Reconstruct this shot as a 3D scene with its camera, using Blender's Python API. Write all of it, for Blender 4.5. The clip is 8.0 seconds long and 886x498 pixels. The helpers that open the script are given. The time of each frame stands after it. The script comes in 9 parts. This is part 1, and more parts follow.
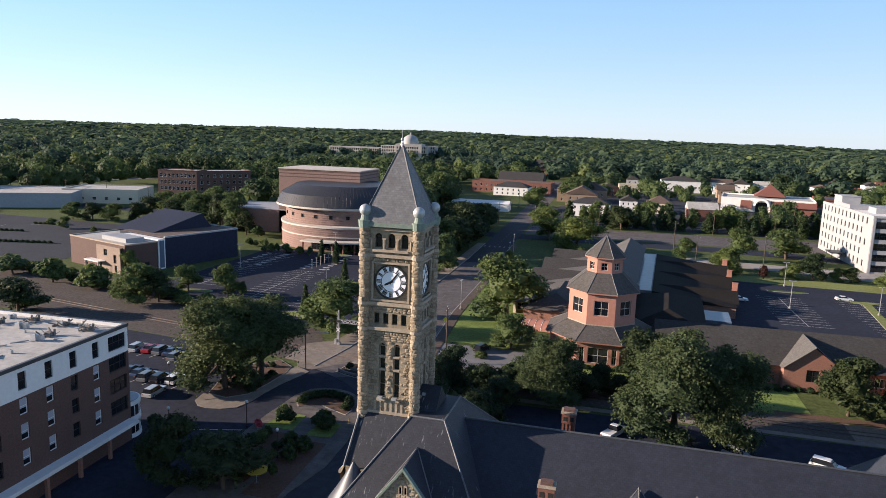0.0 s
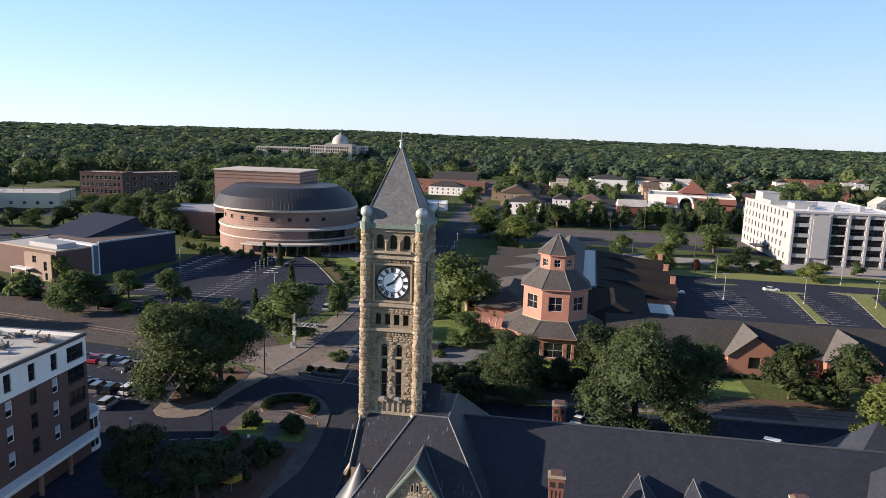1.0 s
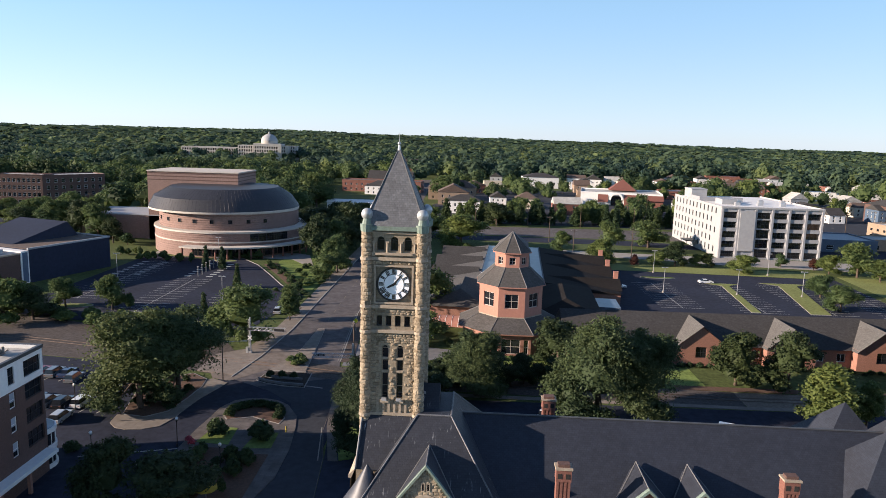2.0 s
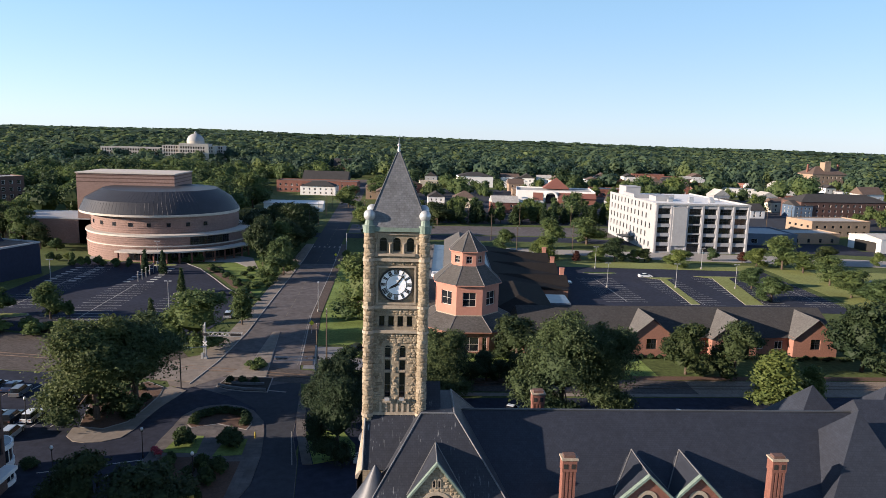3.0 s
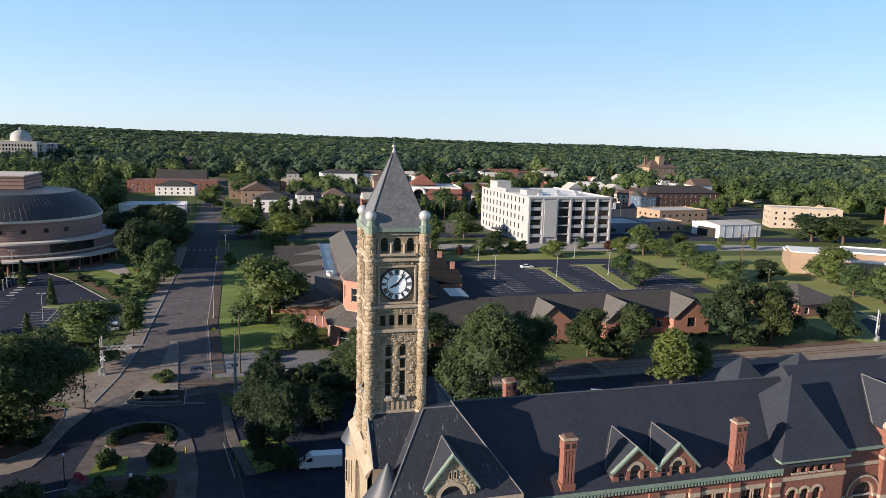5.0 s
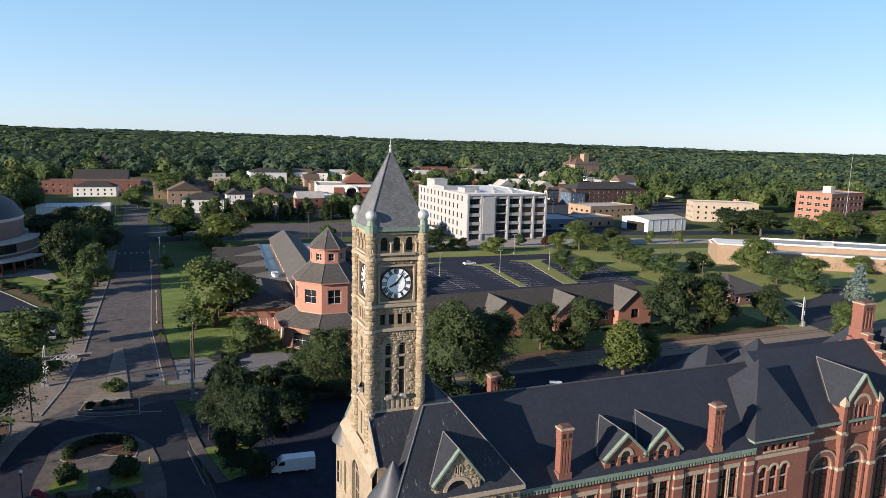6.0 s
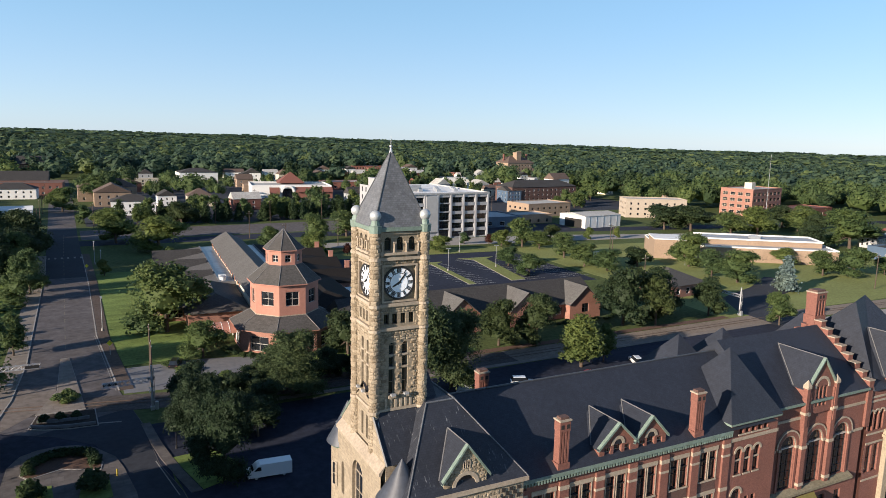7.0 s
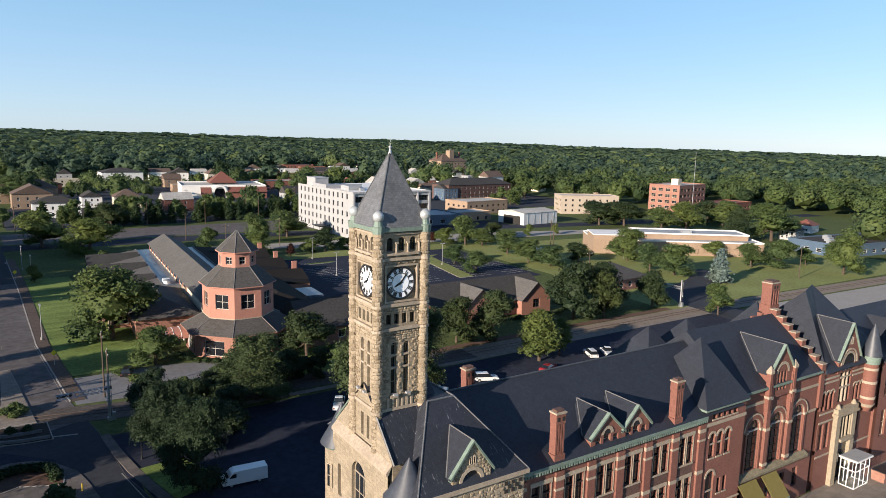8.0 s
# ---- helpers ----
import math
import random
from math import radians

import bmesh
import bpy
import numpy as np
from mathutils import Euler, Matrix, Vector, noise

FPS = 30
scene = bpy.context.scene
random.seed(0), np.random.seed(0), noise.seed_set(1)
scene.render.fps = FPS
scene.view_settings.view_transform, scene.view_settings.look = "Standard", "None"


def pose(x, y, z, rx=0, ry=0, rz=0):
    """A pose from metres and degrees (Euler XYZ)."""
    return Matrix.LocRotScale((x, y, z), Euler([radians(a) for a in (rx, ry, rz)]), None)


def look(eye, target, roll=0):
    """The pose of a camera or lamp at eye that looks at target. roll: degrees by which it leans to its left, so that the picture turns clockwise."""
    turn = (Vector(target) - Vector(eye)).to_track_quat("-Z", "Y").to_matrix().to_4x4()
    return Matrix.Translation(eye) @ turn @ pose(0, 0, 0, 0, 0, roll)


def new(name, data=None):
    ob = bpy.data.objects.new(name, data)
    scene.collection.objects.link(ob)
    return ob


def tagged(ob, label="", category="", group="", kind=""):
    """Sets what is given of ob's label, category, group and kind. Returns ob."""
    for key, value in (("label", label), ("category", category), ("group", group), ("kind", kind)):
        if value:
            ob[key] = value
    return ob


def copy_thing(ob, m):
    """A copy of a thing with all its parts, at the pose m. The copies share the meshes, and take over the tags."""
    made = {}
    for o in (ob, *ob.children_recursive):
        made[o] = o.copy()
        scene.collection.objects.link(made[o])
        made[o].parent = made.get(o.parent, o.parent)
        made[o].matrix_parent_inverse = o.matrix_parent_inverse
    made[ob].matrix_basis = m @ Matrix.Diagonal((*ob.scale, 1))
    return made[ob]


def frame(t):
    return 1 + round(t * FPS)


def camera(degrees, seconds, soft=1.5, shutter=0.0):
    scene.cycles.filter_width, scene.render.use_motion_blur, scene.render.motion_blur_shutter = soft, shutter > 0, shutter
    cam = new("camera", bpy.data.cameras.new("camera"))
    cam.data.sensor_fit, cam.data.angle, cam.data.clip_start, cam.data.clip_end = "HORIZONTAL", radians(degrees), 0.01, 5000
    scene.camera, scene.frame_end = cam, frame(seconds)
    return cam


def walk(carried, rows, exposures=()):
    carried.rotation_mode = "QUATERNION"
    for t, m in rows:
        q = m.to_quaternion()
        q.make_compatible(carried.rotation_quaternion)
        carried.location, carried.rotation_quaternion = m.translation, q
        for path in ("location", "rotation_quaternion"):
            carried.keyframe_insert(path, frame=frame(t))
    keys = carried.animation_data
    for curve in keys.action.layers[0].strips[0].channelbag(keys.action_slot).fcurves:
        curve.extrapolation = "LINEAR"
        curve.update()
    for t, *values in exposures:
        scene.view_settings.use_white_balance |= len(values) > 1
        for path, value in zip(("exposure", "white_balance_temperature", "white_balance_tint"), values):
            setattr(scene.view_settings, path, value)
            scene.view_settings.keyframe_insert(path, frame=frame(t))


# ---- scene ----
cam = camera(65.4, 8.0, soft=0.8)
ROWS = [        # seconds, place, yaw, pitch, roll
    (0.0, -0.244, -0.676, 45.234, 13.193, -9.621, 1.86),
    (0.5, -2.983, -1.699, 45.222, 10.217, -9.518, 1.84),
    (1.0, -5.767, -2.568, 45.228, 7.189, -9.459, 1.80),
    (1.5, -8.561, -3.167, 45.285, 4.188, -9.435, 1.74),
    (3.0, -17.128, -4.347, 45.336, -4.551, -9.253, 1.62),
    (3.5, -20.148, -4.441, 45.357, -7.655, -9.244, 1.61),
    (4.0, -23.116, -4.372, 45.397, -10.669, -9.214, 1.60),
    (4.5, -26.062, -4.122, 45.414, -13.677, -9.207, 1.58),
    (6.0, -34.883, -2.344, 45.434, -22.993, -9.249, 1.50),
    (6.5, -37.731, -1.497, 45.401, -25.868, -9.210, 1.45),
    (7.0, -40.548, -0.461, 45.399, -28.802, -9.193, 1.42),
    (7.5, -43.267, 0.721, 45.437, -31.743, -9.223, 1.40),
    (8.0, -45.949, 2.121, 45.480, -34.712, -9.212, 1.38),
]
walk(cam, [(t, pose(x, y, z, 90 + pitch, 0, yaw) @ pose(0, 0, 0, 0, 0, roll)) for t, x, y, z, yaw, pitch, roll in ROWS],
     exposures=[(0.0, 1.26, 6600, 18), (4.0, 1.20, 6500, 15), (8.0, 1.04, 6350, 12)])

# ---- world, sun, exposure ----
SUN_UP, SUN_AZ = 15.0, 13.0          # degrees above the horizon; the light runs towards +x, turned towards +y
sky_world = bpy.data.worlds.new("sky")
scene.world = sky_world
sky_world.use_nodes = True
wn = sky_world.node_tree
sky_tex = wn.nodes.new("ShaderNodeTexSky")
sky_tex.sky_type, sky_tex.sun_disc = "NISHITA", False
sky_tex.sun_elevation, sky_tex.sun_rotation = radians(SUN_UP), radians(90 + SUN_AZ)
sky_tex.altitude, sky_tex.air_density, sky_tex.dust_density, sky_tex.ozone_density = 200, 0.78, 0.15, 3.6
wn.nodes["Background"].inputs[1].default_value = 0.080
veil = wn.nodes.new("ShaderNodeMix")       # haze, whitish near the horizon, bluer above, thinning towards the zenith
tone = wn.nodes.new("ShaderNodeMix")
veil.data_type = tone.data_type = "RGBA"
tone.inputs[6].default_value, tone.inputs[7].default_value = (3.8, 4.8, 5.85, 1), (2.65, 4.65, 6.05, 1)
sky_way = wn.nodes.new("ShaderNodeTexCoord")
sky_xyz = wn.nodes.new("ShaderNodeSeparateXYZ")
wn.links.new(sky_way.outputs["Generated"], sky_xyz.inputs[0])
for low, high, at_low, at_high, goal in ((0.0, 0.20, 0.0, 1.0, tone), (0.02, 0.75, 0.58, 0.0, veil)):
    rise = wn.nodes.new("ShaderNodeMapRange")
    rise.interpolation_type = "SMOOTHSTEP"
    for i_, v_ in ((1, low), (2, high), (3, at_low), (4, at_high)):
        rise.inputs[i_].default_value = v_
    wn.links.new(sky_xyz.outputs[2], rise.inputs[0])
    wn.links.new(rise.outputs[0], goal.inputs[0])
wn.links.new(tone.outputs[2], veil.inputs[7])
wn.links.new(sky_tex.outputs[0], veil.inputs[6])
wn.links.new(veil.outputs[2], wn.nodes["Background"].inputs[0])
sun_data = bpy.data.lights.new("sun", "SUN")
sun_data.energy, sun_data.angle, sun_data.color = 4.8, radians(0.5), (1.0, 0.855, 0.69)
sun = new("sun", sun_data)
ca, sa = math.cos(radians(SUN_AZ)), math.sin(radians(SUN_AZ))
sun.matrix_world = look((-200 * ca, -200 * sa, 200 * math.tan(radians(SUN_UP))), (0, 0, 0))


# ---- materials ----
def material(name):
    m = bpy.data.materials.new(name)
    m.use_nodes = True
    nt = m.node_tree
    return m, nt, nt.nodes["Principled BSDF"]


def node(nt, kind, **values):
    n = nt.nodes.new(kind)
    for k, v in values.items():
        n.inputs[k].default_value = v
    return n


def ramp(nt, source, stops):
    r = nt.nodes.new("ShaderNodeValToRGB")
    while len(r.color_ramp.elements) < len(stops):
        r.color_ramp.elements.new(0.5)
    for e, (at, c) in zip(r.color_ramp.elements, stops):
        e.position, e.color = at, (*c, 1)
    nt.links.new(source, r.inputs[0])
    return r.outputs[0]


def mixed(nt, factor, a, b, mode="MIX"):
    m = nt.nodes.new("ShaderNodeMix")
    m.data_type, m.blend_type = "RGBA", mode
    if isinstance(factor, float):
        m.inputs[0].default_value = factor
    else:
        nt.links.new(factor, m.inputs[0])
    for i, s in ((6, a), (7, b)):
        if isinstance(s, tuple):
            m.inputs[i].default_value = (*s, 1)
        else:
            nt.links.new(s, m.inputs[i])
    return m.outputs[2]


def shade(c, f):
    return tuple(min(1.0, v * f) for v in c)


def surface(name, color, rough=0.8, metal=0.0, grain=3.0, stain=0.12, vary=0.25, bump=0.15, pattern=None, joint=None, jw=0.012, spec=0.5, pieces=0.0):
    """A plain surface with two scales of variation; pattern (width, height) lays courses of bricks, slates or blocks along the UVs."""
    m, nt, bsdf = material(name)
    pos = nt.nodes.new("ShaderNodeNewGeometry").outputs["Position"]
    fine = node(nt, "ShaderNodeTexNoise", Scale=grain, Detail=6.0, Roughness=0.65)
    big = node(nt, "ShaderNodeTexNoise", Scale=stain, Detail=4.0, Roughness=0.6)
    for n in (fine, big):
        nt.links.new(pos, n.inputs["Vector"])
    a = ramp(nt, fine.outputs[0], [(0.25, shade(color, 1 - vary)), (0.75, shade(color, 1 + vary))])
    tint = ramp(nt, big.outputs[0], [(0.3, shade((0.78, 0.76, 0.73), 1)), (0.7, (1.0, 1.0, 1.0))])
    col = mixed(nt, min(1.0, vary * 3), a, tint, "MULTIPLY")
    height = fine.outputs[0]
    if pattern:
        uv = nt.nodes.new("ShaderNodeTexCoord").outputs["UV"]
        br = node(nt, "ShaderNodeTexBrick", Scale=1.0, **{"Mortar Size": jw, "Brick Width": pattern[0], "Row Height": pattern[1], "Bias": 0.0})
        br.offset = 0.5
        nt.links.new(uv, br.inputs["Vector"])
        br.inputs["Color1"].default_value = (*shade((1, 1, 1), 1 - vary), 1)
        br.inputs["Color2"].default_value = (1, 1, 1, 1)
        br.inputs["Mortar"].default_value = (*(joint or (0.6, 0.6, 0.6)), 1)
        col = mixed(nt, 0.9, col, br.outputs["Color"], "MULTIPLY")
        add = nt.nodes.new("ShaderNodeMath")
        add.operation = "MULTIPLY_ADD"
        nt.links.new(br.outputs["Fac"], add.inputs[0])
        add.inputs[1].default_value = -1.0
        nt.links.new(fine.outputs[0], add.inputs[2])
        height = add.outputs[0]
    if pieces:
        rnd = nt.nodes.new("ShaderNodeObjectInfo").outputs["Random"]
        isl = nt.nodes.new("ShaderNodeNewGeometry").outputs["Random Per Island"]
        s = nt.nodes.new("ShaderNodeMath")
        s.operation = "ADD"
        nt.links.new(rnd, s.inputs[0])
        nt.links.new(isl, s.inputs[1])
        fr = nt.nodes.new("ShaderNodeMath")
        fr.operation = "FRACT"
        nt.links.new(s.outputs[0], fr.inputs[0])
        tone = ramp(nt, fr.outputs[0], [(0.0, shade((1, 0.95, 0.88), 1 - pieces)), (0.55, (1, 1, 1)), (1.0, shade((1.0, 0.96, 0.9), 1 + pieces * 0.6))])
        col = mixed(nt, 1.0, col, tone, "MULTIPLY")
    nt.links.new(col, bsdf.inputs["Base Color"])
    bsdf.inputs["Roughness"].default_value, bsdf.inputs["Metallic"].default_value = rough, metal
    bsdf.inputs["Specular IOR Level"].default_value = spec
    if bump:
        b = node(nt, "ShaderNodeBump", Strength=bump, Distance=0.05)
        nt.links.new(height, b.inputs["Height"])
        nt.links.new(b.outputs[0], bsdf.inputs["Normal"])
    return m


def leafy(name, dark, light, through_light=0.25, wide_vary=1.0):
    m, nt, bsdf = material(name)
    isl = nt.nodes.new("ShaderNodeNewGeometry").outputs["Random Per Island"]
    rnd = nt.nodes.new("ShaderNodeObjectInfo").outputs["Random"]
    pos = nt.nodes.new("ShaderNodeNewGeometry").outputs["Position"]
    wide = node(nt, "ShaderNodeTexNoise", Scale=0.045, Detail=3.0)
    nt.links.new(pos, wide.inputs["Vector"])
    c = ramp(nt, isl, [(0.0, dark), (1.0, light)])
    t = ramp(nt, rnd, [(0.0, (0.8, 0.86, 0.88)), (0.5, (1.0, 1.0, 1.0)), (1.0, (1.15, 1.08, 0.9))])
    w = ramp(nt, wide.outputs[0], [(0.35, tuple(1 - (1 - v) * wide_vary for v in (0.72, 0.8, 0.85))), (0.65, tuple(1 + (v - 1) * wide_vary for v in (1.18, 1.12, 0.92)))])
    c = mixed(nt, 1.0, mixed(nt, 1.0, c, t, "MULTIPLY"), w, "MULTIPLY")
    nt.links.new(c, bsdf.inputs["Base Color"])
    bsdf.inputs["Roughness"].default_value = 0.6
    bsdf.inputs["Specular IOR Level"].default_value = 0.12
    tr = nt.nodes.new("ShaderNodeBsdfTranslucent")
    nt.links.new(c, tr.inputs[0])
    mx = nt.nodes.new("ShaderNodeMixShader")
    mx.inputs[0].default_value = through_light
    nt.links.new(bsdf.outputs[0], mx.inputs[1])
    nt.links.new(tr.outputs[0], mx.inputs[2])
    nt.links.new(mx.outputs[0], nt.nodes["Material Output"].inputs[0])
    return m


SLATE = surface("slate", (0.029, 0.034, 0.047), 0.6, spec=0.35, grain=1.6, stain=0.25, vary=0.22, pattern=(0.28, 0.2), joint=(0.55, 0.55, 0.57), jw=0.012, bump=0.25)
SLATE_LIGHT = surface("slate_weathered", (0.150, 0.157, 0.170), 0.6, grain=2.5, stain=0.5, vary=0.3, pattern=(0.26, 0.18), joint=(0.55, 0.55, 0.55), bump=0.3)
STONE = surface("sandstone_rough", (0.325, 0.268, 0.192), 0.9, grain=8.0, stain=0.5, vary=0.42, bump=0.8, pieces=0.36)
STONE_FLAT = surface("sandstone_dressed", (0.325, 0.27, 0.195), 0.85, grain=5.0, stain=0.4, vary=0.28, pattern=(0.75, 0.36), joint=(0.55, 0.5, 0.42), bump=0.3)
TRIM_STONE = surface("trim_stone", (0.355, 0.295, 0.225), 0.85, grain=4.0, stain=0.5, vary=0.25, bump=0.2)


def streaked(m, amount=0.55):
    """Pale droppings that run down a slope, thicker in some places."""
    nt = m.node_tree
    bsdf = nt.nodes["Principled BSDF"]
    base = bsdf.inputs["Base Color"].links[0].from_socket
    uv = nt.nodes.new("ShaderNodeTexCoord").outputs["UV"]
    mp = nt.nodes.new("ShaderNodeMapping")
    mp.inputs["Scale"].default_value = (3.2, 0.55, 1.0)
    nt.links.new(uv, mp.inputs["Vector"])
    runs = node(nt, "ShaderNodeTexNoise", Scale=1.6, Detail=4.0, Roughness=0.6)
    nt.links.new(mp.outputs[0], runs.inputs["Vector"])
    place = node(nt, "ShaderNodeTexNoise", Scale=0.3, Detail=2.0)
    nt.links.new(uv, place.inputs["Vector"])
    a = ramp(nt, runs.outputs[0], [(0.60, (0, 0, 0)), (0.70, (amount, amount, amount))])
    c = ramp(nt, place.outputs[0], [(0.42, (0, 0, 0)), (0.6, (1, 1, 1))])
    f = mixed(nt, 1.0, a, c, "MULTIPLY")
    nt.links.new(mixed(nt, f, base, (0.42, 0.43, 0.44)), bsdf.inputs["Base Color"])
    return m


SLATE_STREAKED = streaked(surface("slate_streaked", (0.030, 0.034, 0.045), 0.6, spec=0.35, grain=1.6, stain=0.25, vary=0.22, pattern=(0.28, 0.2), joint=(0.55, 0.55, 0.57), jw=0.012, bump=0.25))
BRICK = surface("red_brick", (0.226, 0.095, 0.071), 0.85, grain=4.0, stain=0.3, vary=0.25, pattern=(0.21, 0.075), joint=(0.75, 0.7, 0.65), jw=0.008, bump=0.2)
BRICK_DARK = surface("brown_brick", (0.125, 0.070, 0.057), 0.85, grain=4.0, stain=0.3, vary=0.25, pattern=(0.21, 0.075), joint=(0.8, 0.75, 0.7), jw=0.008, bump=0.2)
BRICK_ORANGE = surface("orange_brick", (0.33, 0.165, 0.122), 0.85, grain=3.0, stain=0.2, vary=0.2, pattern=(0.21, 0.075), joint=(0.8, 0.75, 0.7), jw=0.008, bump=0.15)
PINK = surface("salmon_stucco", (0.40, 0.185, 0.135), 0.85, grain=1.5, stain=0.25, vary=0.12, bump=0.08)
PINK_BRICK = surface("pink_brick", (0.264, 0.170, 0.144), 0.85, grain=2.0, stain=0.15, vary=0.2, pattern=(0.6, 0.2), joint=(0.8, 0.78, 0.75), bump=0.1)
TAN = surface("tan_brick", (0.30, 0.215, 0.15), 0.85, grain=2.0, stain=0.15, vary=0.2, bump=0.1)
COPPER = surface("copper_green", (0.165, 0.225, 0.19), 0.65, grain=4.0, stain=0.6, vary=0.3, bump=0.1)
WHITE = surface("white_paint", (0.72, 0.71, 0.68), 0.6, grain=2.0, stain=0.2, vary=0.08, bump=0.05)
CREAM = surface("cream_wall", (0.60, 0.52, 0.40), 0.8, grain=2.0, stain=0.2, vary=0.1, bump=0.05)
GREY = surface("grey_panel", (0.30, 0.31, 0.32), 0.6, grain=1.0, stain=0.15, vary=0.12, bump=0.05)
GREY_DARK = surface("dark_grey_metal", (0.052, 0.056, 0.062), 0.5, metal=0.0, grain=1.0, stain=0.12, vary=0.2, bump=0.05)
BLUE_DARK = surface("dark_blue_panel", (0.020, 0.027, 0.050), 0.75, spec=0.2, grain=1.0, stain=0.1, vary=0.2, bump=0.05)
BLUE = surface("blue_panel", (0.075, 0.115, 0.17), 0.5, grain=1.0, stain=0.1, vary=0.15, bump=0.03)
ROOF_FLAT = surface("flat_roof_membrane", (0.42, 0.41, 0.38), 0.85, grain=0.8, stain=0.12, vary=0.3, bump=0.1)
SHINGLE = surface("asphalt_shingle", (0.060, 0.058, 0.057), 0.9, spec=0.2, grain=2.0, stain=0.2, vary=0.25, pattern=(0.5, 0.25), joint=(0.7, 0.7, 0.7), jw=0.015, bump=0.15)
PANE_FRAME = surface("pale_window_frame", (0.42, 0.38, 0.34), 0.6, grain=2.0, stain=0.3, vary=0.1, bump=0.02)
SHINGLE_MID = surface("grey_shingle", (0.092, 0.088, 0.084), 0.9, spec=0.2, grain=2.0, stain=0.25, vary=0.25, pattern=(0.5, 0.25), joint=(0.7, 0.7, 0.7), jw=0.015, bump=0.15)
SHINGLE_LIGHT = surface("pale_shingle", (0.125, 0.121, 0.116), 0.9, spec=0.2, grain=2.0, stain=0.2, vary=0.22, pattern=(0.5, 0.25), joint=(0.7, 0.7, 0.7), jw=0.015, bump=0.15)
# smooth roof membrane; its blue stands in for the reflected sky
ROOF_SKY_BLUE = surface("sky_blue_membrane", (0.10, 0.135, 0.185), 0.32, grain=0.6, stain=0.25, vary=0.35, bump=0.05)
SHINGLE_BROWN = surface("brown_shingle", (0.13, 0.09, 0.07), 0.9, grain=2.0, stain=0.2, vary=0.25, pattern=(0.6, 0.25), joint=(0.7, 0.7, 0.7), jw=0.015, bump=0.15)
ASPHALT = surface("asphalt", (0.028, 0.033, 0.051), 0.9, grain=0.8, stain=0.09, vary=0.36, bump=0.1, spec=0.12)
ASPHALT_OLD = surface("worn_asphalt", (0.115, 0.106, 0.107), 0.9, grain=0.5, stain=0.14, vary=0.42, bump=0.1, spec=0.15)
PAVING = surface("paving", (0.21, 0.18, 0.15), 0.9, grain=0.8, stain=0.2, vary=0.2, pattern=(1.5, 1.5), joint=(0.75, 0.75, 0.75), jw=0.03, bump=0.08)
CONCRETE = surface("concrete", (0.27, 0.255, 0.235), 0.9, grain=0.8, stain=0.15, vary=0.15, bump=0.1)
BALLAST = surface("rail_ballast", (0.205, 0.165, 0.128), 0.95, grain=2.0, stain=0.15, vary=0.4, bump=0.5)
EARTH_DARK = surface("dark_bed_soil", (0.045, 0.038, 0.033), 0.95, grain=2.0, stain=0.3, vary=0.4, bump=0.4, spec=0.1)
EARTH = surface("bare_brown_earth", (0.098, 0.086, 0.079), 0.95, grain=1.5, stain=0.15, vary=0.45, bump=0.5, spec=0.1)
GRASS = surface("grass", (0.084, 0.110, 0.040), 0.95, grain=0.9, stain=0.05, vary=0.5, bump=0.6, spec=0.1)
LAWN_DRY = surface("dry_lawn", (0.210, 0.238, 0.088), 0.95, grain=1.2, stain=0.06, vary=0.34, bump=0.5, spec=0.1)
LAWN = surface("mown_lawn", (0.185, 0.255, 0.075), 0.95, grain=1.6, stain=0.1, vary=0.34, bump=0.5, pattern=(60.0, 1.6), joint=(0.9, 0.9, 0.9), jw=0.0, spec=0.1)
MULCH = surface("mulch", (0.10, 0.055, 0.035), 0.95, grain=3.0, stain=0.3, vary=0.4, bump=0.5)
PAINT_LINE = surface("road_marking", (0.40, 0.395, 0.37), 0.8, grain=3.0, stain=0.4, vary=0.25, bump=0.0)
YELLOW_LINE = surface("yellow_marking", (0.14, 0.12, 0.085), 0.8, grain=3.0, stain=0.4, vary=0.2, bump=0.0)
BARK = surface("bark", (0.085, 0.062, 0.045), 0.95, grain=4.0, stain=0.5, vary=0.4, bump=0.6)
PALE_CONCRETE = surface("pale_concrete", (0.30, 0.305, 0.32), 0.85, grain=0.8, stain=0.15, vary=0.12, bump=0.05)
SCHOOL_STONE = surface("pale_school_stone", (0.43, 0.40, 0.36), 0.85, grain=0.5, stain=0.1, vary=0.15, bump=0.05)
COPING = surface("pale_coping", (0.50, 0.45, 0.39), 0.85, grain=1.0, stain=0.3, vary=0.12, bump=0.05)
FADED_LINE = surface("faded_marking", (0.24, 0.23, 0.21), 0.85, grain=2.0, stain=0.4, vary=0.35, bump=0.0)
# near-black for roofs on the side away from the sun: shade as colour
ROOF_SHADED = surface("shaded_roof", (0.020, 0.018, 0.017), 0.9, grain=1.5, stain=0.15, vary=0.3, bump=0.15, spec=0.1)
RAIL = surface("rusty_rail", (0.13, 0.09, 0.07), 0.6, metal=0.3, grain=3.0, vary=0.3, bump=0.1)
ASPHALT_MID = surface("grey_asphalt", (0.042, 0.046, 0.056), 0.9, grain=0.9, stain=0.09, vary=0.25, bump=0.1, spec=0.15)
CONE = surface("dark_lead_sheet", (0.048, 0.054, 0.068), 0.48, grain=2.5, stain=0.5, vary=0.25, bump=0.08)
FLASHING = surface("lead_flashing", (0.15, 0.15, 0.15), 0.6, grain=3.0, stain=0.6, vary=0.2, bump=0.05)
ROOF_METAL = surface("dark_roof_metal", (0.036, 0.037, 0.042), 0.5, grain=1.0, stain=0.12, vary=0.2, bump=0.03, spec=0.4)
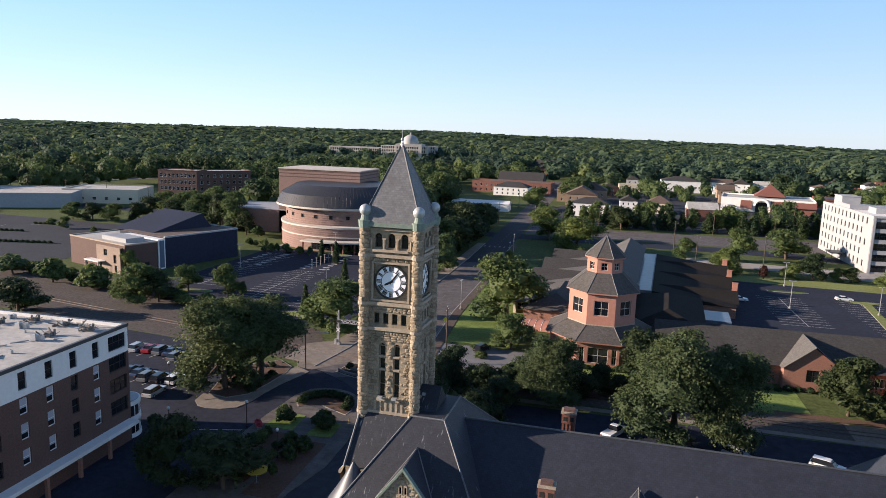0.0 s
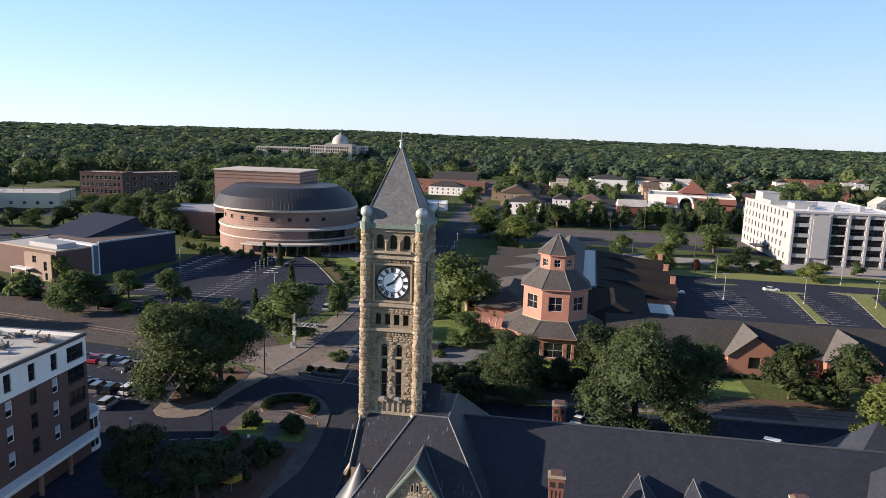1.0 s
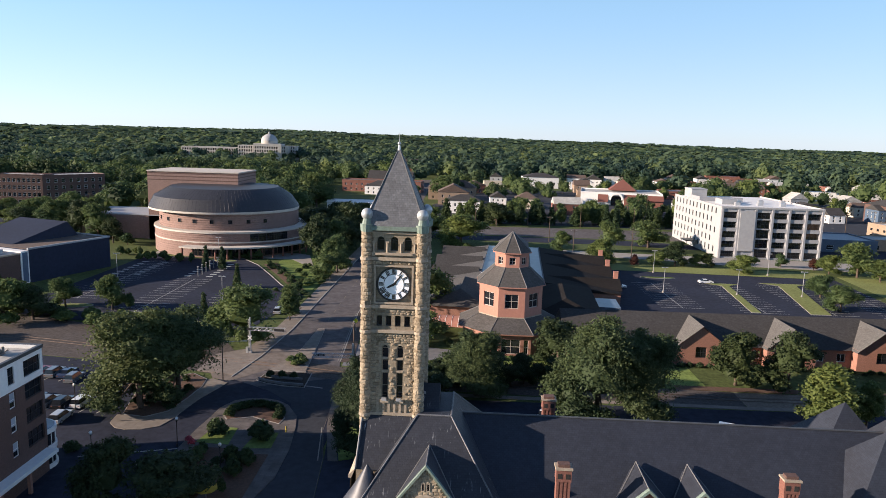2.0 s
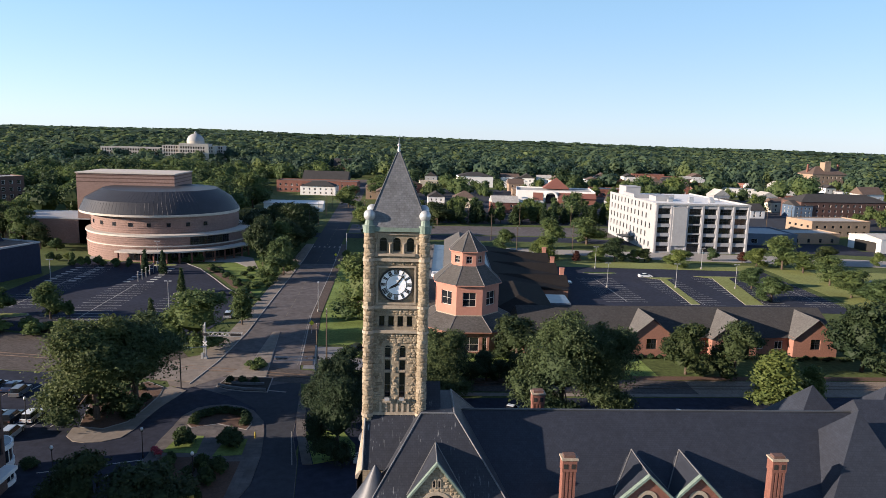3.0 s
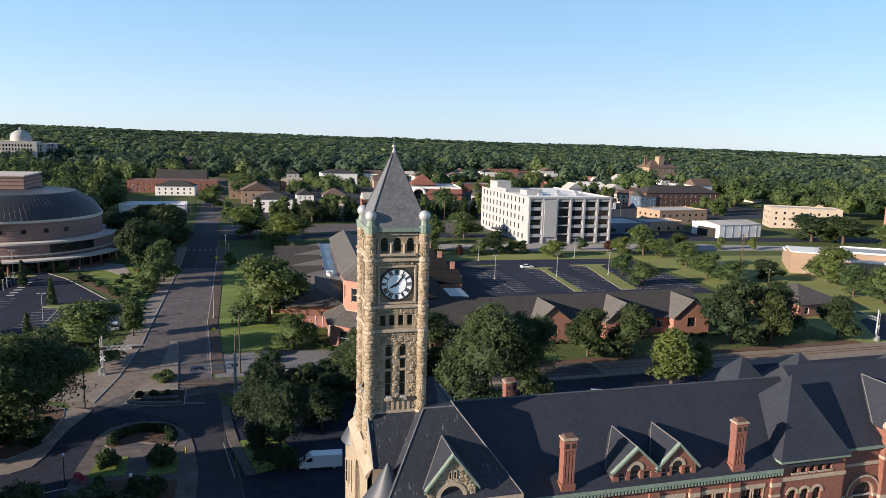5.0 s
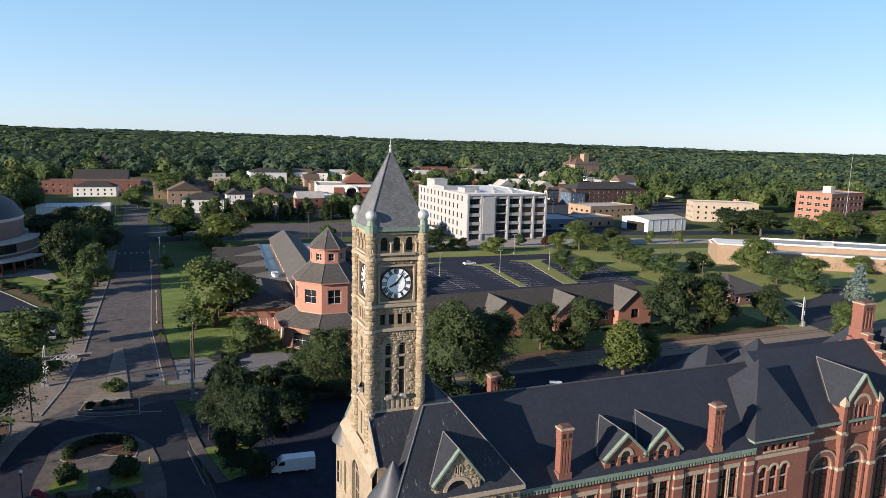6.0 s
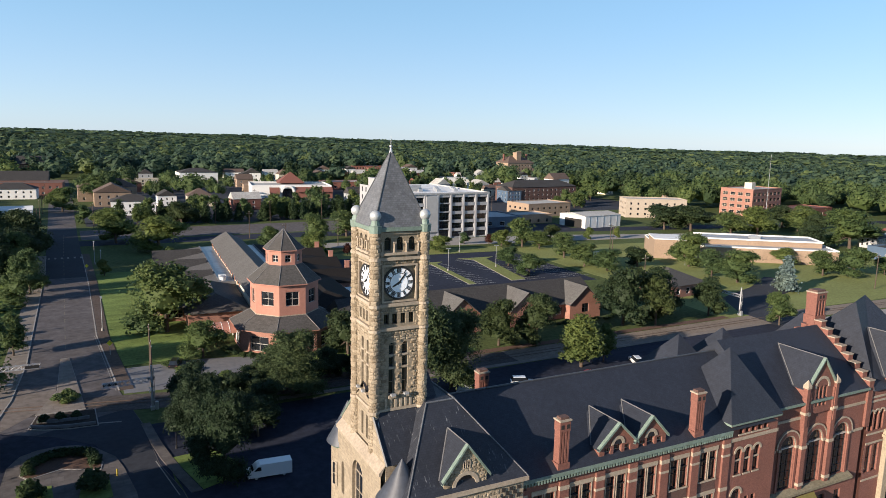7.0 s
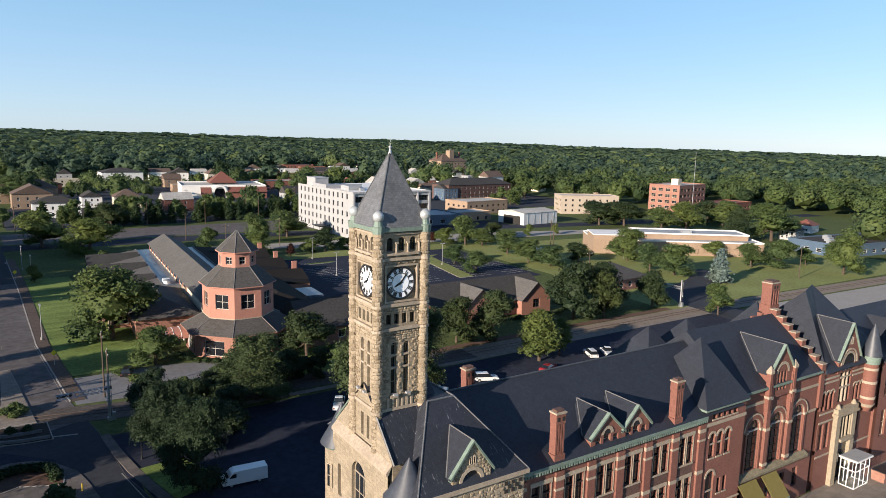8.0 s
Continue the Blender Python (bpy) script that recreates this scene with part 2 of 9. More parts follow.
BRICK_PAVING = surface("brown_brick_paving", (0.115, 0.088, 0.072), 0.9, grain=1.0, stain=0.2, vary=0.25, pattern=(0.8, 0.4), joint=(0.7, 0.7, 0.7), jw=0.03, bump=0.1, spec=0.2)
CONCRETE_COOL = surface("grey_concrete", (0.165, 0.168, 0.175), 0.9, grain=0.8, stain=0.15, vary=0.2, bump=0.1, spec=0.2)
GREY_PIPES = surface("weathered_pipe", (0.17, 0.155, 0.14), 0.8, grain=2.0, stain=0.6, vary=0.4, bump=0.1)
PARASOL_CLOTH = surface("mustard_canvas", (0.36, 0.27, 0.03), 0.8, grain=2.0, vary=0.15, bump=0.05)
# darker copy of PAVING, with the tree shade of the square in its colour
PAVING_SHADED = surface("shaded_paving", (0.135, 0.122, 0.115), 0.9, grain=0.8, stain=0.2, vary=0.25, pattern=(1.5, 1.5), joint=(0.75, 0.75, 0.75), jw=0.03, bump=0.08, spec=0.2)
MOSSY = surface("mossy_stone", (0.20, 0.175, 0.115), 0.9, grain=3.0, stain=0.8, vary=0.4, bump=0.3)
PORTAL_STONE = surface("cream_portal_stone", (0.31, 0.26, 0.185), 0.85, grain=3.0, stain=0.6, vary=0.25, bump=0.2)
CROSSING = surface("tan_crossing_concrete", (0.185, 0.158, 0.136), 0.9, grain=0.8, stain=0.2, vary=0.3, bump=0.1, spec=0.2)
# pale blue-grey for window tops: blinds and reflected sky in one colour
PANE_SKY = surface("sky_pale_pane", (0.34, 0.37, 0.42), 0.7, grain=1.0, vary=0.15, bump=0.02)
STEEL = surface("galvanised_steel", (0.45, 0.46, 0.47), 0.45, metal=0.6, grain=2.0, vary=0.1, bump=0.02)
BLACK = surface("black_metal", (0.02, 0.02, 0.022), 0.45, grain=2.0, vary=0.2, bump=0.02)
RUBBER = surface("rubber", (0.02, 0.02, 0.02), 0.85, grain=2.0, vary=0.2, bump=0.02)
LEAD = surface("lead_ball", (0.42, 0.45, 0.46), 0.45, metal=0.3, grain=3.0, stain=1.2, vary=0.2, bump=0.05)
DIAL = surface("dial_glass", (0.90, 0.93, 0.97), 0.3, grain=2.0, stain=0.8, vary=0.03, bump=0.0)
RED = surface("red_canvas", (0.165, 0.062, 0.045), 0.8, grain=2.0, vary=0.15, bump=0.05)
OLIVE = surface("olive_awning", (0.16, 0.13, 0.03), 0.8, grain=2.0, vary=0.15, bump=0.05)
YELLOW = surface("yellow_sign", (0.75, 0.60, 0.03), 0.5, grain=2.0, vary=0.05, bump=0.0)
LAMP_GLASS = surface("opal_glass", (0.62, 0.61, 0.58), 0.3, grain=2.0, vary=0.03, bump=0.0)
GLASS = surface("window_glass", (0.014, 0.017, 0.022), 0.06, grain=0.3, stain=0.3, vary=0.3, bump=0.0, spec=0.6)
CLEAR_GLASS, nt_, bs_ = material("clear_glass")
bs_.inputs["Base Color"].default_value = (0.62, 0.70, 0.76, 1)
bs_.inputs["Transmission Weight"].default_value, bs_.inputs["Roughness"].default_value = 1.0, 0.02
# near-black: the darkness of closed rooms is put into the colour
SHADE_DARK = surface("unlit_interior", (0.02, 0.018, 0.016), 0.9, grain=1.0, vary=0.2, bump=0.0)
LEAF = leafy("leaves", (0.064, 0.099, 0.042), (0.120, 0.160, 0.066), 0.4)
LEAF_LIGHT = leafy("leaves_light", (0.078, 0.115, 0.042), (0.136, 0.176, 0.068), 0.42)
LEAF_DARK = leafy("leaves_dark", (0.030, 0.053, 0.028), (0.056, 0.084, 0.040), 0.35)
# far leaves: bluer and greyer, the haze of distance mixed into their colours
LEAF_HAZED = leafy("leaves_hazed", (0.072, 0.112, 0.078), (0.094, 0.138, 0.092), 0.45, 1.5)
LEAF_HAZED_DARK = leafy("leaves_hazed_dark", (0.046, 0.076, 0.062), (0.064, 0.098, 0.074), 0.42, 1.5)
LEAF_HAZED_LIGHT = leafy("leaves_hazed_light", (0.098, 0.138, 0.074), (0.122, 0.166, 0.088), 0.45, 1.5)
LEAF_OAK = leafy("leaves_oak", (0.048, 0.072, 0.036), (0.088, 0.116, 0.056), 0.32)
LEAF_OAK_DARK = leafy("leaves_oak_dark", (0.026, 0.042, 0.021), (0.050, 0.070, 0.034), 0.25)
LEAF_BLUE = leafy("needles_blue", (0.10, 0.135, 0.13), (0.20, 0.245, 0.23), 0.1)
LEAF_RED = leafy("leaves_purple", (0.03, 0.012, 0.012), (0.075, 0.03, 0.025), 0.15)
FLOWER = leafy("pink_flowers", (0.30, 0.04, 0.07), (0.48, 0.10, 0.15), 0.1)


# ---- mesh helpers ----
class Build:
    """Collects vertices and faces for one mesh, in the coordinates of the matrix m."""

    def __init__(self, m=None):
        self.v, self.f, self.m = [], [], m or Matrix()

    def add(self, verts, faces):
        k = len(self.v)
        self.v += [tuple(self.m @ Vector(p)) for p in verts]
        self.f += [tuple(k + i for i in f) for f in faces]
        return self

    def box(self, x0, x1, y0, y1, z0, z1):
        return self.add([(x0, y0, z0), (x1, y0, z0), (x1, y1, z0), (x0, y1, z0), (x0, y0, z1), (x1, y0, z1), (x1, y1, z1), (x0, y1, z1)],
                        [(0, 3, 2, 1), (4, 5, 6, 7), (0, 1, 5, 4), (1, 2, 6, 5), (2, 3, 7, 6), (3, 0, 4, 7)])

    def prism(self, poly, z0, z1, top=None):
        """An upright prism on an anticlockwise outline; top: another outline for its upper end."""
        n = len(poly)
        top = top or poly
        return self.add([(*p, z0) for p in poly] + [(*p, z1) for p in top],
                        [tuple(range(n - 1, -1, -1)), tuple(range(n, 2 * n))] + [(i, (i + 1) % n, n + (i + 1) % n, n + i) for i in range(n)])

    def cyl(self, x, y, z0, z1, r0, r1=None, n=16, phase=0.0):
        r1 = r0 if r1 is None else r1
        ring = [(math.cos(2 * math.pi * i / n + phase), math.sin(2 * math.pi * i / n + phase)) for i in range(n)]
        if r1 < 1e-6:
            return self.add([(x + r0 * c, y + r0 * s, z0) for c, s in ring] + [(x, y, z1)], [tuple(range(n - 1, -1, -1))] + [(i, (i + 1) % n, n) for i in range(n)])
        return self.prism([(x + r0 * c, y + r0 * s) for c, s in ring], z0, z1, [(x + r1 * c, y + r1 * s) for c, s in ring])

    def rod(self, a, b, r, n=6, r2=None):
        a, b = Vector(a), Vector(b)
        q = (b - a).to_track_quat("Z", "Y").to_matrix()
        length = (b - a).length
        r2 = r if r2 is None else r2
        ring = [(math.cos(2 * math.pi * i / n), math.sin(2 * math.pi * i / n)) for i in range(n)]
        return self.add([a + q @ Vector((r * c, r * s, 0)) for c, s in ring] + [a + q @ Vector((r2 * c, r2 * s, length)) for c, s in ring],
                        [tuple(range(n - 1, -1, -1)), tuple(range(n, 2 * n))] + [(i, (i + 1) % n, n + (i + 1) % n, n + i) for i in range(n)])

    def ball(self, x, y, z, r, n=14, h=8, rz=None):
        rz = rz or r
        vs = [(x, y, z - rz)]
        for j in range(1, h):
            a = math.pi * j / h - math.pi / 2
            vs += [(x + r * math.cos(a) * math.cos(2 * math.pi * i / n), y + r * math.cos(a) * math.sin(2 * math.pi * i / n), z + rz * math.sin(a)) for i in range(n)]
        vs.append((x, y, z + rz))
        fs = [(0, 1 + (i + 1) % n, 1 + i) for i in range(n)]
        for j in range(h - 2):
            b = 1 + j * n
            fs += [(b + i, b + (i + 1) % n, b + n + (i + 1) % n, b + n + i) for i in range(n)]
        b = 1 + (h - 2) * n
        return self.add(vs, fs + [(b + i, b + (i + 1) % n, len(vs) - 1) for i in range(n)])

    def spin(self, x, y, profile, n=24):
        """A turned shape: profile of (radius, height), from below."""
        vs, k = [], len(profile)
        for i in range(n):
            c, s = math.cos(2 * math.pi * i / n), math.sin(2 * math.pi * i / n)
            vs += [(x + r * c, y + r * s, z) for r, z in profile]
        return self.add(vs, [(i * k + j, ((i + 1) % n) * k + j, ((i + 1) % n) * k + j + 1, i * k + j + 1) for i in range(n) for j in range(k - 1)])

    def gable(self, x0, x1, y0, y1, z0, z1, over=0.0, axis="x"):
        """A solid gabled roof whose ridge runs along the axis."""
        if axis == "x":
            ym = (y0 + y1) / 2
            vs = [(x0, y0, z0), (x1, y0, z0), (x1, y1, z0), (x0, y1, z0), (x0, ym, z1), (x1, ym, z1)]
        else:
            xm = (x0 + x1) / 2
            vs = [(x1, y0, z0), (x1, y1, z0), (x0, y1, z0), (x0, y0, z0), (xm, y0, z1), (xm, y1, z1)]
        return self.add(vs, [(0, 3, 2, 1), (0, 1, 5, 4), (2, 3, 4, 5), (0, 4, 3), (1, 2, 5)])

    def hip(self, x0, x1, y0, y1, z0, z1, xa=None, xb=None, ya=None, yb=None):
        """A hipped roof: the eaves' rectangle and the ridge from (xa, ya) to (xb, yb)."""
        if xa is None:
            d = min(x1 - x0, y1 - y0) / 2
            xa, xb, ya, yb = x0 + d, x1 - d, y0 + d, y1 - d
        vs = [(x0, y0, z0), (x1, y0, z0), (x1, y1, z0), (x0, y1, z0), (xa, ya, z1), (xb, yb, z1)]
        if x1 - x0 >= y1 - y0:
            fs = [(0, 3, 2, 1), (0, 1, 5, 4), (1, 2, 5), (2, 3, 4, 5), (3, 0, 4)]
        else:
            fs = [(0, 3, 2, 1), (0, 1, 4), (1, 2, 5, 4), (2, 3, 5), (3, 0, 4, 5)]
        return self.add(vs, fs)

    def data(self, name, mat, smooth=0.0):
        me = bpy.data.meshes.new(name)
        seen, spots, order = {}, [], []
        for c in self.v:     # weld touching corners
            key = (round(c[0], 3), round(c[1], 3), round(c[2], 3))
            if key not in seen:
                seen[key] = len(spots)
                spots.append(c)
            order.append(seen[key])
        faces = []
        for f in self.f:
            g = [order[i] for i in f]
            g = [a for i, a in enumerate(g) if a != g[i - 1]]
            if len(g) > 2:
                faces.append(g)
        me.from_pydata(spots, [], faces)
        me.materials.append(mat)
        lay = me.uv_layers.new(name="UVMap").data
        co = me.vertices
        for p in me.polygons:
            n = p.normal
            u = Vector((1, 0, 0)) if abs(n.z) > 0.995 else Vector((-n.y, n.x, 0)).normalized()
            w = n.cross(u)
            for li in p.loop_indices:
                c = co[me.loops[li].vertex_index].co
                lay[li].uv = (c.dot(u), c.dot(w))
        if smooth:
            me.polygons.foreach_set("use_smooth", [True] * len(me.polygons))
            me.set_sharp_from_angle(angle=radians(smooth))
        return me


def part(name, b, mat, parent=None, label="", smooth=0.0, at=None):
    """Links what b holds (or ready mesh data) as one mesh object, under a thing or a part."""
    ob = new(name, b.data(name, mat, smooth) if isinstance(b, Build) else b)
    if parent:
        ob.parent = parent
    if at:
        ob.matrix_basis = at
    return tagged(ob, label)


def thing(name, label, category, at=None, group="", kind=""):
    ob = new(name)
    if at:
        ob.matrix_basis = at
    return tagged(ob, label, category, group, kind)


def structure(name, b, mat, label, category, kind="structure"):
    return tagged(part(name, b, mat), label, category, kind=kind)


def cut_wall(b, u0, u1, z0, z1, holes, depth=0.25):
    """A wall face in the plane y = 0 of b's matrix, seen from -y, with holes (u0, u1, z0, z1, arched) that run back by depth."""
    us = sorted({u0, u1, *[h[0] for h in holes], *[h[1] for h in holes]})
    zs = sorted({z0, z1, *[h[2] for h in holes], *[h[3] for h in holes]})
    for i in range(len(us) - 1):
        for j in range(len(zs) - 1):
            um, zm = (us[i] + us[i + 1]) / 2, (zs[j] + zs[j + 1]) / 2
            if not any(h[0] < um < h[1] and h[2] < zm < h[3] for h in holes):
                b.add([(us[i], 0, zs[j]), (us[i + 1], 0, zs[j]), (us[i + 1], 0, zs[j + 1]), (us[i], 0, zs[j + 1])], [(0, 1, 2, 3)])
    for a, c, lo, hi, arched in holes:
        r, m = (c - a) / 2, (a + c) / 2
        spring = hi - r if arched else hi
        rim = [(a, lo), (c, lo), (c, spring)]
        if arched:
            arc = [(m + r * math.cos(math.pi * k / 10), spring + r * math.sin(math.pi * k / 10)) for k in range(1, 10)]
            right, left = [(c, spring)] + arc[:4] + [(m, hi)], [(m, hi)] + arc[5:] + [(a, spring)]
            rim += arc
            b.add([(c, 0, hi)] + [(u, 0, z) for u, z in reversed(right)], [tuple(range(len(right) + 1))])
            b.add([(a, 0, hi)] + [(u, 0, z) for u, z in reversed(left)], [tuple(range(len(left) + 1))])
        rim.append((a, spring))
        k = len(rim)
        b.add([(u, 0, z) for u, z in rim] + [(u, depth, z) for u, z in rim], [(i, k + i, k + (i + 1) % k, (i + 1) % k) for i in range(k)])
    return b


WINDOWS = {}


def window(parent, at, w, h, arched=False, bars=(1, 1), fmat=None, depth=0.22, edge=0.08, glass=None):
    """A window at the pose of its hole (origin: middle of the sill, y into the wall): a frame and a pane."""
    fmat, glass = fmat or WHITE, glass or GLASS
    key = (round(w, 2), round(h, 2), arched, bars, fmat.name, glass.name, depth)
    if key not in WINDOWS:
        b, g = Build(), Build()
        r = w / 2
        top = h - r if arched else h
        y0, y1 = depth - 0.08, depth
        b.box(-r, -r + edge, y0, y1, 0, top).box(r - edge, r, y0, y1, 0, top).box(-r + edge, r - edge, y0, y1, 0, edge)
        if arched:
            for k in range(10):
                a0, a1 = math.pi * k / 10, math.pi * (k + 1) / 10
                q = [(rr * math.cos(a), top + rr * math.sin(a)) for rr, a in ((r, a0), (r, a1), (r - edge, a1), (r - edge, a0))]
                b.add([(u, y0, z) for u, z in q] + [(u, y1, z) for u, z in q], [(0, 1, 2, 3), (0, 4, 5, 1), (2, 6, 7, 3)])
            b.box(-r + edge, r - edge, y0, y1, top - edge / 2, top + edge / 2)
        else:
            b.box(-r + edge, r - edge, y0, y1, h - edge, h)
        for i in range(1, bars[0]):
            u = -r + w * i / bars[0]
            b.box(u - edge / 3, u + edge / 3, y0 + 0.01, y1, edge, top - edge / 2)
        for i in range(1, bars[1]):
            z = top * i / bars[1]
            b.box(-r + edge, r - edge, y0 + 0.012, y1, z - edge / 3, z + edge / 3)
        outline = [(-r, 0), (r, 0), (r, top)] + ([(r * math.cos(math.pi * k / 10), top + r * math.sin(math.pi * k / 10)) for k in range(1, 10)] if arched else []) + [(-r, top)]
        g.add([(u, y1 - 0.02, z) for u, z in outline], [tuple(range(len(outline)))])
        WINDOWS[key] = (b.data("window", fmat), g.data("pane", glass))
    f = part("window", WINDOWS[key][0], None, parent, at=at)
    part("pane", WINDOWS[key][1], None, f)
    return f


def facing(x, y, z, turn):
    """The pose of a wall: u runs along it, seen from outside; turn 0 faces -y, 90 faces +x, 180 faces +y, -90 faces -x."""
    return pose(x, y, z, 0, 0, turn)


# ---- ground ----
def hill(x, y):
    """The height of the land: flat in the town, rolling far out."""
    d = math.hypot(x, y)
    if d < 600:
        return 0.0
    az = math.degrees(math.atan2(-x, y))
    far = float(np.interp(az, (-67, -34, -19, -1, 14, 47), (-28, -3, 0, 12, 21, 11)))
    k = min(1.0, (d - 600) / 3000)
    k = k * k * (3 - 2 * k)
    roll = noise.noise((x / 700, y / 700, 3.1)) * 9 * min(1.0, (d - 600) / 900)
    return far * k + roll


def ground_sheet():
    b = Build()
    radii = [0, 150, 300, 450, 600] + [600 * 1.085 ** i for i in range(1, 27)]
    n = 96
    vs = [(0, 0, 0)]
    for r in radii[1:]:
        for i in range(n):
            x, y = r * math.sin(2 * math.pi * i / n), r * math.cos(2 * math.pi * i / n)
            vs.append((x, y, hill(x, y)))
    fs = [(0, 1 + (i + 1) % n, 1 + i) for i in range(n)]
    for j in range(len(radii) - 2):
        a = 1 + j * n
        fs += [(a + i, a + (i + 1) % n, a + n + (i + 1) % n, a + n + i) for i in range(n)]
    b.add(vs, fs)
    structure("ground", b, GRASS, "rough green grass ground of the town and the land round it", "ground")


def slab(name, mat, poly, z, label, category, thick=0.03):
    return structure(name, Build().prism(poly, z - thick, z), mat, label, category)


def rect(x0, x1, y0, y1):
    return [(x0, y0), (x1, y0), (x1, y1), (x0, y1)]


def strip(points, w0, w1=None):
    """The outline of a road along a line of points."""
    w1 = w0 if w1 is None else w1
    left, right = [], []
    for i, p in enumerate(points):
        a, c = Vector(points[max(0, i - 1)]), Vector(points[min(len(points) - 1, i + 1)])
        n = (c - a).normalized()
        n = Vector((-n.y, n.x))
        left.append(tuple(Vector(p) + n * w1))
        right.append(tuple(Vector(p) - n * w0))
    return right + left[::-1]


ground_sheet()
ROAD_MAIN = [(-36.5, -60), (-26, -60), (-27, 60), (-29.4, 87), (-31.2, 96), (-32, 112), (-34.2, 128), (-36.3, 166), (-36.1, 224), (-37.2, 338), (-37, 480), (-38, 700),
             (-52, 700), (-50, 480), (-48.5, 340), (-47.6, 245), (-48.7, 175), (-49, 150), (-50.5, 130), (-52.5, 116.8), (-44, 111.5), (-38.6, 106), (-36.6, 98), (-36.5, 92)]
slab("road_main", ASPHALT_OLD, ROAD_MAIN, 0.05, "grey worn asphalt main street with faded lines", "road")
slab("road_near", ASPHALT_MID, [(-36.5, -60), (-26.1, -60), (-27.1, 60), (-29.5, 87), (-31.3, 96), (-32.1, 112), (-33.0, 119), (-46.5, 113.2), (-44, 111.4), (-38.7, 106), (-36.7, 98), (-36.6, 92)], 0.0535, "dark asphalt street beside the stone tower", "road")
# darker sheet over the street where tree shade falls, not another asphalt
slab("road_dark", ASPHALT_MID, [(-36.2, 236), (-37.2, 338), (-37.1, 352), (-48.6, 352), (-48.5, 340), (-47.7, 245), (-47.8, 236)], 0.054, "darker stretch of the main street, tree shade in its colour", "road")
slab("road_cross", ASPHALT, [(-420, 312), (-60, 300), (60, 296), (230, 262), (420, 232), (420, 244), (230, 276), (60, 311), (-60, 314), (-420, 326)], 0.046, "dark asphalt cross street between trees", "road")
slab("road_wide", ASPHALT_OLD, [(-36, 316), (200, 312), (200, 350), (-36, 346)], 0.042, "wide grey asphalt yard along the tree row", "road")
slab("pavement_cross", CONCRETE, [(30, 268), (60, 262), (88, 254.5), (126, 250), (160, 246), (203, 241), (262, 230), (262, 240), (211, 251), (168, 263), (128, 269), (71, 273.5), (30, 278)], 0.12, "pale concrete pavement along the cross street", "pavement", 0.12)
slab("road_back", ASPHALT, [(-29.4, 88), (-27, 60), (-26, 10), (-19.5, 10), (-19.5, 64), (130, 64), (130, 110.5), (-32, 110.5)], 0.038, "dark asphalt service road and parking behind the market hall", "road")
slab("parking_lot_west", ASPHALT, [(-122, 168), (-104, 152), (-60, 142), (-56, 165), (-54.2, 181), (-54.4, 184.5), (-58.7, 187), (-64.4, 197), (-70.8, 209.5), (-79, 224.5), (-87, 235), (-96, 231), (-122, 240)], 0.05, "dark asphalt parking lot with white stall lines", "parking lot")
slab("parking_lot_east", ASPHALT, [(30, 176), (113, 172), (118, 232), (34, 238)], 0.05, "dark asphalt parking lot with white stall lines", "parking lot")
slab("parking_lot_hotel", ASPHALT, [(-112, 84), (-66, 84), (-64, 96), (-66, 112), (-68, 122), (-112, 128)], 0.045, "dark asphalt hotel parking lot with cars", "parking lot")
slab("parking_lot_college", ASPHALT_MID, [(-340, 185), (-178, 176), (-172, 188), (-196, 250), (-205, 262), (-340, 272)], 0.045, "grey asphalt parking lot beside the college hall", "parking lot")
slab("road_hotel", ASPHALT, [(-64, 10), (-37.2, 10), (-37.2, 70), (-48, 86), (-48.5, 96), (-52.5, 105), (-45, 112), (-52.5, 116.8), (-55.9, 109.3), (-57.4, 100.5), (-63.8, 97.5), (-66, 90), (-64, 80)], 0.041, "dark asphalt street beside the hotel", "road")
slab("road_junction", ASPHALT, [(-66, 60), (-30, 60), (-30, 100), (-33, 118), (-53, 118), (-66, 100)], 0.03, "dark asphalt junction before the square", "road")
slab("plaza", PAVING, rect(-24, 110, 6, 44.3), 0.034, "pale paved plaza before the market hall", "pavement")
slab("pavement_hall", PAVING, [(-22.6, 10), (-20.6, 10), (-20, 44), (-20, 64), (-20.6, 66), (-22.2, 65), (-22.4, 44)], 0.14, "pale paved path beside the stone tower front", "pavement", 0.14)
slab("pavement_east", BRICK_PAVING, [(-34.1, 128), (-31.8, 128), (-33.9, 166), (-33.7, 224), (-34.2, 280), (-36.55, 280), (-36.05, 224), (-36.25, 166)], 0.14, "brown brick pavement beside the street", "pavement", 0.14)
slab("pavement_west", PAVING, [(-60, 120), (-52.6, 118.5), (-50.6, 130), (-49.1, 150), (-48.8, 175), (-47.7, 245), (-48.0, 280), (-51, 280), (-52.3, 175), (-53, 150), (-55, 134), (-60, 128)], 0.14, "pale concrete pavement beside the street", "pavement", 0.14)
slab("pavement_square", PAVING_SHADED, [(-37, 66), (-36.4, 72.8), (-34.6, 80.6), (-34.7, 89), (-35.6, 96.5), (-36.4, 100.7), (-38.9, 105.2), (-41.2, 107), (-43.7, 107.7), (-46.2, 107.4), (-48.2, 106.2), (-49.6, 103), (-49.9, 98.2), (-50.3, 94.5), (-50.5, 88), (-50, 66)], 0.14, "pale paved square with a rounded end", "pavement", 0.14)
slab("pavement_oak", PAVING, [(-64.6, 98.6), (-64.2, 95.6), (-62.6, 93.9), (-60.8, 93.4), (-58.4, 93.7), (-56.2, 95), (-55.3, 98), (-55.0, 101.5), (-54.3, 106.4), (-52.2, 114.2), (-55.5, 116.2), (-60, 112), (-62, 100)], 0.13, "pale kerbed pavement curving round the oak bed", "pavement", 0.13)
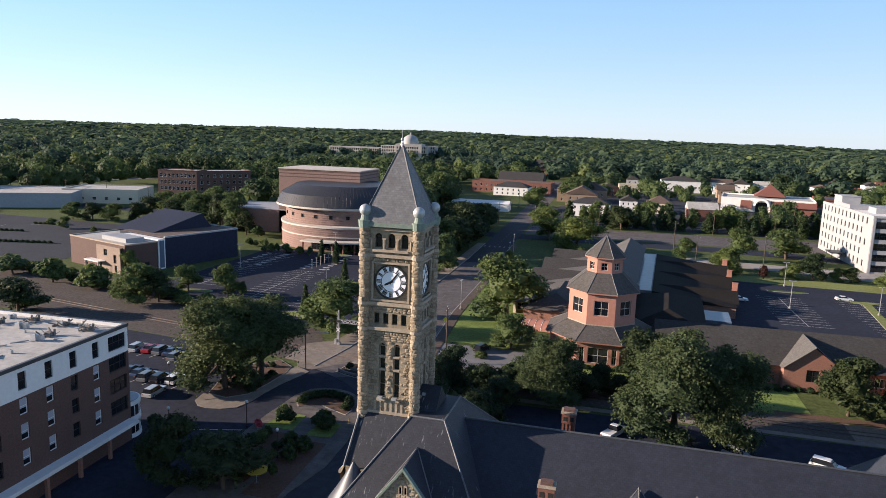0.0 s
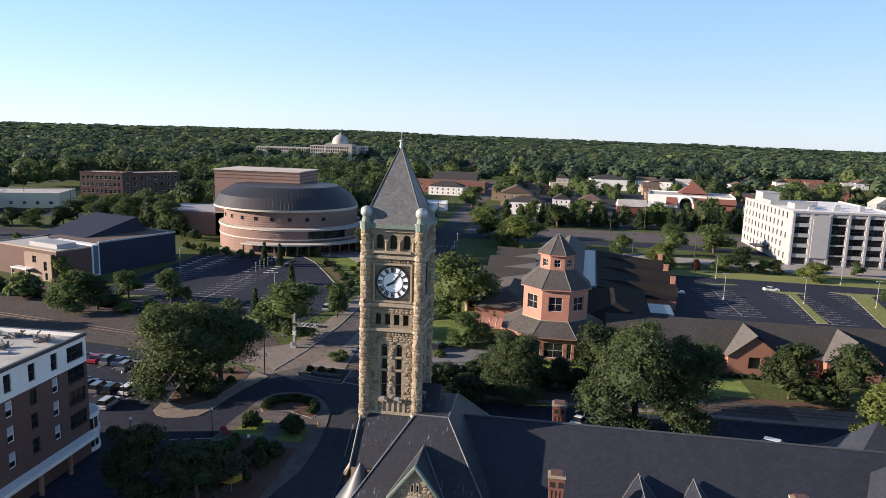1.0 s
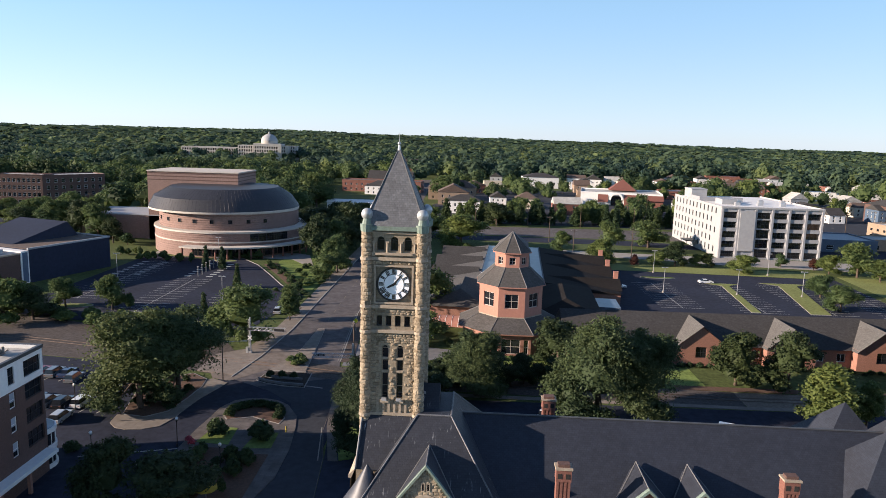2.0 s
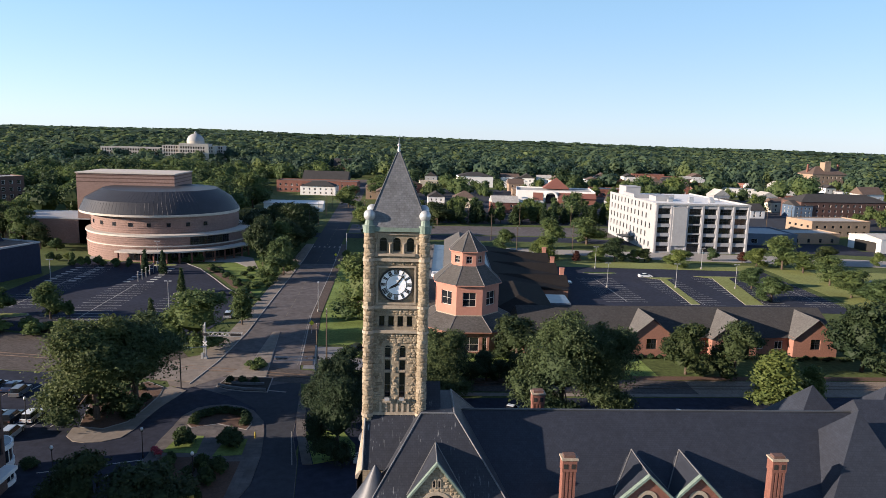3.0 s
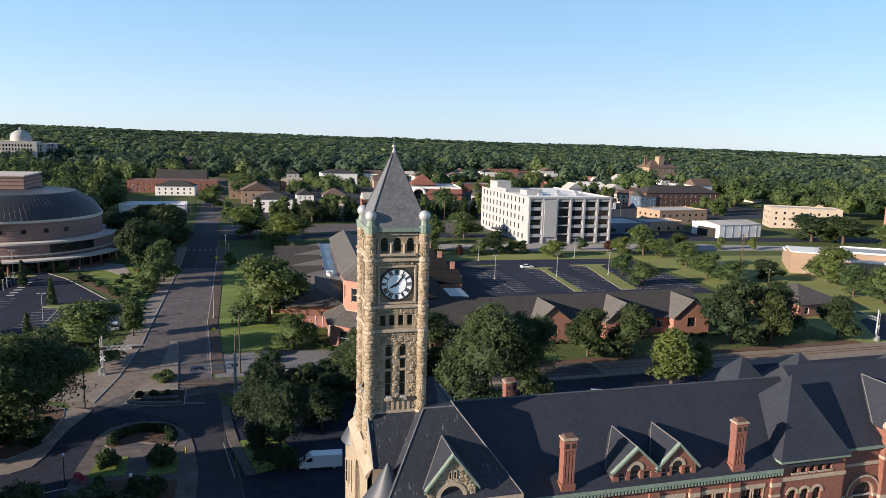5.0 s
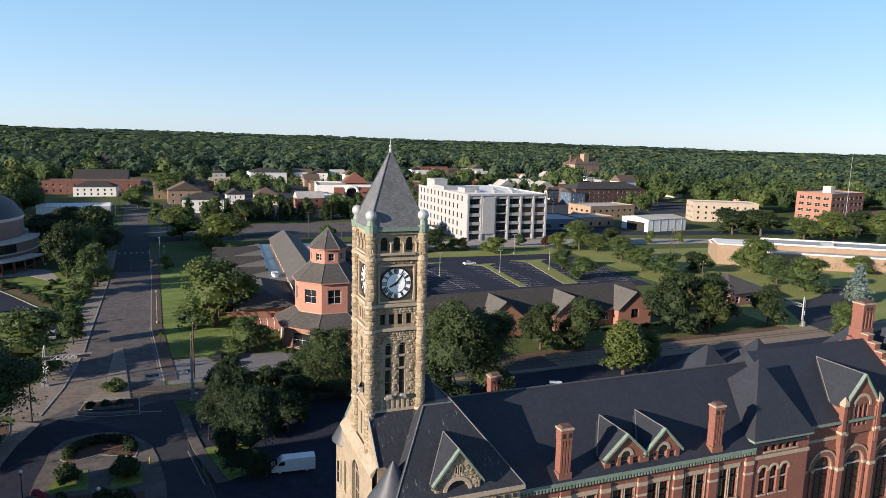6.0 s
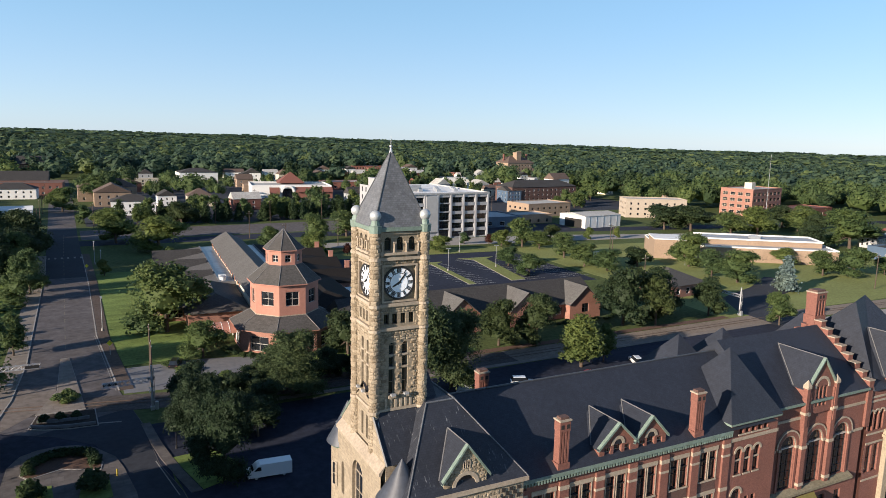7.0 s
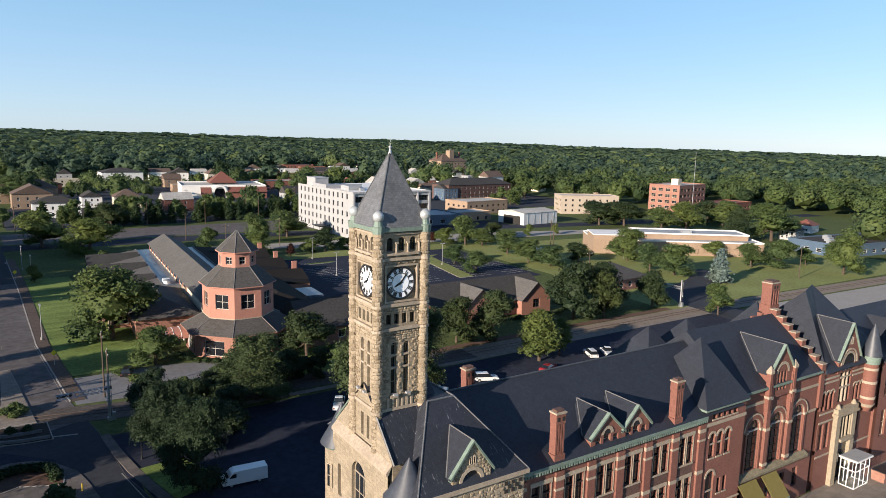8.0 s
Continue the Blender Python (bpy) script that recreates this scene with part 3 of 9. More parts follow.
slab("pavement_tower", PAVING_SHADED, [(-28.6, 86), (-30.1, 93.2), (-30.9, 97.2), (-31.6, 103), (-32.2, 111), (-30.9, 111), (-30.2, 103), (-29.4, 97), (-28.6, 92.5), (-27.2, 86)], 0.15, "pale pavement beside the street near the tower", "pavement", 0.15)
slab("lawn_tower", LAWN, [(-27.1, 86.2), (-28.5, 92.6), (-29.3, 97), (-24, 97.5), (-21.6, 92), (-21.4, 88.4)], 0.15, "small yellow-green lawn under the dark tree", "lawn", 0.13)
slab("crossing_apron", CROSSING, [(-58.6, 122.5), (-55.8, 116.6), (-52.2, 115.4), (-49, 119.4), (-46.9, 122.4), (-44.3, 122.8), (-43.9, 134.5), (-50.4, 134.5), (-56, 133.6), (-60, 130)], 0.066, "tan concrete apron of the railway crossing", "road", 0.03)
slab("yard_rail", CONCRETE, [(132, 88), (262, 80), (262, 101), (200, 105), (132, 109)], 0.04, "pale gravel yard beside the railway", "ground")
slab("bed_rail", MULCH, [(30, 119.6), (112, 118.6), (112, 120.8), (30, 121.8)], 0.075, "dark mulch strip along the railway", "planting bed")
slab("drive", CONCRETE_COOL, [(-33.5, 126), (-12, 124), (-4, 128), (-6, 137), (-18, 140), (-33.6, 140)], 0.06, "pale concrete drive and forecourt", "pavement")
slab("lawn_corner", LAWN, [(-32.4, 141.5), (-17, 141.5), (-16, 160), (-20, 182), (-22, 240), (-33.6, 240), (-33.8, 166)], 0.07, "mown green lawn with mowing stripes", "lawn")
slab("lawn_front", LAWN, [(-4, 121), (36, 120), (36, 133), (-4, 138)], 0.07, "mown green lawn before the orange brick building", "lawn")
slab("lawn_rail", GRASS, [(36, 120), (110, 119), (112, 134), (36, 134)], 0.05, "rough shaded grass before the annex", "lawn")
slab("lawn_east", LAWN_DRY, [(100, 119), (260, 112), (260, 158), (215, 226), (122, 238), (117, 172)], 0.03, "wide green lawn round the low tan building", "lawn")
slab("lawn_lot", LAWN_DRY, [(34, 238.5), (118, 232.5), (121, 244), (36, 250)], 0.07, "green grass verge beyond the parking lot", "lawn")
slab("lawn_arts", LAWN, [(-60, 196), (-56, 189), (-53.2, 188), (-52.5, 246), (-72, 246), (-74, 232), (-67, 212)], 0.07, "green lawn with beds beside the theatre", "lawn")
slab("bed_arts", MULCH, [(-57.6, 189), (-62.9, 198.5), (-69.3, 211), (-77.5, 226), (-74, 229), (-66, 213), (-60, 200.5), (-55.5, 190)], 0.1, "brown mulch bed with shrubs beside the parking lot", "planting bed")
slab("kerb_lot", CONCRETE, strip([(-54.2, 184.7), (-58.7, 187.1), (-64.4, 197.1), (-70.8, 209.6), (-79, 224.6), (-87, 235.1), (-96, 231.1)], 0.15), 0.17, "pale curved concrete kerb round the parking lot", "kerb", 0.17)
slab("walk_arts", CONCRETE, [(-122, 240.5), (-70, 236.5), (-63, 226), (-60.5, 226), (-66, 246), (-72, 250), (-122, 246)], 0.12, "pale concrete walk before the theatre", "pavement", 0.12)
slab("railbed_west", EARTH, strip([(-200, 156), (-133, 142), (-59, 127.5), (-20, 118.5), (40, 115.5)], 3.6), 0.06, "dark stony bed of the railway", "railway")
slab("railbed", BALLAST, strip([(40, 115.5), (120, 114.5), (210, 109), (420, 92)], 3.6), 0.06, "brown gravel bed of the railway", "railway")
slab("footpath_rail", PAVING, [(-20, 112), (40, 110.8), (118, 110.2), (118, 111.6), (40, 112.2), (-20, 113.6)], 0.07, "narrow pale path along the railway", "pavement")
slab("road_crossing", ASPHALT_MID, [(116, 100), (126, 100), (131, 118), (142, 128), (160, 134), (176, 148), (172, 153), (152, 143), (130, 136), (120, 122)], 0.068, "dark asphalt drive across the railway", "road")
slab("lot_shop", ASPHALT_MID, [(30, 446), (160, 436), (168, 486), (60, 492)], 0.04, "grey asphalt lot before the shop", "parking lot")
slab("town_ground", ASPHALT_MID, [(-33, 360), (330, 350), (340, 470), (260, 600), (20, 600), (-33, 440)], 0.024, "grey asphalt streets and yards of the town", "road")
slab("lot_town", ASPHALT_MID, [(130, 372), (240, 368), (240, 404), (130, 408)], 0.04, "grey asphalt town lot", "parking lot")
slab("yard_store", ASPHALT, [(134, 281), (192, 281), (196, 302), (172, 304), (136, 297)], 0.048, "dark asphalt yard before the store", "parking lot")
slab("street_town", ASPHALT_MID, [(-37, 424), (240, 405), (240, 413), (-37, 433)], 0.036, "grey town street between houses", "road")
slab("road_west", CONCRETE_COOL, strip([(-480, 352), (-426, 405), (-377, 478), (-340, 560)], 6.0), 0.06, "pale road along the far side of the depots", "road")
slab("wasteland", EARTH, [(-230, 148), (-133, 131.5), (-68, 122.3), (-57, 119), (-56, 131), (-62, 141), (-80, 143.5), (-104, 151), (-122, 166), (-150, 173), (-230, 186)], 0.032, "bare brown earth beside the railway", "ground")

for label, edge in (("west", [(-52.55, 117.5), (-50.5, 130), (-49.0, 150), (-48.7, 175), (-47.6, 245), (-47.95, 280)]), ("east", [(-36.65, 280), (-36.1, 224), (-36.3, 166), (-34.2, 128)])):
    slab("kerb_" + label, CONCRETE, strip(edge, 0.09, 0.13), 0.17, "pale concrete kerb along the street", "kerb", 0.17)

RAILS = Build()
for side in (-0.72, 0.72):
    line = [(-200, 156), (-133, 142), (-59, 127.5), (-20, 118.5), (40, 115.5), (120, 114.5), (210, 109), (420, 92)]
    for (xa, ya), (xb, yb) in zip(line, line[1:]):
        RAILS.rod((xa, ya + side, 0.12), (xb, yb + side, 0.12), 0.07, 4)
structure("railway_track", RAILS, RAIL, "pair of steel rails on brown gravel", "railway")


# ---- the market hall with the clock tower ----
TX, TY, TH = -16.42, 52.9, 2.22
HALL_AT = pose(TX, TY, 0, 0, 0, -1.5) @ pose(-TX, -TY, 0)      # the hall stands a little askew to the streets
hall = thing("market_hall", "long red brick market hall with slate roofs and clock tower", "historic building", HALL_AT)


def sided(turn, dist, cx=TX, cy=TY):
    """The pose of one face of a square tower."""
    return pose(cx, cy, 0, 0, 0, turn) @ pose(0, -dist, 0)


def tower():
    for turn in (0, 90, 180, -90):
        m = sided(turn, TH - 0.04)
        stone = Build()
        stone.m = m
        holes = [(u - 0.3, u + 0.3, 36.05, 37.2, True) for u in (-1.09, 0, 1.09)]
        holes += [(u - 0.23, u + 0.23, 29.8, 30.7, False) for u in (-1.14, -0.38, 0.38, 1.14)]
        holes += [(u - 0.27, u + 0.27, 23.6, 28.2, True) for u in (-0.61, 0.61)]
        holes.append((-1.45, 1.45, 31.85, 34.75, False))
        if turn == -90:
            holes += [(u - 0.25, u + 0.25, 19.3, 21.4, False) for u in (-0.55, 0.55)]
        cut_wall(stone, -2.0, 2.0, 14 if turn == -90 else 18.0, 38.0, holes, 0.3)
        for a, c, lo, hi, arched in holes[:-1] if turn != -90 else holes[:9] + holes[10:]:
            window(wall_holder, m @ pose((a + c) / 2, 0, lo), c - a, hi - lo, arched, (1, 4) if hi - lo > 3 else (1, 1), BLACK if hi - lo < 2 else TRIM_STONE, 0.34, 0.05)
        part("tower_wall", stone, STONE_FLAT, hall, "weathered tan sandstone tower wall")
    for turn in (0, 90, 180, -90):
        m = sided(turn, TH)
        for z0, z1, d in ((35.28, 35.55, 0.2), (37.45, 37.6, 0.12), (31.35, 31.62, 0.16), (29.3, 29.55, 0.2), (22.2, 22.45, 0.1)):
            part("string_course", Build().box(-1.9, 1.9, -d, 0.1, z0, z1), TRIM_STONE, hall, at=m)
        for u in (-0.61, 0.61):
            for z in (25.9, 27.0):
                part("transom", Build().box(u - 0.27, u + 0.27, 0.02, 0.25, z, z + 0.16), TRIM_STONE, hall, at=m)
            part("sill", Build().box(u - 0.36, u + 0.36, -0.22, 0.1, 23.35, 23.6), TRIM_STONE, hall, at=m)
        for k in range(6 if turn in (0, 90) else 0):
            part("apron_slat", Build().box(-1.25 + k * 0.46, -1.05 + k * 0.46, -0.07, 0.06, 22.45, 23.3), TRIM_STONE, hall, at=m)
        for u in (-0.61, 0.61):
            part("floodlight", Build().box(u - 0.2, u + 0.2, -0.5, -0.22, 23.62, 23.8).box(u - 0.05, u + 0.05, -0.3, -0.1, 23.6, 23.64), GREY, hall, "small grey floodlight on a sill", at=m)
        for u in (-1.65, -0.545, 0.545, 1.65):
            part("colonnette", Build().cyl(u, -0.06, 35.95, 36.7, 0.085, n=8).box(u - 0.14, u + 0.14, -0.18, 0.05, 36.7, 36.82).box(u - 0.13, u + 0.13, -0.16, 0.05, 35.6, 35.95), TRIM_STONE, hall, at=m)
        part("balcony_ledge", Build().box(-1.5, 1.5, -0.32, 0.05, 35.74, 35.92), TRIM_STONE, hall, at=m)
        fr = Build()
        for a, c, lo, hi in ((-1.6, -1.45, 31.7, 34.9), (1.45, 1.6, 31.7, 34.9), (-1.45, 1.45, 34.75, 34.9), (-1.45, 1.45, 31.7, 31.85)):
            fr.box(a, c, -0.07, 0.1, lo, hi)
        part("dial_frame", fr, TRIM_STONE, hall, at=m)
    for i, (sx, sy) in enumerate(((-1, -1), (1, -1), (1, 1), (-1, 1))):
        x, y = TX + sx * TH, TY + sy * TH
        pier = Build().cyl(x, y, 15, 37.9, 0.40, n=10)
        p = part("corner_pier", pier, STONE, hall, "rough-faced round sandstone corner pier")
        for z in (35.3, 31.4, 29.3, 22.2):
            part("collar", Build().cyl(x, y, z, z + 0.22, 0.52, 0.5, 12), TRIM_STONE, p)
        part("pedestal", Build().cyl(x, y, 37.6, 38.2, 0.5, 0.56, 12).cyl(x, y, 38.2, 38.62, 0.4, 0.3, 12), COPPER, p, "green copper pedestal")
        part("ball_finial", Build().ball(x, y, 38.98, 0.47, 18, 10), LEAD, p, "pale round metal ball", smooth=60)
    eave = TH + 0.33
    part("cornice", Build().box(TX - eave, TX + eave, TY - eave, TY + eave, 37.72, 38.06), COPPER, hall, "green copper cornice of the tower")
    e = TH + 0.26
    sq = [(TX - e, TY - e), (TX + e, TY - e), (TX + e, TY + e), (TX - e, TY + e)]
    t = 0.06
    part("spire", Build().prism(sq, 38.06, 44.15, [(TX - t, TY - t), (TX + t, TY - t), (TX + t, TY + t), (TX - t, TY + t)]), SLATE_LIGHT, hall, "steep pyramid spire of weathered grey slate")
    hips = Build()
    for x, y in sq:
        hips.rod((x, y, 38.08), (TX, TY, 44.2), 0.07, 6)
    part("hip_roll", hips, GREY_DARK, hall, "dark metal hip rolls")
    part("finial", Build().cyl(TX, TY, 44.0, 44.55, 0.16, 0.05, 8).ball(TX, TY, 44.55, 0.14).cyl(TX, TY, 44.6, 45.4, 0.03, 0.015, 6), STEEL, hall, "small metal spike with a ball")
    for turn in (0, 90, -90, 180):
        m = sided(turn, TH - 0.04) @ pose(0, 0.1, 33.3, 90)
        part("dial_panel", Build().box(-1.47, 1.47, 0.22, 0.34, 31.83, 34.77), STONE_FLAT, hall, at=sided(turn, TH - 0.04))
        dial = part("clock", Build().cyl(0, 0, -0.1, 0.0, 1.36, n=48), DIAL, hall, "white round clock face with black numerals", at=m)
        rim, marks = Build(), Build()
        for k in range(48):
            a0, a1 = 2 * math.pi * k / 48, 2 * math.pi * (k + 1) / 48
            for r0, r1, z in ((1.27, 1.42, 0.09), (0.80, 0.85, 0.012)):
                q = [(r * math.cos(a), r * math.sin(a)) for r, a in ((r0, a0), (r1, a0), (r1, a1), (r0, a1))]
                rim.add([(*p, z) for p in q] + [(*p, -0.05) for p in q], [(0, 1, 2, 3), (1, 5, 6, 2), (0, 3, 7, 4)])
        for k in range(12):
            marks.m = pose(0, 0, 0, 0, 0, -30 * k)
            n = (4, 1, 2, 3, 3, 2, 3, 4, 5, 3, 2, 3)[k]
            for j in range(n):
                u = (j - (n - 1) / 2) * 0.098
                marks.box(u - 0.038, u + 0.038, 0.87, 1.24, 0.0, 0.014)
        part("rim", rim, BLACK, dial, "black iron rim")
        part("numeral", marks, BLACK, dial, "black roman numerals")
        for name, a, ln, w in (("hour_hand", -242, 0.72, 0.10), ("minute_hand", -38, 1.16, 0.075)):
            b = Build(pose(0, 0, 0, 0, 0, a))
            b.add([(-w, -0.2, 0.03), (w, -0.2, 0.03), (w * 0.8, ln * 0.7, 0.03), (0, ln, 0.03), (-w * 0.8, ln * 0.7, 0.03)], [(0, 1, 2, 3, 4)])
            b.add([(-w, -0.2, 0.02), (w, -0.2, 0.02), (w * 0.8, ln * 0.7, 0.02), (0, ln, 0.02), (-w * 0.8, ln * 0.7, 0.02)], [(4, 3, 2, 1, 0)])
            part(name.replace("_", " ").split()[0] + "_pointer", b, BLACK, dial)


def gable_front(x0, x1, y, z0, ze, zt, back, wall_mat, holes, trim=COPPER, kind="dormer", bars=(1, 2), pins=False, arch_ring=None, flash=None):
    """A gabled dormer that looks to -y: its wall, roof, verge and windows."""
    xm = (x0 + x1) / 2
    w = Build(pose(0, y, 0))
    cut_wall(w, x0, x1, z0, ze, holes, 0.3)
    w.add([(x0, 0, ze), (x1, 0, ze), (xm, 0, zt)], [(0, 1, 2)])
    w.add([(x0, 0, z0), (x0, 0, ze), (x0, back - y, ze), (x0, back - y, z0)], [(0, 1, 2, 3)])
    w.add([(x1, 0, z0), (x1, back - y, z0), (x1, back - y, ze), (x1, 0, ze)], [(0, 1, 2, 3)])
    d = part(kind, w, wall_mat, hall)
    for a, c, lo, hi, arched in holes:
        window(d, pose((a + c) / 2, y, lo), c - a, hi - lo, arched, bars, TRIM_STONE, 0.3, 0.07)
    o, s = 0.25, (zt - ze) / (xm - x0)
    r = Build().add([(x0 - o, y - 0.2, ze - o * s + 0.12), (xm, y - 0.2, zt + 0.12), (xm, back, zt + 0.12), (x0 - o, back, ze - o * s + 0.12),
                     (x1 + o, y - 0.2, ze - o * s + 0.12), (x1 + o, back, ze - o * s + 0.12)], [(0, 1, 2, 3), (1, 4, 5, 2)])
    r.add([(x0 - o, y - 0.2, ze - o * s), (xm, y - 0.2, zt), (x1 + o, y - 0.2, ze - o * s), (x0 - o, back, ze - o * s), (xm, back, zt), (x1 + o, back, ze - o * s)],
          [(0, 3, 4, 1), (1, 4, 5, 2)])
    part("dormer_roof", r, SLATE, d, "dark slate dormer roof")
    v = Build()
    for a, c in (((x0 - o, ze - o * s), (xm, zt)), ((xm, zt), (x1 + o, ze - o * s))):
        k = 0.2 if trim == COPPER else 0.12
        v.add([(a[0], y - 0.26, a[1] - 0.06), (c[0], y - 0.26, c[1] - 0.06), (c[0], y - 0.26, c[1] + k), (a[0], y - 0.26, a[1] + k),
               (a[0], y + 0.1, a[1] - 0.06), (c[0], y + 0.1, c[1] - 0.06), (c[0], y + 0.1, c[1] + k), (a[0], y + 0.1, a[1] + k)],
              [(0, 1, 2, 3), (3, 2, 6, 7), (0, 4, 5, 1), (4, 7, 6, 5)])
    part("verge", v, trim, d, "green copper verge" if trim == COPPER else "stone verge")
    if flash:           # pale metal in the valleys and on the ridge
        y0, zb, k = flash
        ends = [(px, y0 + (pz - zb) / k - 0.05, pz + 0.16) for px, pz in ((x0 - o, ze - o * s), (xm, zt), (x1 + o, ze - o * s))]
        fl = Build().rod(ends[0], ends[1], 0.055, 5).rod(ends[1], ends[2], 0.055, 5).rod((xm, y - 0.2, zt + 0.14), ends[1], 0.055, 5)
        part("flashing", fl, FLASHING, d, "pale metal valley flashing")
    if arch_ring:
        u, zs, rr = arch_ring
        if not holes[0][4]:      # the half-round light above the window
            fan = Build().add([(u + rr * math.cos(math.pi * k / 12), y - 0.012, zs + rr * math.sin(math.pi * k / 12)) for k in range(13)], [tuple(range(12, -1, -1))])
            part("fanlight", fan, GLASS, d, "half-round dark fanlight")
        part("arch_ring", ring_of(u, y, zs, rr, rr + 0.32), TRIM_STONE, d, "arched stone ring")
    if pins:
        for x in (x0 - 0.15, x1 + 0.15):
            p, shaft = Build(), Build()
            shaft.box(x - 0.24, x + 0.24, y - 0.3, y + 0.25, z0 - 1.2, ze)
            part("pier_band", Build().box(x - 0.33, x + 0.33, y - 0.38, y + 0.28, z0 + 0.2, z0 + 0.5), TRIM_STONE, d, "pale stone band")
            p.box(x - 0.33, x + 0.33, y - 0.38, y + 0.28, ze, ze + 0.3).add([(x - 0.34, y - 0.39, ze + 0.3), (x + 0.34, y - 0.39, ze + 0.3), (x + 0.34, y + 0.29, ze + 0.3), (x - 0.34, y + 0.29, ze + 0.3), (x, y - 0.05, ze + 1.0)], [(0, 1, 4), (1, 2, 4), (2, 3, 4), (3, 0, 4)])
            part("pier", shaft, BRICK, d, "red brick gable pier")
            part("pinnacle", p, TRIM_STONE, d, "pale stone pinnacle")
    return d


def ring_of(u, y, zs, r0, r1, n=12, proud=0.06):
    b = Build()
    for k in range(n):
        a0, a1 = math.pi * k / n, math.pi * (k + 1) / n
        q = [(u + r * math.cos(a), zs + r * math.sin(a)) for r, a in ((r0, a0), (r1, a0), (r1, a1), (r0, a1))]
        b.add([(p[0], y - proud, p[1]) for p in q] + [(p[0], y + 0.05, p[1]) for p in q], [(0, 3, 2, 1), (0, 1, 5, 4), (1, 2, 6, 5), (2, 3, 7, 6), (3, 0, 4, 7)])
    return b


def chimney(x, y, z0, z1, wx=1.25, wy=0.95):
    shaft = Build().box(x - wx / 2 + 0.06, x + wx / 2 - 0.06, y - wy / 2 + 0.06, y + wy / 2 - 0.06, z0 + 1.1, z1 - 1.2)
    p = part("chimney", shaft, BRICK, hall, "tall fluted red brick chimney")
    part("plinth", Build().box(x - wx / 2 - 0.12, x + wx / 2 + 0.12, y - wy / 2 - 0.12, y + wy / 2 + 0.12, z0, z0 + 1.1), BRICK, p)
    for k in (-1, -0.34, 0.34, 1):
        u = x + k * (wx / 2 - 0.09)
        part("rib", Build().box(u - 0.09, u + 0.09, y - wy / 2 - 0.02, y + wy / 2 + 0.02, z0 + 1.1, z1 - 1.2), BRICK, p)
    part("head", Build().box(x - wx / 2 - 0.05, x + wx / 2 + 0.05, y - wy / 2 - 0.05, y + wy / 2 + 0.05, z1 - 1.2, z1 - 0.25), BRICK, p)
    part("cap", Build().box(x - wx / 2 - 0.12, x + wx / 2 + 0.12, y - wy / 2 - 0.12, y + wy / 2 + 0.12, z1 - 0.25, z1 - 0.1), TRIM_STONE, p, "pale stone cap")
    part("flue_top", Build().box(x - wx / 2 + 0.08, x + wx / 2 - 0.08, y - wy / 2 + 0.08, y + wy / 2 - 0.08, z1 - 0.1, z1 + 0.12), BRICK_DARK, p, "sooty brick flue top")
    # near-black plates on the head stand for the shade in its hollows
    for k in (-0.3, 0.3):
        part("recess", Build().box(x + k - 0.16, x + k + 0.16, y - wy / 2 - 0.07, y - wy / 2, z1 - 0.95, z1 - 0.55), SHADE_DARK, p)


wall_holder = part("tower_core", Build().box(TX - 1.6, TX + 1.6, TY - 1.6, TY + 1.6, 14, 37.9), SHADE_DARK, hall, "dark inside of the tower")
tower()

# west front and corner pavilion
west = Build(facing(-19.25, TY, 0, -90))
west_holes = [(-1.35, 1.35, 8.5, 17.0, True), (-4.3, -3.5, 12, 15.2, True), (3.5, 4.3, 12, 15.2, True), (-0.9, -0.4, 19.3, 21.3, False), (0.4, 0.9, 19.3, 21.3, False)]
cut_wall(west, -5.4, 5.4, 0, 18.3, west_holes[:3], 0.4)
west.m = facing(-18.84, TY, 0, -90)
for s in (-1, 1):
    west.add([(s * 5.4, 0, 18.5), (s * 2.0, 0, 18.5), (s * 2.0, 0, 22.3), (s * 5.4, 0, 19.02)], [(0, 1, 2, 3) if s < 0 else (3, 2, 1, 0)])
part("west_wall", west, STONE_FLAT, hall, "tan sandstone west front with a great arch")
for a, c, lo, hi, arched in west_holes[:3]:
    window(wall_holder, facing(-19.25, TY, 0, -90) @ pose((a + c) / 2, 0, lo), c - a, hi - lo, arched, (3, 4) if c - a > 2 else (1, 3), TRIM_STONE, 0.4, 0.1)
part("gable_body", Build().box(-18.8, -9, TY - 5.4, TY + 5.4, 0, 18.9), STONE_FLAT, hall)
part("west_roof", Build().add([(-18.8, TY - 5.6, 18.95), (-12.5, TY - 5.6, 18.95), (-12.5, TY, 24.35), (-18.8, TY, 24.35), (-12.5, TY + 5.6, 18.95), (-18.8, TY + 5.6, 18.95)], [(0, 1, 2, 3), (3, 2, 4, 5), (1, 4, 2)]), SLATE_STREAKED, hall, "steep dark slate roof round the tower")
for s, mat, word in ((-1, FLASHING, "grey metal verge of the west gable"), (1, COPPER, "green copper verge of the west gable")):
    part("coping", Build().rod((-18.82, TY + s * 5.7, 18.98), (-18.82, TY + s * 2.2, 22.36), 0.09, 4), mat, hall, word)
part("west_ledge", Build(pose(0, TY, 0)).add([(-19.4, -5.4, 18.1), (-19.4, 5.4, 18.1), (-19.4, 5.4, 18.36), (-19.4, -5.4, 18.36), (-18.82, 5.4, 18.95), (-18.82, -5.4, 18.95), (-19.2, -5.4, 18.1), (-19.2, 5.4, 18.1)], [(0, 3, 2, 1), (3, 5, 4, 2), (0, 6, 5, 3), (1, 2, 4, 7), (0, 1, 7, 6)]), TRIM_STONE, hall, "sloping weathered stone ledge")

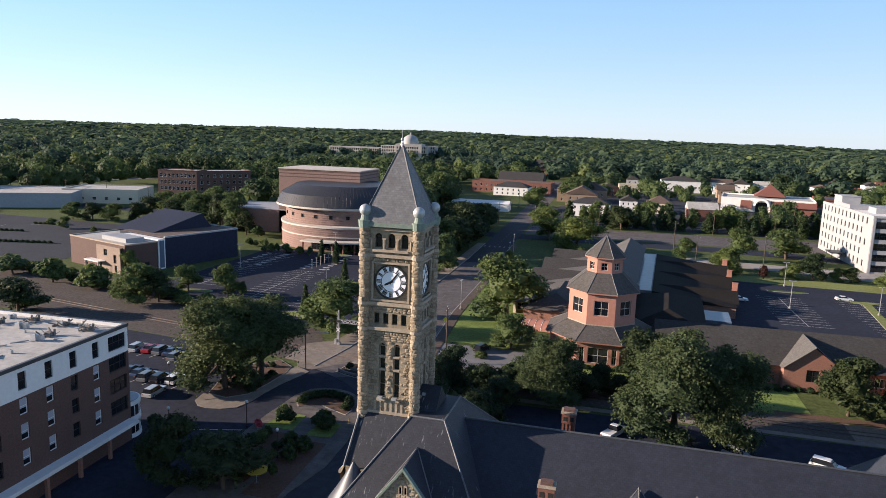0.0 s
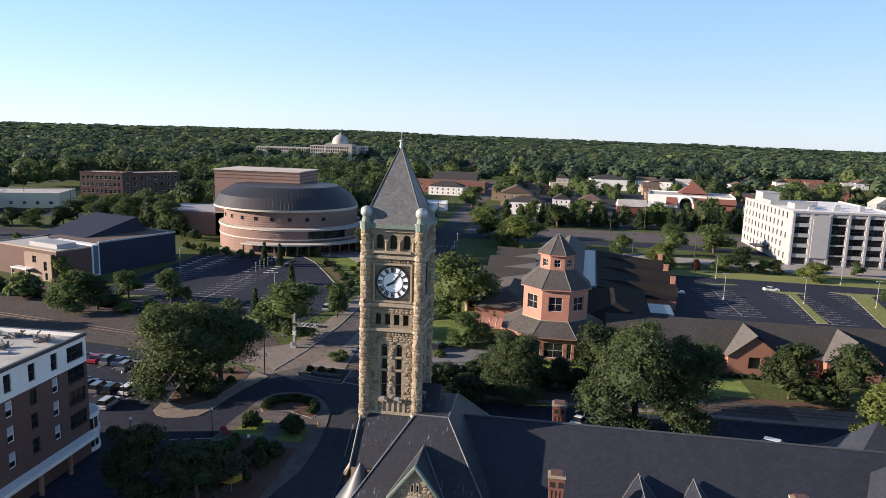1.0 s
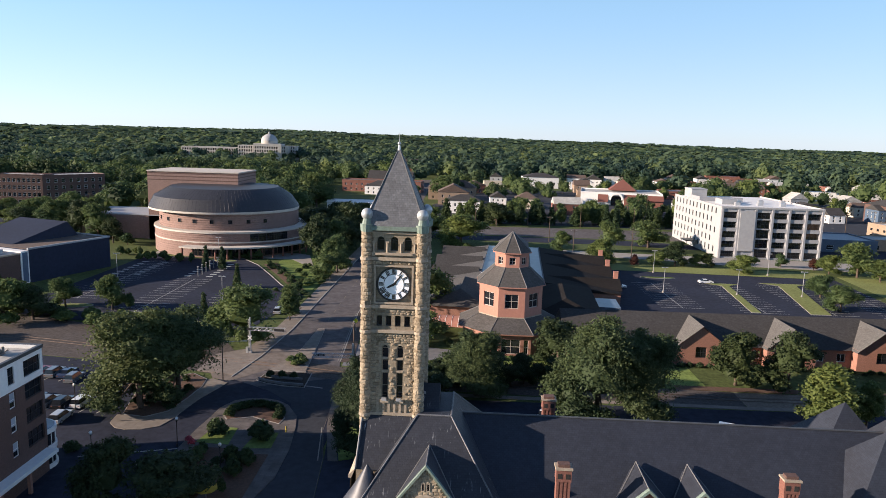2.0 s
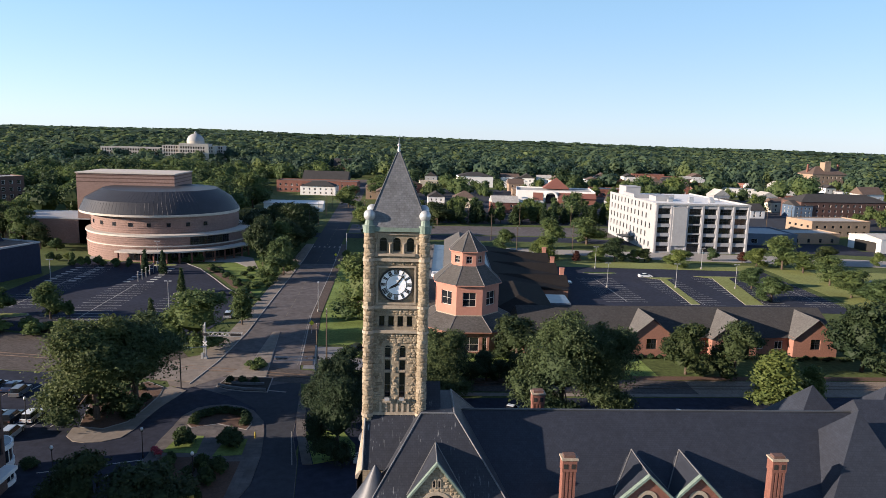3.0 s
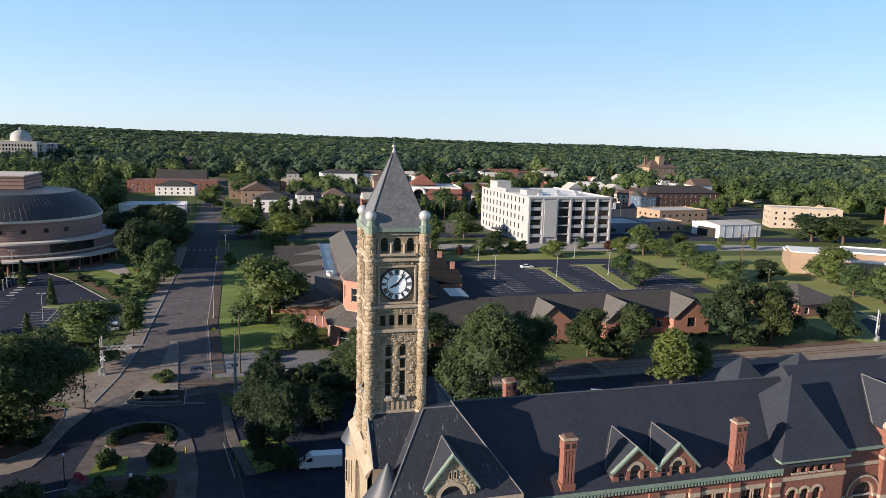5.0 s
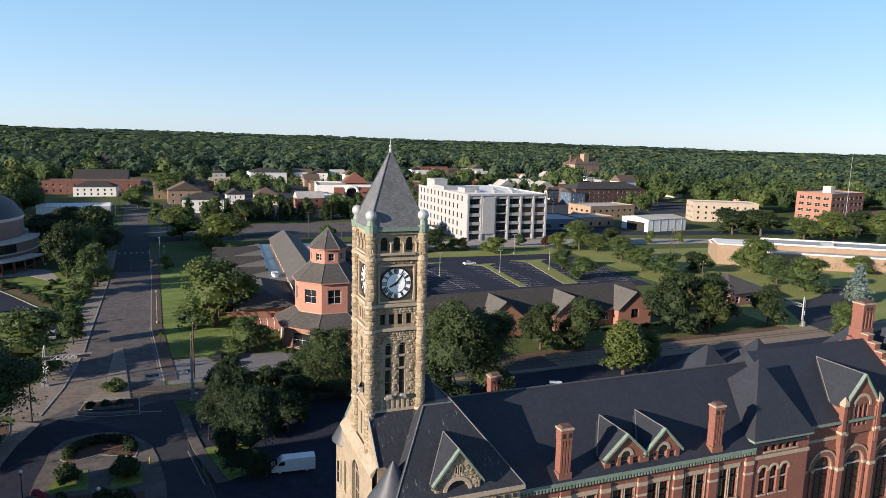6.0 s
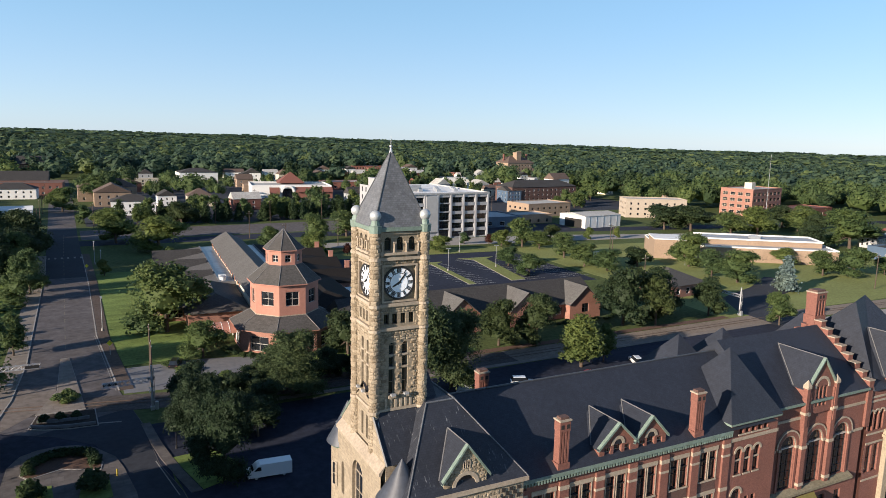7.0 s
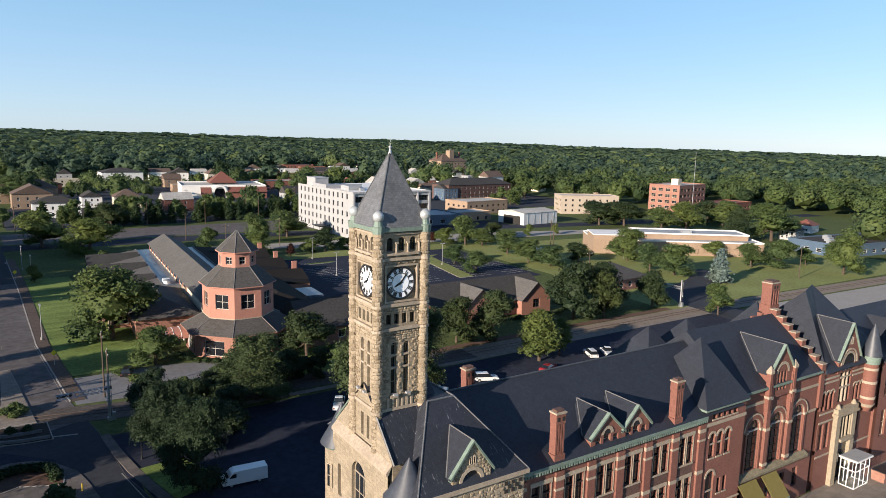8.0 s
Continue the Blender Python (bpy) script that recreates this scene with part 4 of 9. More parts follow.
pav = Build(facing(0, 44.35, 0, 0))
pav_holes = [(-10.9, -9.9, 10.6, 14.4, False), (-9.4, -8.4, 10.6, 14.4, False), (-17.2, -16.2, 10.6, 14.4, False), (-14.9, -12.3, 8.0, 14.8, True)]
cut_wall(pav, -18.2, -7.4, 0, 17.0, pav_holes, 0.35)
pav.m = facing(-7.4, 44.35, 0, 90)
pav.add([(0, 0, 0), (2, 0, 0), (2, 0, 17), (0, 0, 17)], [(0, 1, 2, 3)])
part("pavilion_wall", pav, STONE, hall, "rough tan sandstone wall of the corner pavilion")
for a, c, lo, hi, arched in pav_holes:
    window(wall_holder, pose((a + c) / 2, 44.35, lo), c - a, hi - lo, arched, (2, 3), TRIM_STONE, 0.35, 0.09)
for i in range(5):
    for j in range(3):
        if (i + j) % 2 == 0:
            part("checker_block", Build().box(-9.6 + i * 0.38, -9.25 + i * 0.38, 44.27, 44.4, 15.4 + j * 0.36, 15.72 + j * 0.36), SHADE_DARK, hall, "dark block of a chequered panel")
part("pavilion_body", Build().box(-18.0, -7.5, 44.9, 62.0, 0, 16.95), SHADE_DARK, hall)
part("pavilion_cornice", Build().box(-18.5, -7.1, 44.0, 44.5, 16.85, 17.2).box(-7.6, -7.1, 44.5, 46.0, 16.85, 17.2), TRIM_STONE, hall)
base, top = rect(-18.4, -7.1, 44.15, 61.4), rect(-14.15, -11.4, 49.8, 55.2)
part("pavilion_roof", Build().prism(base, 17.2, 22.7, top), SLATE_STREAKED, hall, "dark slate hip roof of the corner pavilion")
hipline = Build()
for (a, b_), (c, d) in zip(base, top):
    hipline.rod((a, b_, 17.2), (c, d, 22.73), 0.07, 6)
hipline.rod((-14.15, 49.8, 22.73), (-11.4, 49.8, 22.73), 0.08, 6).rod((-11.4, 49.8, 22.73), (-11.4, 55.2, 22.73), 0.08, 6)
part("ridge_cap", hipline, SLATE_LIGHT, hall, "grey metal ridge and hip caps")
gable_front(-15.0, -11.0, 44.5, 16.0, 18.3, 20.9, 48.6, STONE, [(-13.95, -12.05, 15.7, 18.35, True)], arch_ring=(-13.0, 17.4, 0.95), flash=(44.15, 17.2, 0.973))
for x, y, r, ze, zt in ((-17.75, 46.6, 1.9, 16.5, 19.75), (-17.9, 59.3, 1.8, 16.3, 20.1)):
    t = part("corner_turret", Build().cyl(x, y, 0, ze, r - 0.2, n=28), STONE_FLAT, hall, "round tan stone corner turret", smooth=40)
    part("turret_roof", Build().spin(x, y, [(r + 0.25, ze - 0.1), (r * 0.62, ze + (zt - ze) * 0.42), (0.06, zt), (0.0, zt + 0.02)], 28), CONE, t, "dark metal cone roof", smooth=30)
    part("turret_eave", Build().cyl(x, y, ze - 0.35, ze - 0.1, r, r + 0.22, 28), COPPER, t, "green copper gutter", smooth=40)
    if y > 50:
        for k, az in enumerate((200, 250)):
            m = pose(x, y, 0, 0, 0, az - 270) @ pose(0, -(r - 0.2) - 0.02, 12.0)
            window(t, m, 0.7, 2.4, False, (1, 2), TRIM_STONE, 0.05, 0.08)

# brick wing
WF, WB, WR, WZ = 45.2, 60.9, 53.4, 21.6
AF = 46.0        # front of the arcade section


def wing(x0, x1, eave, holes, wmat=BRICK, name="wing_wall", bars=(1, 2), trim=None, front=None):
    front = front or WF
    w = Build(facing(0, front, 0, 0))
    cut_wall(w, x0, x1, 0, eave, holes, 0.3)
    w.m = Matrix()
    w.box(x0, x1, front + 0.35, WB, 0, eave - 0.02)
    p = part(name, w, wmat, hall, "red brick wing wall with pale stone bands")
    for a, c, lo, hi, arched in holes:
        window(p, pose((a + c) / 2, front, lo), c - a, hi - lo, arched, bars if c - a < 2 else (3, 5), trim or TRIM_STONE, 0.3, 0.09)
    return p


WING_BAYS = (-4.6, -0.45, 3.65, 7.5, 11.8, 15.85)
wing_holes = []
for xm in WING_BAYS:
    for du in (-0.68, 0.68):
        wing_holes += [(xm + du - 0.5, xm + du + 0.5, 11.3, 14.35, False), (xm + du - 0.5, xm + du + 0.5, 5.9, 9.55, False), (xm + du - 0.5, xm + du + 0.5, 0.9, 4.3, False)]
wing(-7.4, 18.8, 15.6, wing_holes, trim=BLACK)
for xm in WING_BAYS:
    for z0, z1 in ((11.3, 14.35), (5.9, 9.55), (0.9, 4.3)):
        part("lintel", Build().box(xm - 1.35, xm + 1.35, WF - 0.07, WF + 0.02, z1 + 0.1, z1 + 0.5), TRIM_STONE, hall, "pale stone lintel")
        part("sill", Build().box(xm - 1.3, xm + 1.3, WF - 0.12, WF + 0.1, z0 - 0.16, z0), TRIM_STONE, hall, "pale stone sill")
        for a in (-1.26, -0.18, 0.06, 1.18):      # stone jamb strips round the lights
            part("jamb", Build().box(xm + a, xm + a + 0.1, WF - 0.035, WF + 0.06, z0, z1 + 0.1), TRIM_STONE, hall)
        part("transom", Build().box(xm - 1.18, xm - 0.18, WF + 0.1, WF + 0.24, z1 - 1.0, z1 - 0.88).box(xm + 0.18, xm + 1.18, WF + 0.1, WF + 0.24, z1 - 1.0, z1 - 0.88), BLACK, hall)
    for z0, z1 in ((10.1, 11.05), (4.9, 5.65)):
        part("spandrel", Build().box(xm - 1.25, xm + 1.25, WF - 0.03, WF + 0.02, z0, z1), BRICK_DARK, hall, "dark brick spandrel panel")
for x in (-7.05, -2.52, 1.6, 5.58, 9.65, 13.83, 18.25):
    part("pilaster", Build().box(x - 0.5, x + 0.5, WF - 0.24, WF + 0.02, 0, 15.3), BRICK, hall)
    for z0, z1 in ((14.45, 14.85), (13.45, 13.68), (9.65, 10.05), (4.4, 4.75)):
        part("stone_band", Build().box(x - 0.53, x + 0.53, WF - 0.27, WF + 0.02, z0, z1), TRIM_STONE, hall, "pale stone band")
part("plinth", Build().box(-7.4, 18.7, WF - 0.3, WF + 0.02, 0, 0.7), TRIM_STONE, hall, "pale stone plinth")
corn = Build().box(-7.35, 18.7, WF - 0.45, WF + 0.1, 15.95, 16.3).box(-7.35, 18.7, WF - 0.25, WF + 0.1, 15.6, 15.95)
for i in range(80):
    x = -7.2 + i * 0.326
    corn.box(x, x + 0.15, WF - 0.42, WF - 0.2, 15.62, 15.95)
part("wing_cornice", corn, COPPER, hall, "green copper cornice with brackets")
wr = Build()
wr.add([(-9, WF - 0.4, 16.3), (25.2, WF - 0.4, 16.3), (25.2, WR, WZ), (-11.2, WR, WZ), (25.2, WB + 0.4, 16.3), (-9, WB + 0.4, 16.3)], [(0, 1, 2, 3), (3, 2, 4, 5), (0, 5, 4, 1)])
part("wing_roof", wr, SLATE, hall, "long dark slate roof of the wing")
part("wing_ridge", Build().rod((-10.5, WR, WZ + 0.03), (25.2, WR, WZ + 0.03), 0.1, 6), GREY_DARK, hall)
for x in (-2.7, 14.0):
    chimney(x, WF + 0.3, 15.9, 21.15, 1.05, 0.78)
chimney(-2.35, 60.3, 15.9, 20.75, 1.15, 0.9)
gable_front(1.55, 5.85, WF + 0.1, 16.2, 17.5, 19.5, 49.4, BRICK, [(3.22, 4.18, 16.35, 17.48, False), (2.15, 2.85, 16.35, 17.3, False), (4.55, 5.25, 16.35, 17.3, False)], arch_ring=(3.7, 17.5, 0.5), flash=(44.8, 16.3, 0.646))
gable_front(5.85, 9.75, WF + 0.1, 16.2, 17.5, 19.5, 49.4, BRICK, [(7.32, 8.28, 16.35, 17.48, False), (6.3, 7.0, 16.35, 17.3, False), (8.6, 9.3, 16.35, 17.3, False)], arch_ring=(7.8, 17.5, 0.5), flash=(44.8, 16.3, 0.646))

# brick stair tower with a pyramid roof
sq = Build(facing(0, 45.1, 0, 0))
sq_holes = [(20.0 + 0.95 * k, 20.65 + 0.95 * k, 15.55, 16.45, False) for k in range(5)] + [(19.75 + 1.4 * k, 20.7 + 1.4 * k, 11.0, 13.9, True) for k in range(3)] + [(19.65, 21.1, 5.4, 9.4, True), (21.75, 22.4, 6.4, 8.2, False), (22.8, 23.45, 6.4, 8.2, False)]
cut_wall(sq, 18.7, 26.0, 0, 16.8, sq_holes, 0.3)
sq.m = Matrix()
sq.box(18.7, 26.0, 45.5, 54, 0, 16.8)
sp = part("stair_tower_wall", sq, BRICK, hall, "red brick stair tower with arched windows")
for a, c, lo, hi, arched in sq_holes:
    window(sp, pose((a + c) / 2, 45.1, lo), c - a, hi - lo, arched, (1, 2), BLACK, 0.3, 0.08)
    if arched:
        part("arch_ring", ring_of((a + c) / 2, 45.1, hi - (c - a) / 2, (c - a) / 2, (c - a) / 2 + 0.26), TRIM_STONE, sp)
for a, c, lo, hi, arched in sq_holes:
    part("sill", Build().box(a - 0.1, c + 0.1, 45.0, 45.2, lo - 0.15, lo), TRIM_STONE, sp, "pale stone sill")
    if arched:
        part("transom", Build().box(a, c, 45.15, 45.3, lo + 1.5, lo + 1.65), TRIM_STONE, sp, "pale stone transom")
for z0, z1 in ((14.85, 15.2), (5.0, 5.2)):
    part("band", Build().box(18.6, 26.1, 45.0, 45.12, z0, z1), TRIM_STONE, sp)
part("pyramid_roof", Build().prism(rect(18.35, 26.3, 44.75, 54.6), 16.95, 23.2, rect(23.15, 23.25, 49.75, 49.85)), SLATE, hall, "dark slate pyramid roof")
part("pyramid_eave", Build().box(18.4, 26.25, 44.8, 54.3, 16.7, 16.95), COPPER, hall, "green copper eaves gutter")

# hall section with great arched windows
arches = [(28.15, 30.65, 6.7, 13.2, True), (32.85, 35.35, 6.7, 13.2, True), (37.65, 40.15, 6.7, 13.2, True)]
w2 = wing(26.0, 43.0, 16.9, arches + [(27.0 + 3 * k, 28.2 + 3 * k, 2.0, 4.6, False) for k in range(5)], name="arcade_wall", trim=BLACK, front=AF)
for a, c, lo, hi, arched in arches:
    rr = (c - a) / 2
    part("arch_ring", ring_of((a + c) / 2, AF, hi - rr, rr, rr + 0.14, 16, 0.08), TRIM_STONE, w2, "thin arched stone ring")
    part("arch_ring", ring_of((a + c) / 2, AF, hi - rr, rr + 0.14, rr + 0.62, 16, 0.16), BRICK, w2, "arched brick ring")
    part("arch_ring", ring_of((a + c) / 2, AF, hi - rr, rr + 0.62, rr + 0.8, 16, 0.19), TRIM_STONE, w2, "arched stone hood")
    part("transom", Build().box(a, c, AF + 0.06, AF + 0.28, hi - 1.5, hi - 1.36), PANE_FRAME, w2, "pale transom bar")
    for u in (a - 0.4, c + 0.06):
        part("shaft", Build().box(u, u + 0.34, AF - 0.16, AF + 0.02, 6.7, hi - rr - 0.3), BRICK, w2, "brick arch shaft")
        part("capital", Build().box(u - 0.08, u + 0.42, AF - 0.24, AF + 0.02, hi - rr - 0.3, hi - rr), TRIM_STONE, w2, "pale stone capital")
for z in (15.0, 11.65):
    for a, c in ((26.1, 27.3), (30.95, 31.6), (36.2, 36.9), (40.95, 43.0)) if z < 14 else ((26.1, 31.0), (36.9, 43.0)):
        part("band", Build().box(a, c, AF - 0.12, AF + 0.02, z, z + 0.3), TRIM_STONE, w2, "pale stone band")
for x in (31.2, 35.95):
    part("buttress", Build().box(x, x + 0.75, AF - 0.5, AF, 6.6, 18.2), BRICK, w2, "red brick buttress")
    for z in (15.4, 11.5, 7.0):
        part("buttress_cap", Build().box(x - 0.07, x + 0.82, AF - 0.58, AF, z, z + 0.35), TRIM_STONE, w2, "pale stone weathering")
part("ledge", Build().add([(26.0, AF - 0.7, 6.3), (41.2, AF - 0.7, 6.3), (41.2, AF, 6.7), (26.0, AF, 6.7), (26.0, AF - 0.7, 6.0), (41.2, AF - 0.7, 6.0), (41.2, AF, 6.0), (26.0, AF, 6.0)], [(0, 1, 2, 3), (4, 5, 1, 0), (7, 6, 5, 4), (1, 5, 6, 2), (0, 3, 7, 4)]), MOSSY, w2, "mossy stone ledge under the arches")
gable_front(31.4, 36.2, AF - 0.3, 15.4, 18.7, 21.8, 51.4, BRICK, [(33.0 + 0.68 * k, 33.55 + 0.68 * k, 16.2, 18.6, True) for k in range(3)], trim=COPPER, kind="gable", pins=True, arch_ring=(33.95, 18.4, 1.05), flash=(45.6, 17.0, 0.78))
part("arcade_roof", Build().add([(25, AF - 0.4, 17.0), (43.0, AF - 0.4, 17.0), (43.0, 53.2, 22.9), (25, 53.2, 22.9), (43.0, 60.9, 16.6), (25, 60.9, 16.6)], [(0, 1, 2, 3), (3, 2, 4, 5), (0, 5, 4, 1), (0, 3, 5), (1, 4, 2)]), SLATE, hall, "high dark slate roof")
part("arcade_gutter", Build().box(26, 43.0, AF - 0.5, AF + 0.05, 16.8, 17.05), COPPER, hall)
steps = Build()
for k in range(8):
    y0 = 45.7 + k * 0.98
    steps.box(43.0, 43.9, y0, y0 + 0.98 if k < 7 else 54.6, 12, 17.8 + k * 0.8)
    if k < 7:
        steps.box(43.0, 43.9, 61.2 - k * 0.98 - 0.98, 61.2 - k * 0.98, 12, 17.8 + k * 0.8)
part("stepped_gable", steps, BRICK, hall, "stepped red brick party wall")
for k in range(8):
    y0 = 45.7 + k * 0.98
    part("step_coping", Build().box(42.9, 44.0, y0 - 0.05, y0 + 0.98, 17.8 + k * 0.8, 17.92 + k * 0.8), TRIM_STONE, hall)
chimney(44.0, 54.3, 22.8, 27.1, 1.85, 1.4)

# east block with the great gable and the round turret
EF = 45.9
w3 = wing(43.9, 58.0, 16.4, [(43.95 + 0.25 + k, 44.75 + 0.25 + k, 11.1, 13.7, True) for k in (0, 1.05, 2.1)] + [(52.1 + 0.95 * k, 52.75 + 0.95 * k, 11.1, 13.7, True) for k in range(3)] + [(44.3, 45.4, 5.6, 9.2, False), (45.8, 46.9, 5.6, 9.2, False), (53.4, 54.4, 6.5, 9.5, False), (48.2, 51.0, 11.6, 16.2, False)], name="east_wall", bars=(1, 2), trim=BLACK, front=EF)
gable_front(47.0, 52.2, EF - 0.2, 15.9, 18.0, 22.4, 51.5, BRICK, [(48.2, 51.0, 16.0, 17.0, False)], trim=COPPER, kind="gable", arch_ring=(49.6, 17.0, 1.4), bars=(3, 1), flash=(45.3, 16.5, 1.12))
part("hood", ring_of(49.6, EF - 0.2, 17.0, 1.9, 2.1, 16, 0.1), TRIM_STONE, w3, "arched stone hood")
for k in range(3):
    part("gable_slit", Build().box(49.0 + 0.45 * k, 49.28 + 0.45 * k, EF - 0.24, EF - 0.1, 19.6, 20.5 + 0.2 * (k == 1)), TRIM_STONE, w3, "pale stone slit in the gable")
for x in (49.1, 50.0):
    part("mullion", Build().box(x, x + 0.16, EF - 0.05, EF + 0.2, 11.6, 16.2), TRIM_STONE, w3, "stone mullion")
for z in (15.0, 13.6):
    part("mullion", Build().box(48.2, 51.0, EF - 0.04, EF + 0.2, z, z + 0.2), TRIM_STONE, w3, "stone transom")
for z in (15.4, 14.85, 10.6, 9.4, 4.6):
    for a, c in ((44.0, 47.9), (51.3, 58.0)):
        part("band", Build().box(a, c, EF - 0.07, EF + 0.02, z, z + 0.24), TRIM_STONE, w3, "pale stone band")
for u in [44.6 + k for k in (0, 1.05, 2.1)] + [52.43 + 0.95 * k for k in range(3)]:
    part("arch_ring", ring_of(u, EF, 13.3, 0.4, 0.62), TRIM_STONE, w3, "small stone arch")
# the carved stone portal
portal = part("portal", Build().box(47.6, 48.6, EF - 0.6, EF, 0, 10.6).box(51.6, 52.6, EF - 0.6, EF, 0, 10.6), PORTAL_STONE, hall, "cream carved stone portal")
part("entablature", Build().box(47.3, 52.9, EF - 0.8, EF, 9.9, 10.25).box(47.5, 52.7, EF - 0.65, EF, 10.25, 10.9), PORTAL_STONE, portal, "carved stone entablature")
part("portal_sill", Build().box(48.6, 51.6, EF - 0.9, EF, 6.2, 6.6), PORTAL_STONE, portal, "stone balcony slab")
part("portal_glass", Build().box(48.6, 51.6, EF - 0.12, EF - 0.05, 6.6, 9.9).box(48.6, 51.6, EF - 0.12, EF - 0.05, 0, 6.2), GLASS, portal, "dark glazing behind the portal")
for x in (48.6, 49.55, 50.5, 51.4):
    part("column", Build().cyl(x + 0.1, EF - 0.3, 6.6, 9.9, 0.16, 0.14, 10), PORTAL_STONE, portal, "slim stone column", smooth=40)
for x in (48.1, 52.1):
    part("finial", Build().cyl(x, EF - 0.3, 10.9, 11.5, 0.4, 0.12, 10), PORTAL_STONE, portal, "stone finial")
part("east_roof", Build().hip(43.8, 59.5, 45.4, 60.9, 16.5, 25.7, 48.6, 54.0, 52.0, 54.1), SLATE, hall, "high dark slate hip roof")
tt = part("round_turret", Build().cyl(55.2, 45.5, 10.5, 16.2, 1.0, n=20).cyl(55.2, 45.5, 9.3, 10.5, 0.5, 1.0, 20), BRICK, hall, "round red brick turret", smooth=40)
for z0, z1, r0, r1 in ((11.2, 11.55, 1.05, 1.05), (13.4, 13.75, 1.05, 1.05), (15.3, 15.65, 1.05, 1.05), (10.0, 10.5, 0.85, 1.08)):
    part("turret_band", Build().cyl(55.2, 45.5, z0, z1, r0, r1, 20), TRIM_STONE, tt, "pale stone band", smooth=40)
part("turret_collar", Build().cyl(55.2, 45.5, 16.2, 17.3, 1.12, 1.2, 20), COPPER, tt, "pale green copper collar", smooth=40)
part("turret_roof", Build().spin(55.2, 45.5, [(1.3, 17.3), (1.0, 18.6), (0.55, 20.4), (0.02, 21.8)], 20), CONE, tt, "grey lead pointed roof", smooth=40)
wing(58.0, 95.0, 15.8, [(59.5 + 3 * k, 61.0 + 3 * k, 10.5, 14.0, True) for k in range(11)] + [(59.5 + 3 * k, 61.0 + 3 * k, 4.5, 8.5, False) for k in range(11)], name="far_wall")
part("far_roof", Build().gable(58.0, 95.0, WF - 0.5, 60.5, 15.9, 21.6), SLATE, hall, "dark slate roof of the east range")
gable_front(62.0, 67.5, WF - 0.2, 15.2, 17.2, 20.6, 51.0, BRICK, [(63.7, 65.8, 15.4, 17.1, False)], trim=TRIM_STONE, kind="gable")
for x, y, zt in ((24.3, 58.3, 22.3), (32.0, 58.4, 22.3), (48.0, 58.6, 22.8)):
    part("rear_roof", Build().prism(rect(x - 4.2, x + 4.2, y - 4.0, y + 4.4), 17.0, zt, rect(x - 0.05, x + 0.05, y - 0.05, y + 0.05)), SLATE, hall, "dark slate pyramid roof at the rear")
    part("rear_tower", Build().box(x - 4, x + 4, y - 3.8, y + 4.2, 0, 17.0), BRICK, hall)


# ---- trees ----
def unit(v):
    return v / np.linalg.norm(v, axis=-1, keepdims=True)


def spray_arrays(blobs, count, size, rng, per=9):
    """Leaf sprays: short drooping twigs set with leaf quads, standing out of a set of ellipsoids."""
    blobs = np.array(blobs, float)
    area = blobs[:, 3] * blobs[:, 5]
    n = count // per
    pick = rng.choice(len(blobs), n, p=area / area.sum())
    d = unit(rng.normal(size=(n, 3)))
    d[:, 2] = np.where(d[:, 2] < -0.45, -d[:, 2], d[:, 2])
    c, r = blobs[pick, :3], blobs[pick, 3:]
    root = c + d * r * rng.uniform(0.55, 0.95, (n, 1))
    way = unit(d + rng.normal(size=(n, 3)) * 0.45 + np.array((0, 0, 0.12)))
    length = r.mean(1, keepdims=True) * rng.uniform(0.25, 0.6, (n, 1))
    s = np.linspace(0.0, 1.0, per)[None, :, None]
    p = root[:, None] + way[:, None] * length[:, None] * s + rng.normal(size=(n, per, 3)) * size * 0.9
    p[..., 2] -= (s[..., 0] ** 2) * length * 0.3
    p = p.reshape(-1, 3)
    m = len(p)
    facing_way = np.repeat(unit(d * 0.8 + np.array((0, 0, 0.5))), per, axis=0)
    nn = unit(facing_way + rng.normal(size=(m, 3)) * 0.6)
    a = unit(np.cross(nn, rng.normal(size=(m, 3))))
    b = np.cross(nn, a)
    q = size * rng.uniform(0.6, 1.25, (m, 1))
    k = rng.uniform(0.45, 0.85, (m, 1))
    return np.stack([p - a * q, p - b * q * k, p + a * q, p + b * q * k], 1).reshape(-1, 3)


def crown_arrays(blobs, count, size, rng, flat=1.0):
    """Leaf clumps (one quad each) on the outside of a set of ellipsoids (x, y, z, rx, ry, rz)."""
    blobs = np.array(blobs, float)
    area = (blobs[:, 3] * blobs[:, 5])
    pick = rng.choice(len(blobs), count, p=area / area.sum())
    d = unit(rng.normal(size=(count, 3)))
    d[:, 2] = np.where(d[:, 2] < -0.35, -d[:, 2], d[:, 2])
    c, r = blobs[pick, :3], blobs[pick, 3:]
    depth = 0.66 + 0.52 * rng.random((count, 1)) ** 0.8
    p = c + d * r * depth
    n = unit(d / r * r.mean() + rng.normal(size=(count, 3)) * flat * 0.5)
    a = unit(np.cross(n, rng.normal(size=(count, 3))))
    b = np.cross(n, a)
    s = size * rng.uniform(0.55, 1.3, (count, 1))
    k = rng.uniform(0.5, 1.0, (count, 1))
    quad = np.stack([p - a * s, p - b * s * k, p + a * s, p + b * s * k], 1)
    return quad.reshape(-1, 3)


ICO_V, ICO_F = [], []


def ico():
    if not ICO_V:
        bm = bmesh.new()
        bmesh.ops.create_icosphere(bm, subdivisions=1, radius=1.0)
        ICO_V.extend([tuple(v.co) for v in bm.verts])
        ICO_F.extend([tuple(v.index for v in f.verts) for f in bm.faces])
        bm.free()
    return np.array(ICO_V), np.array(ICO_F)


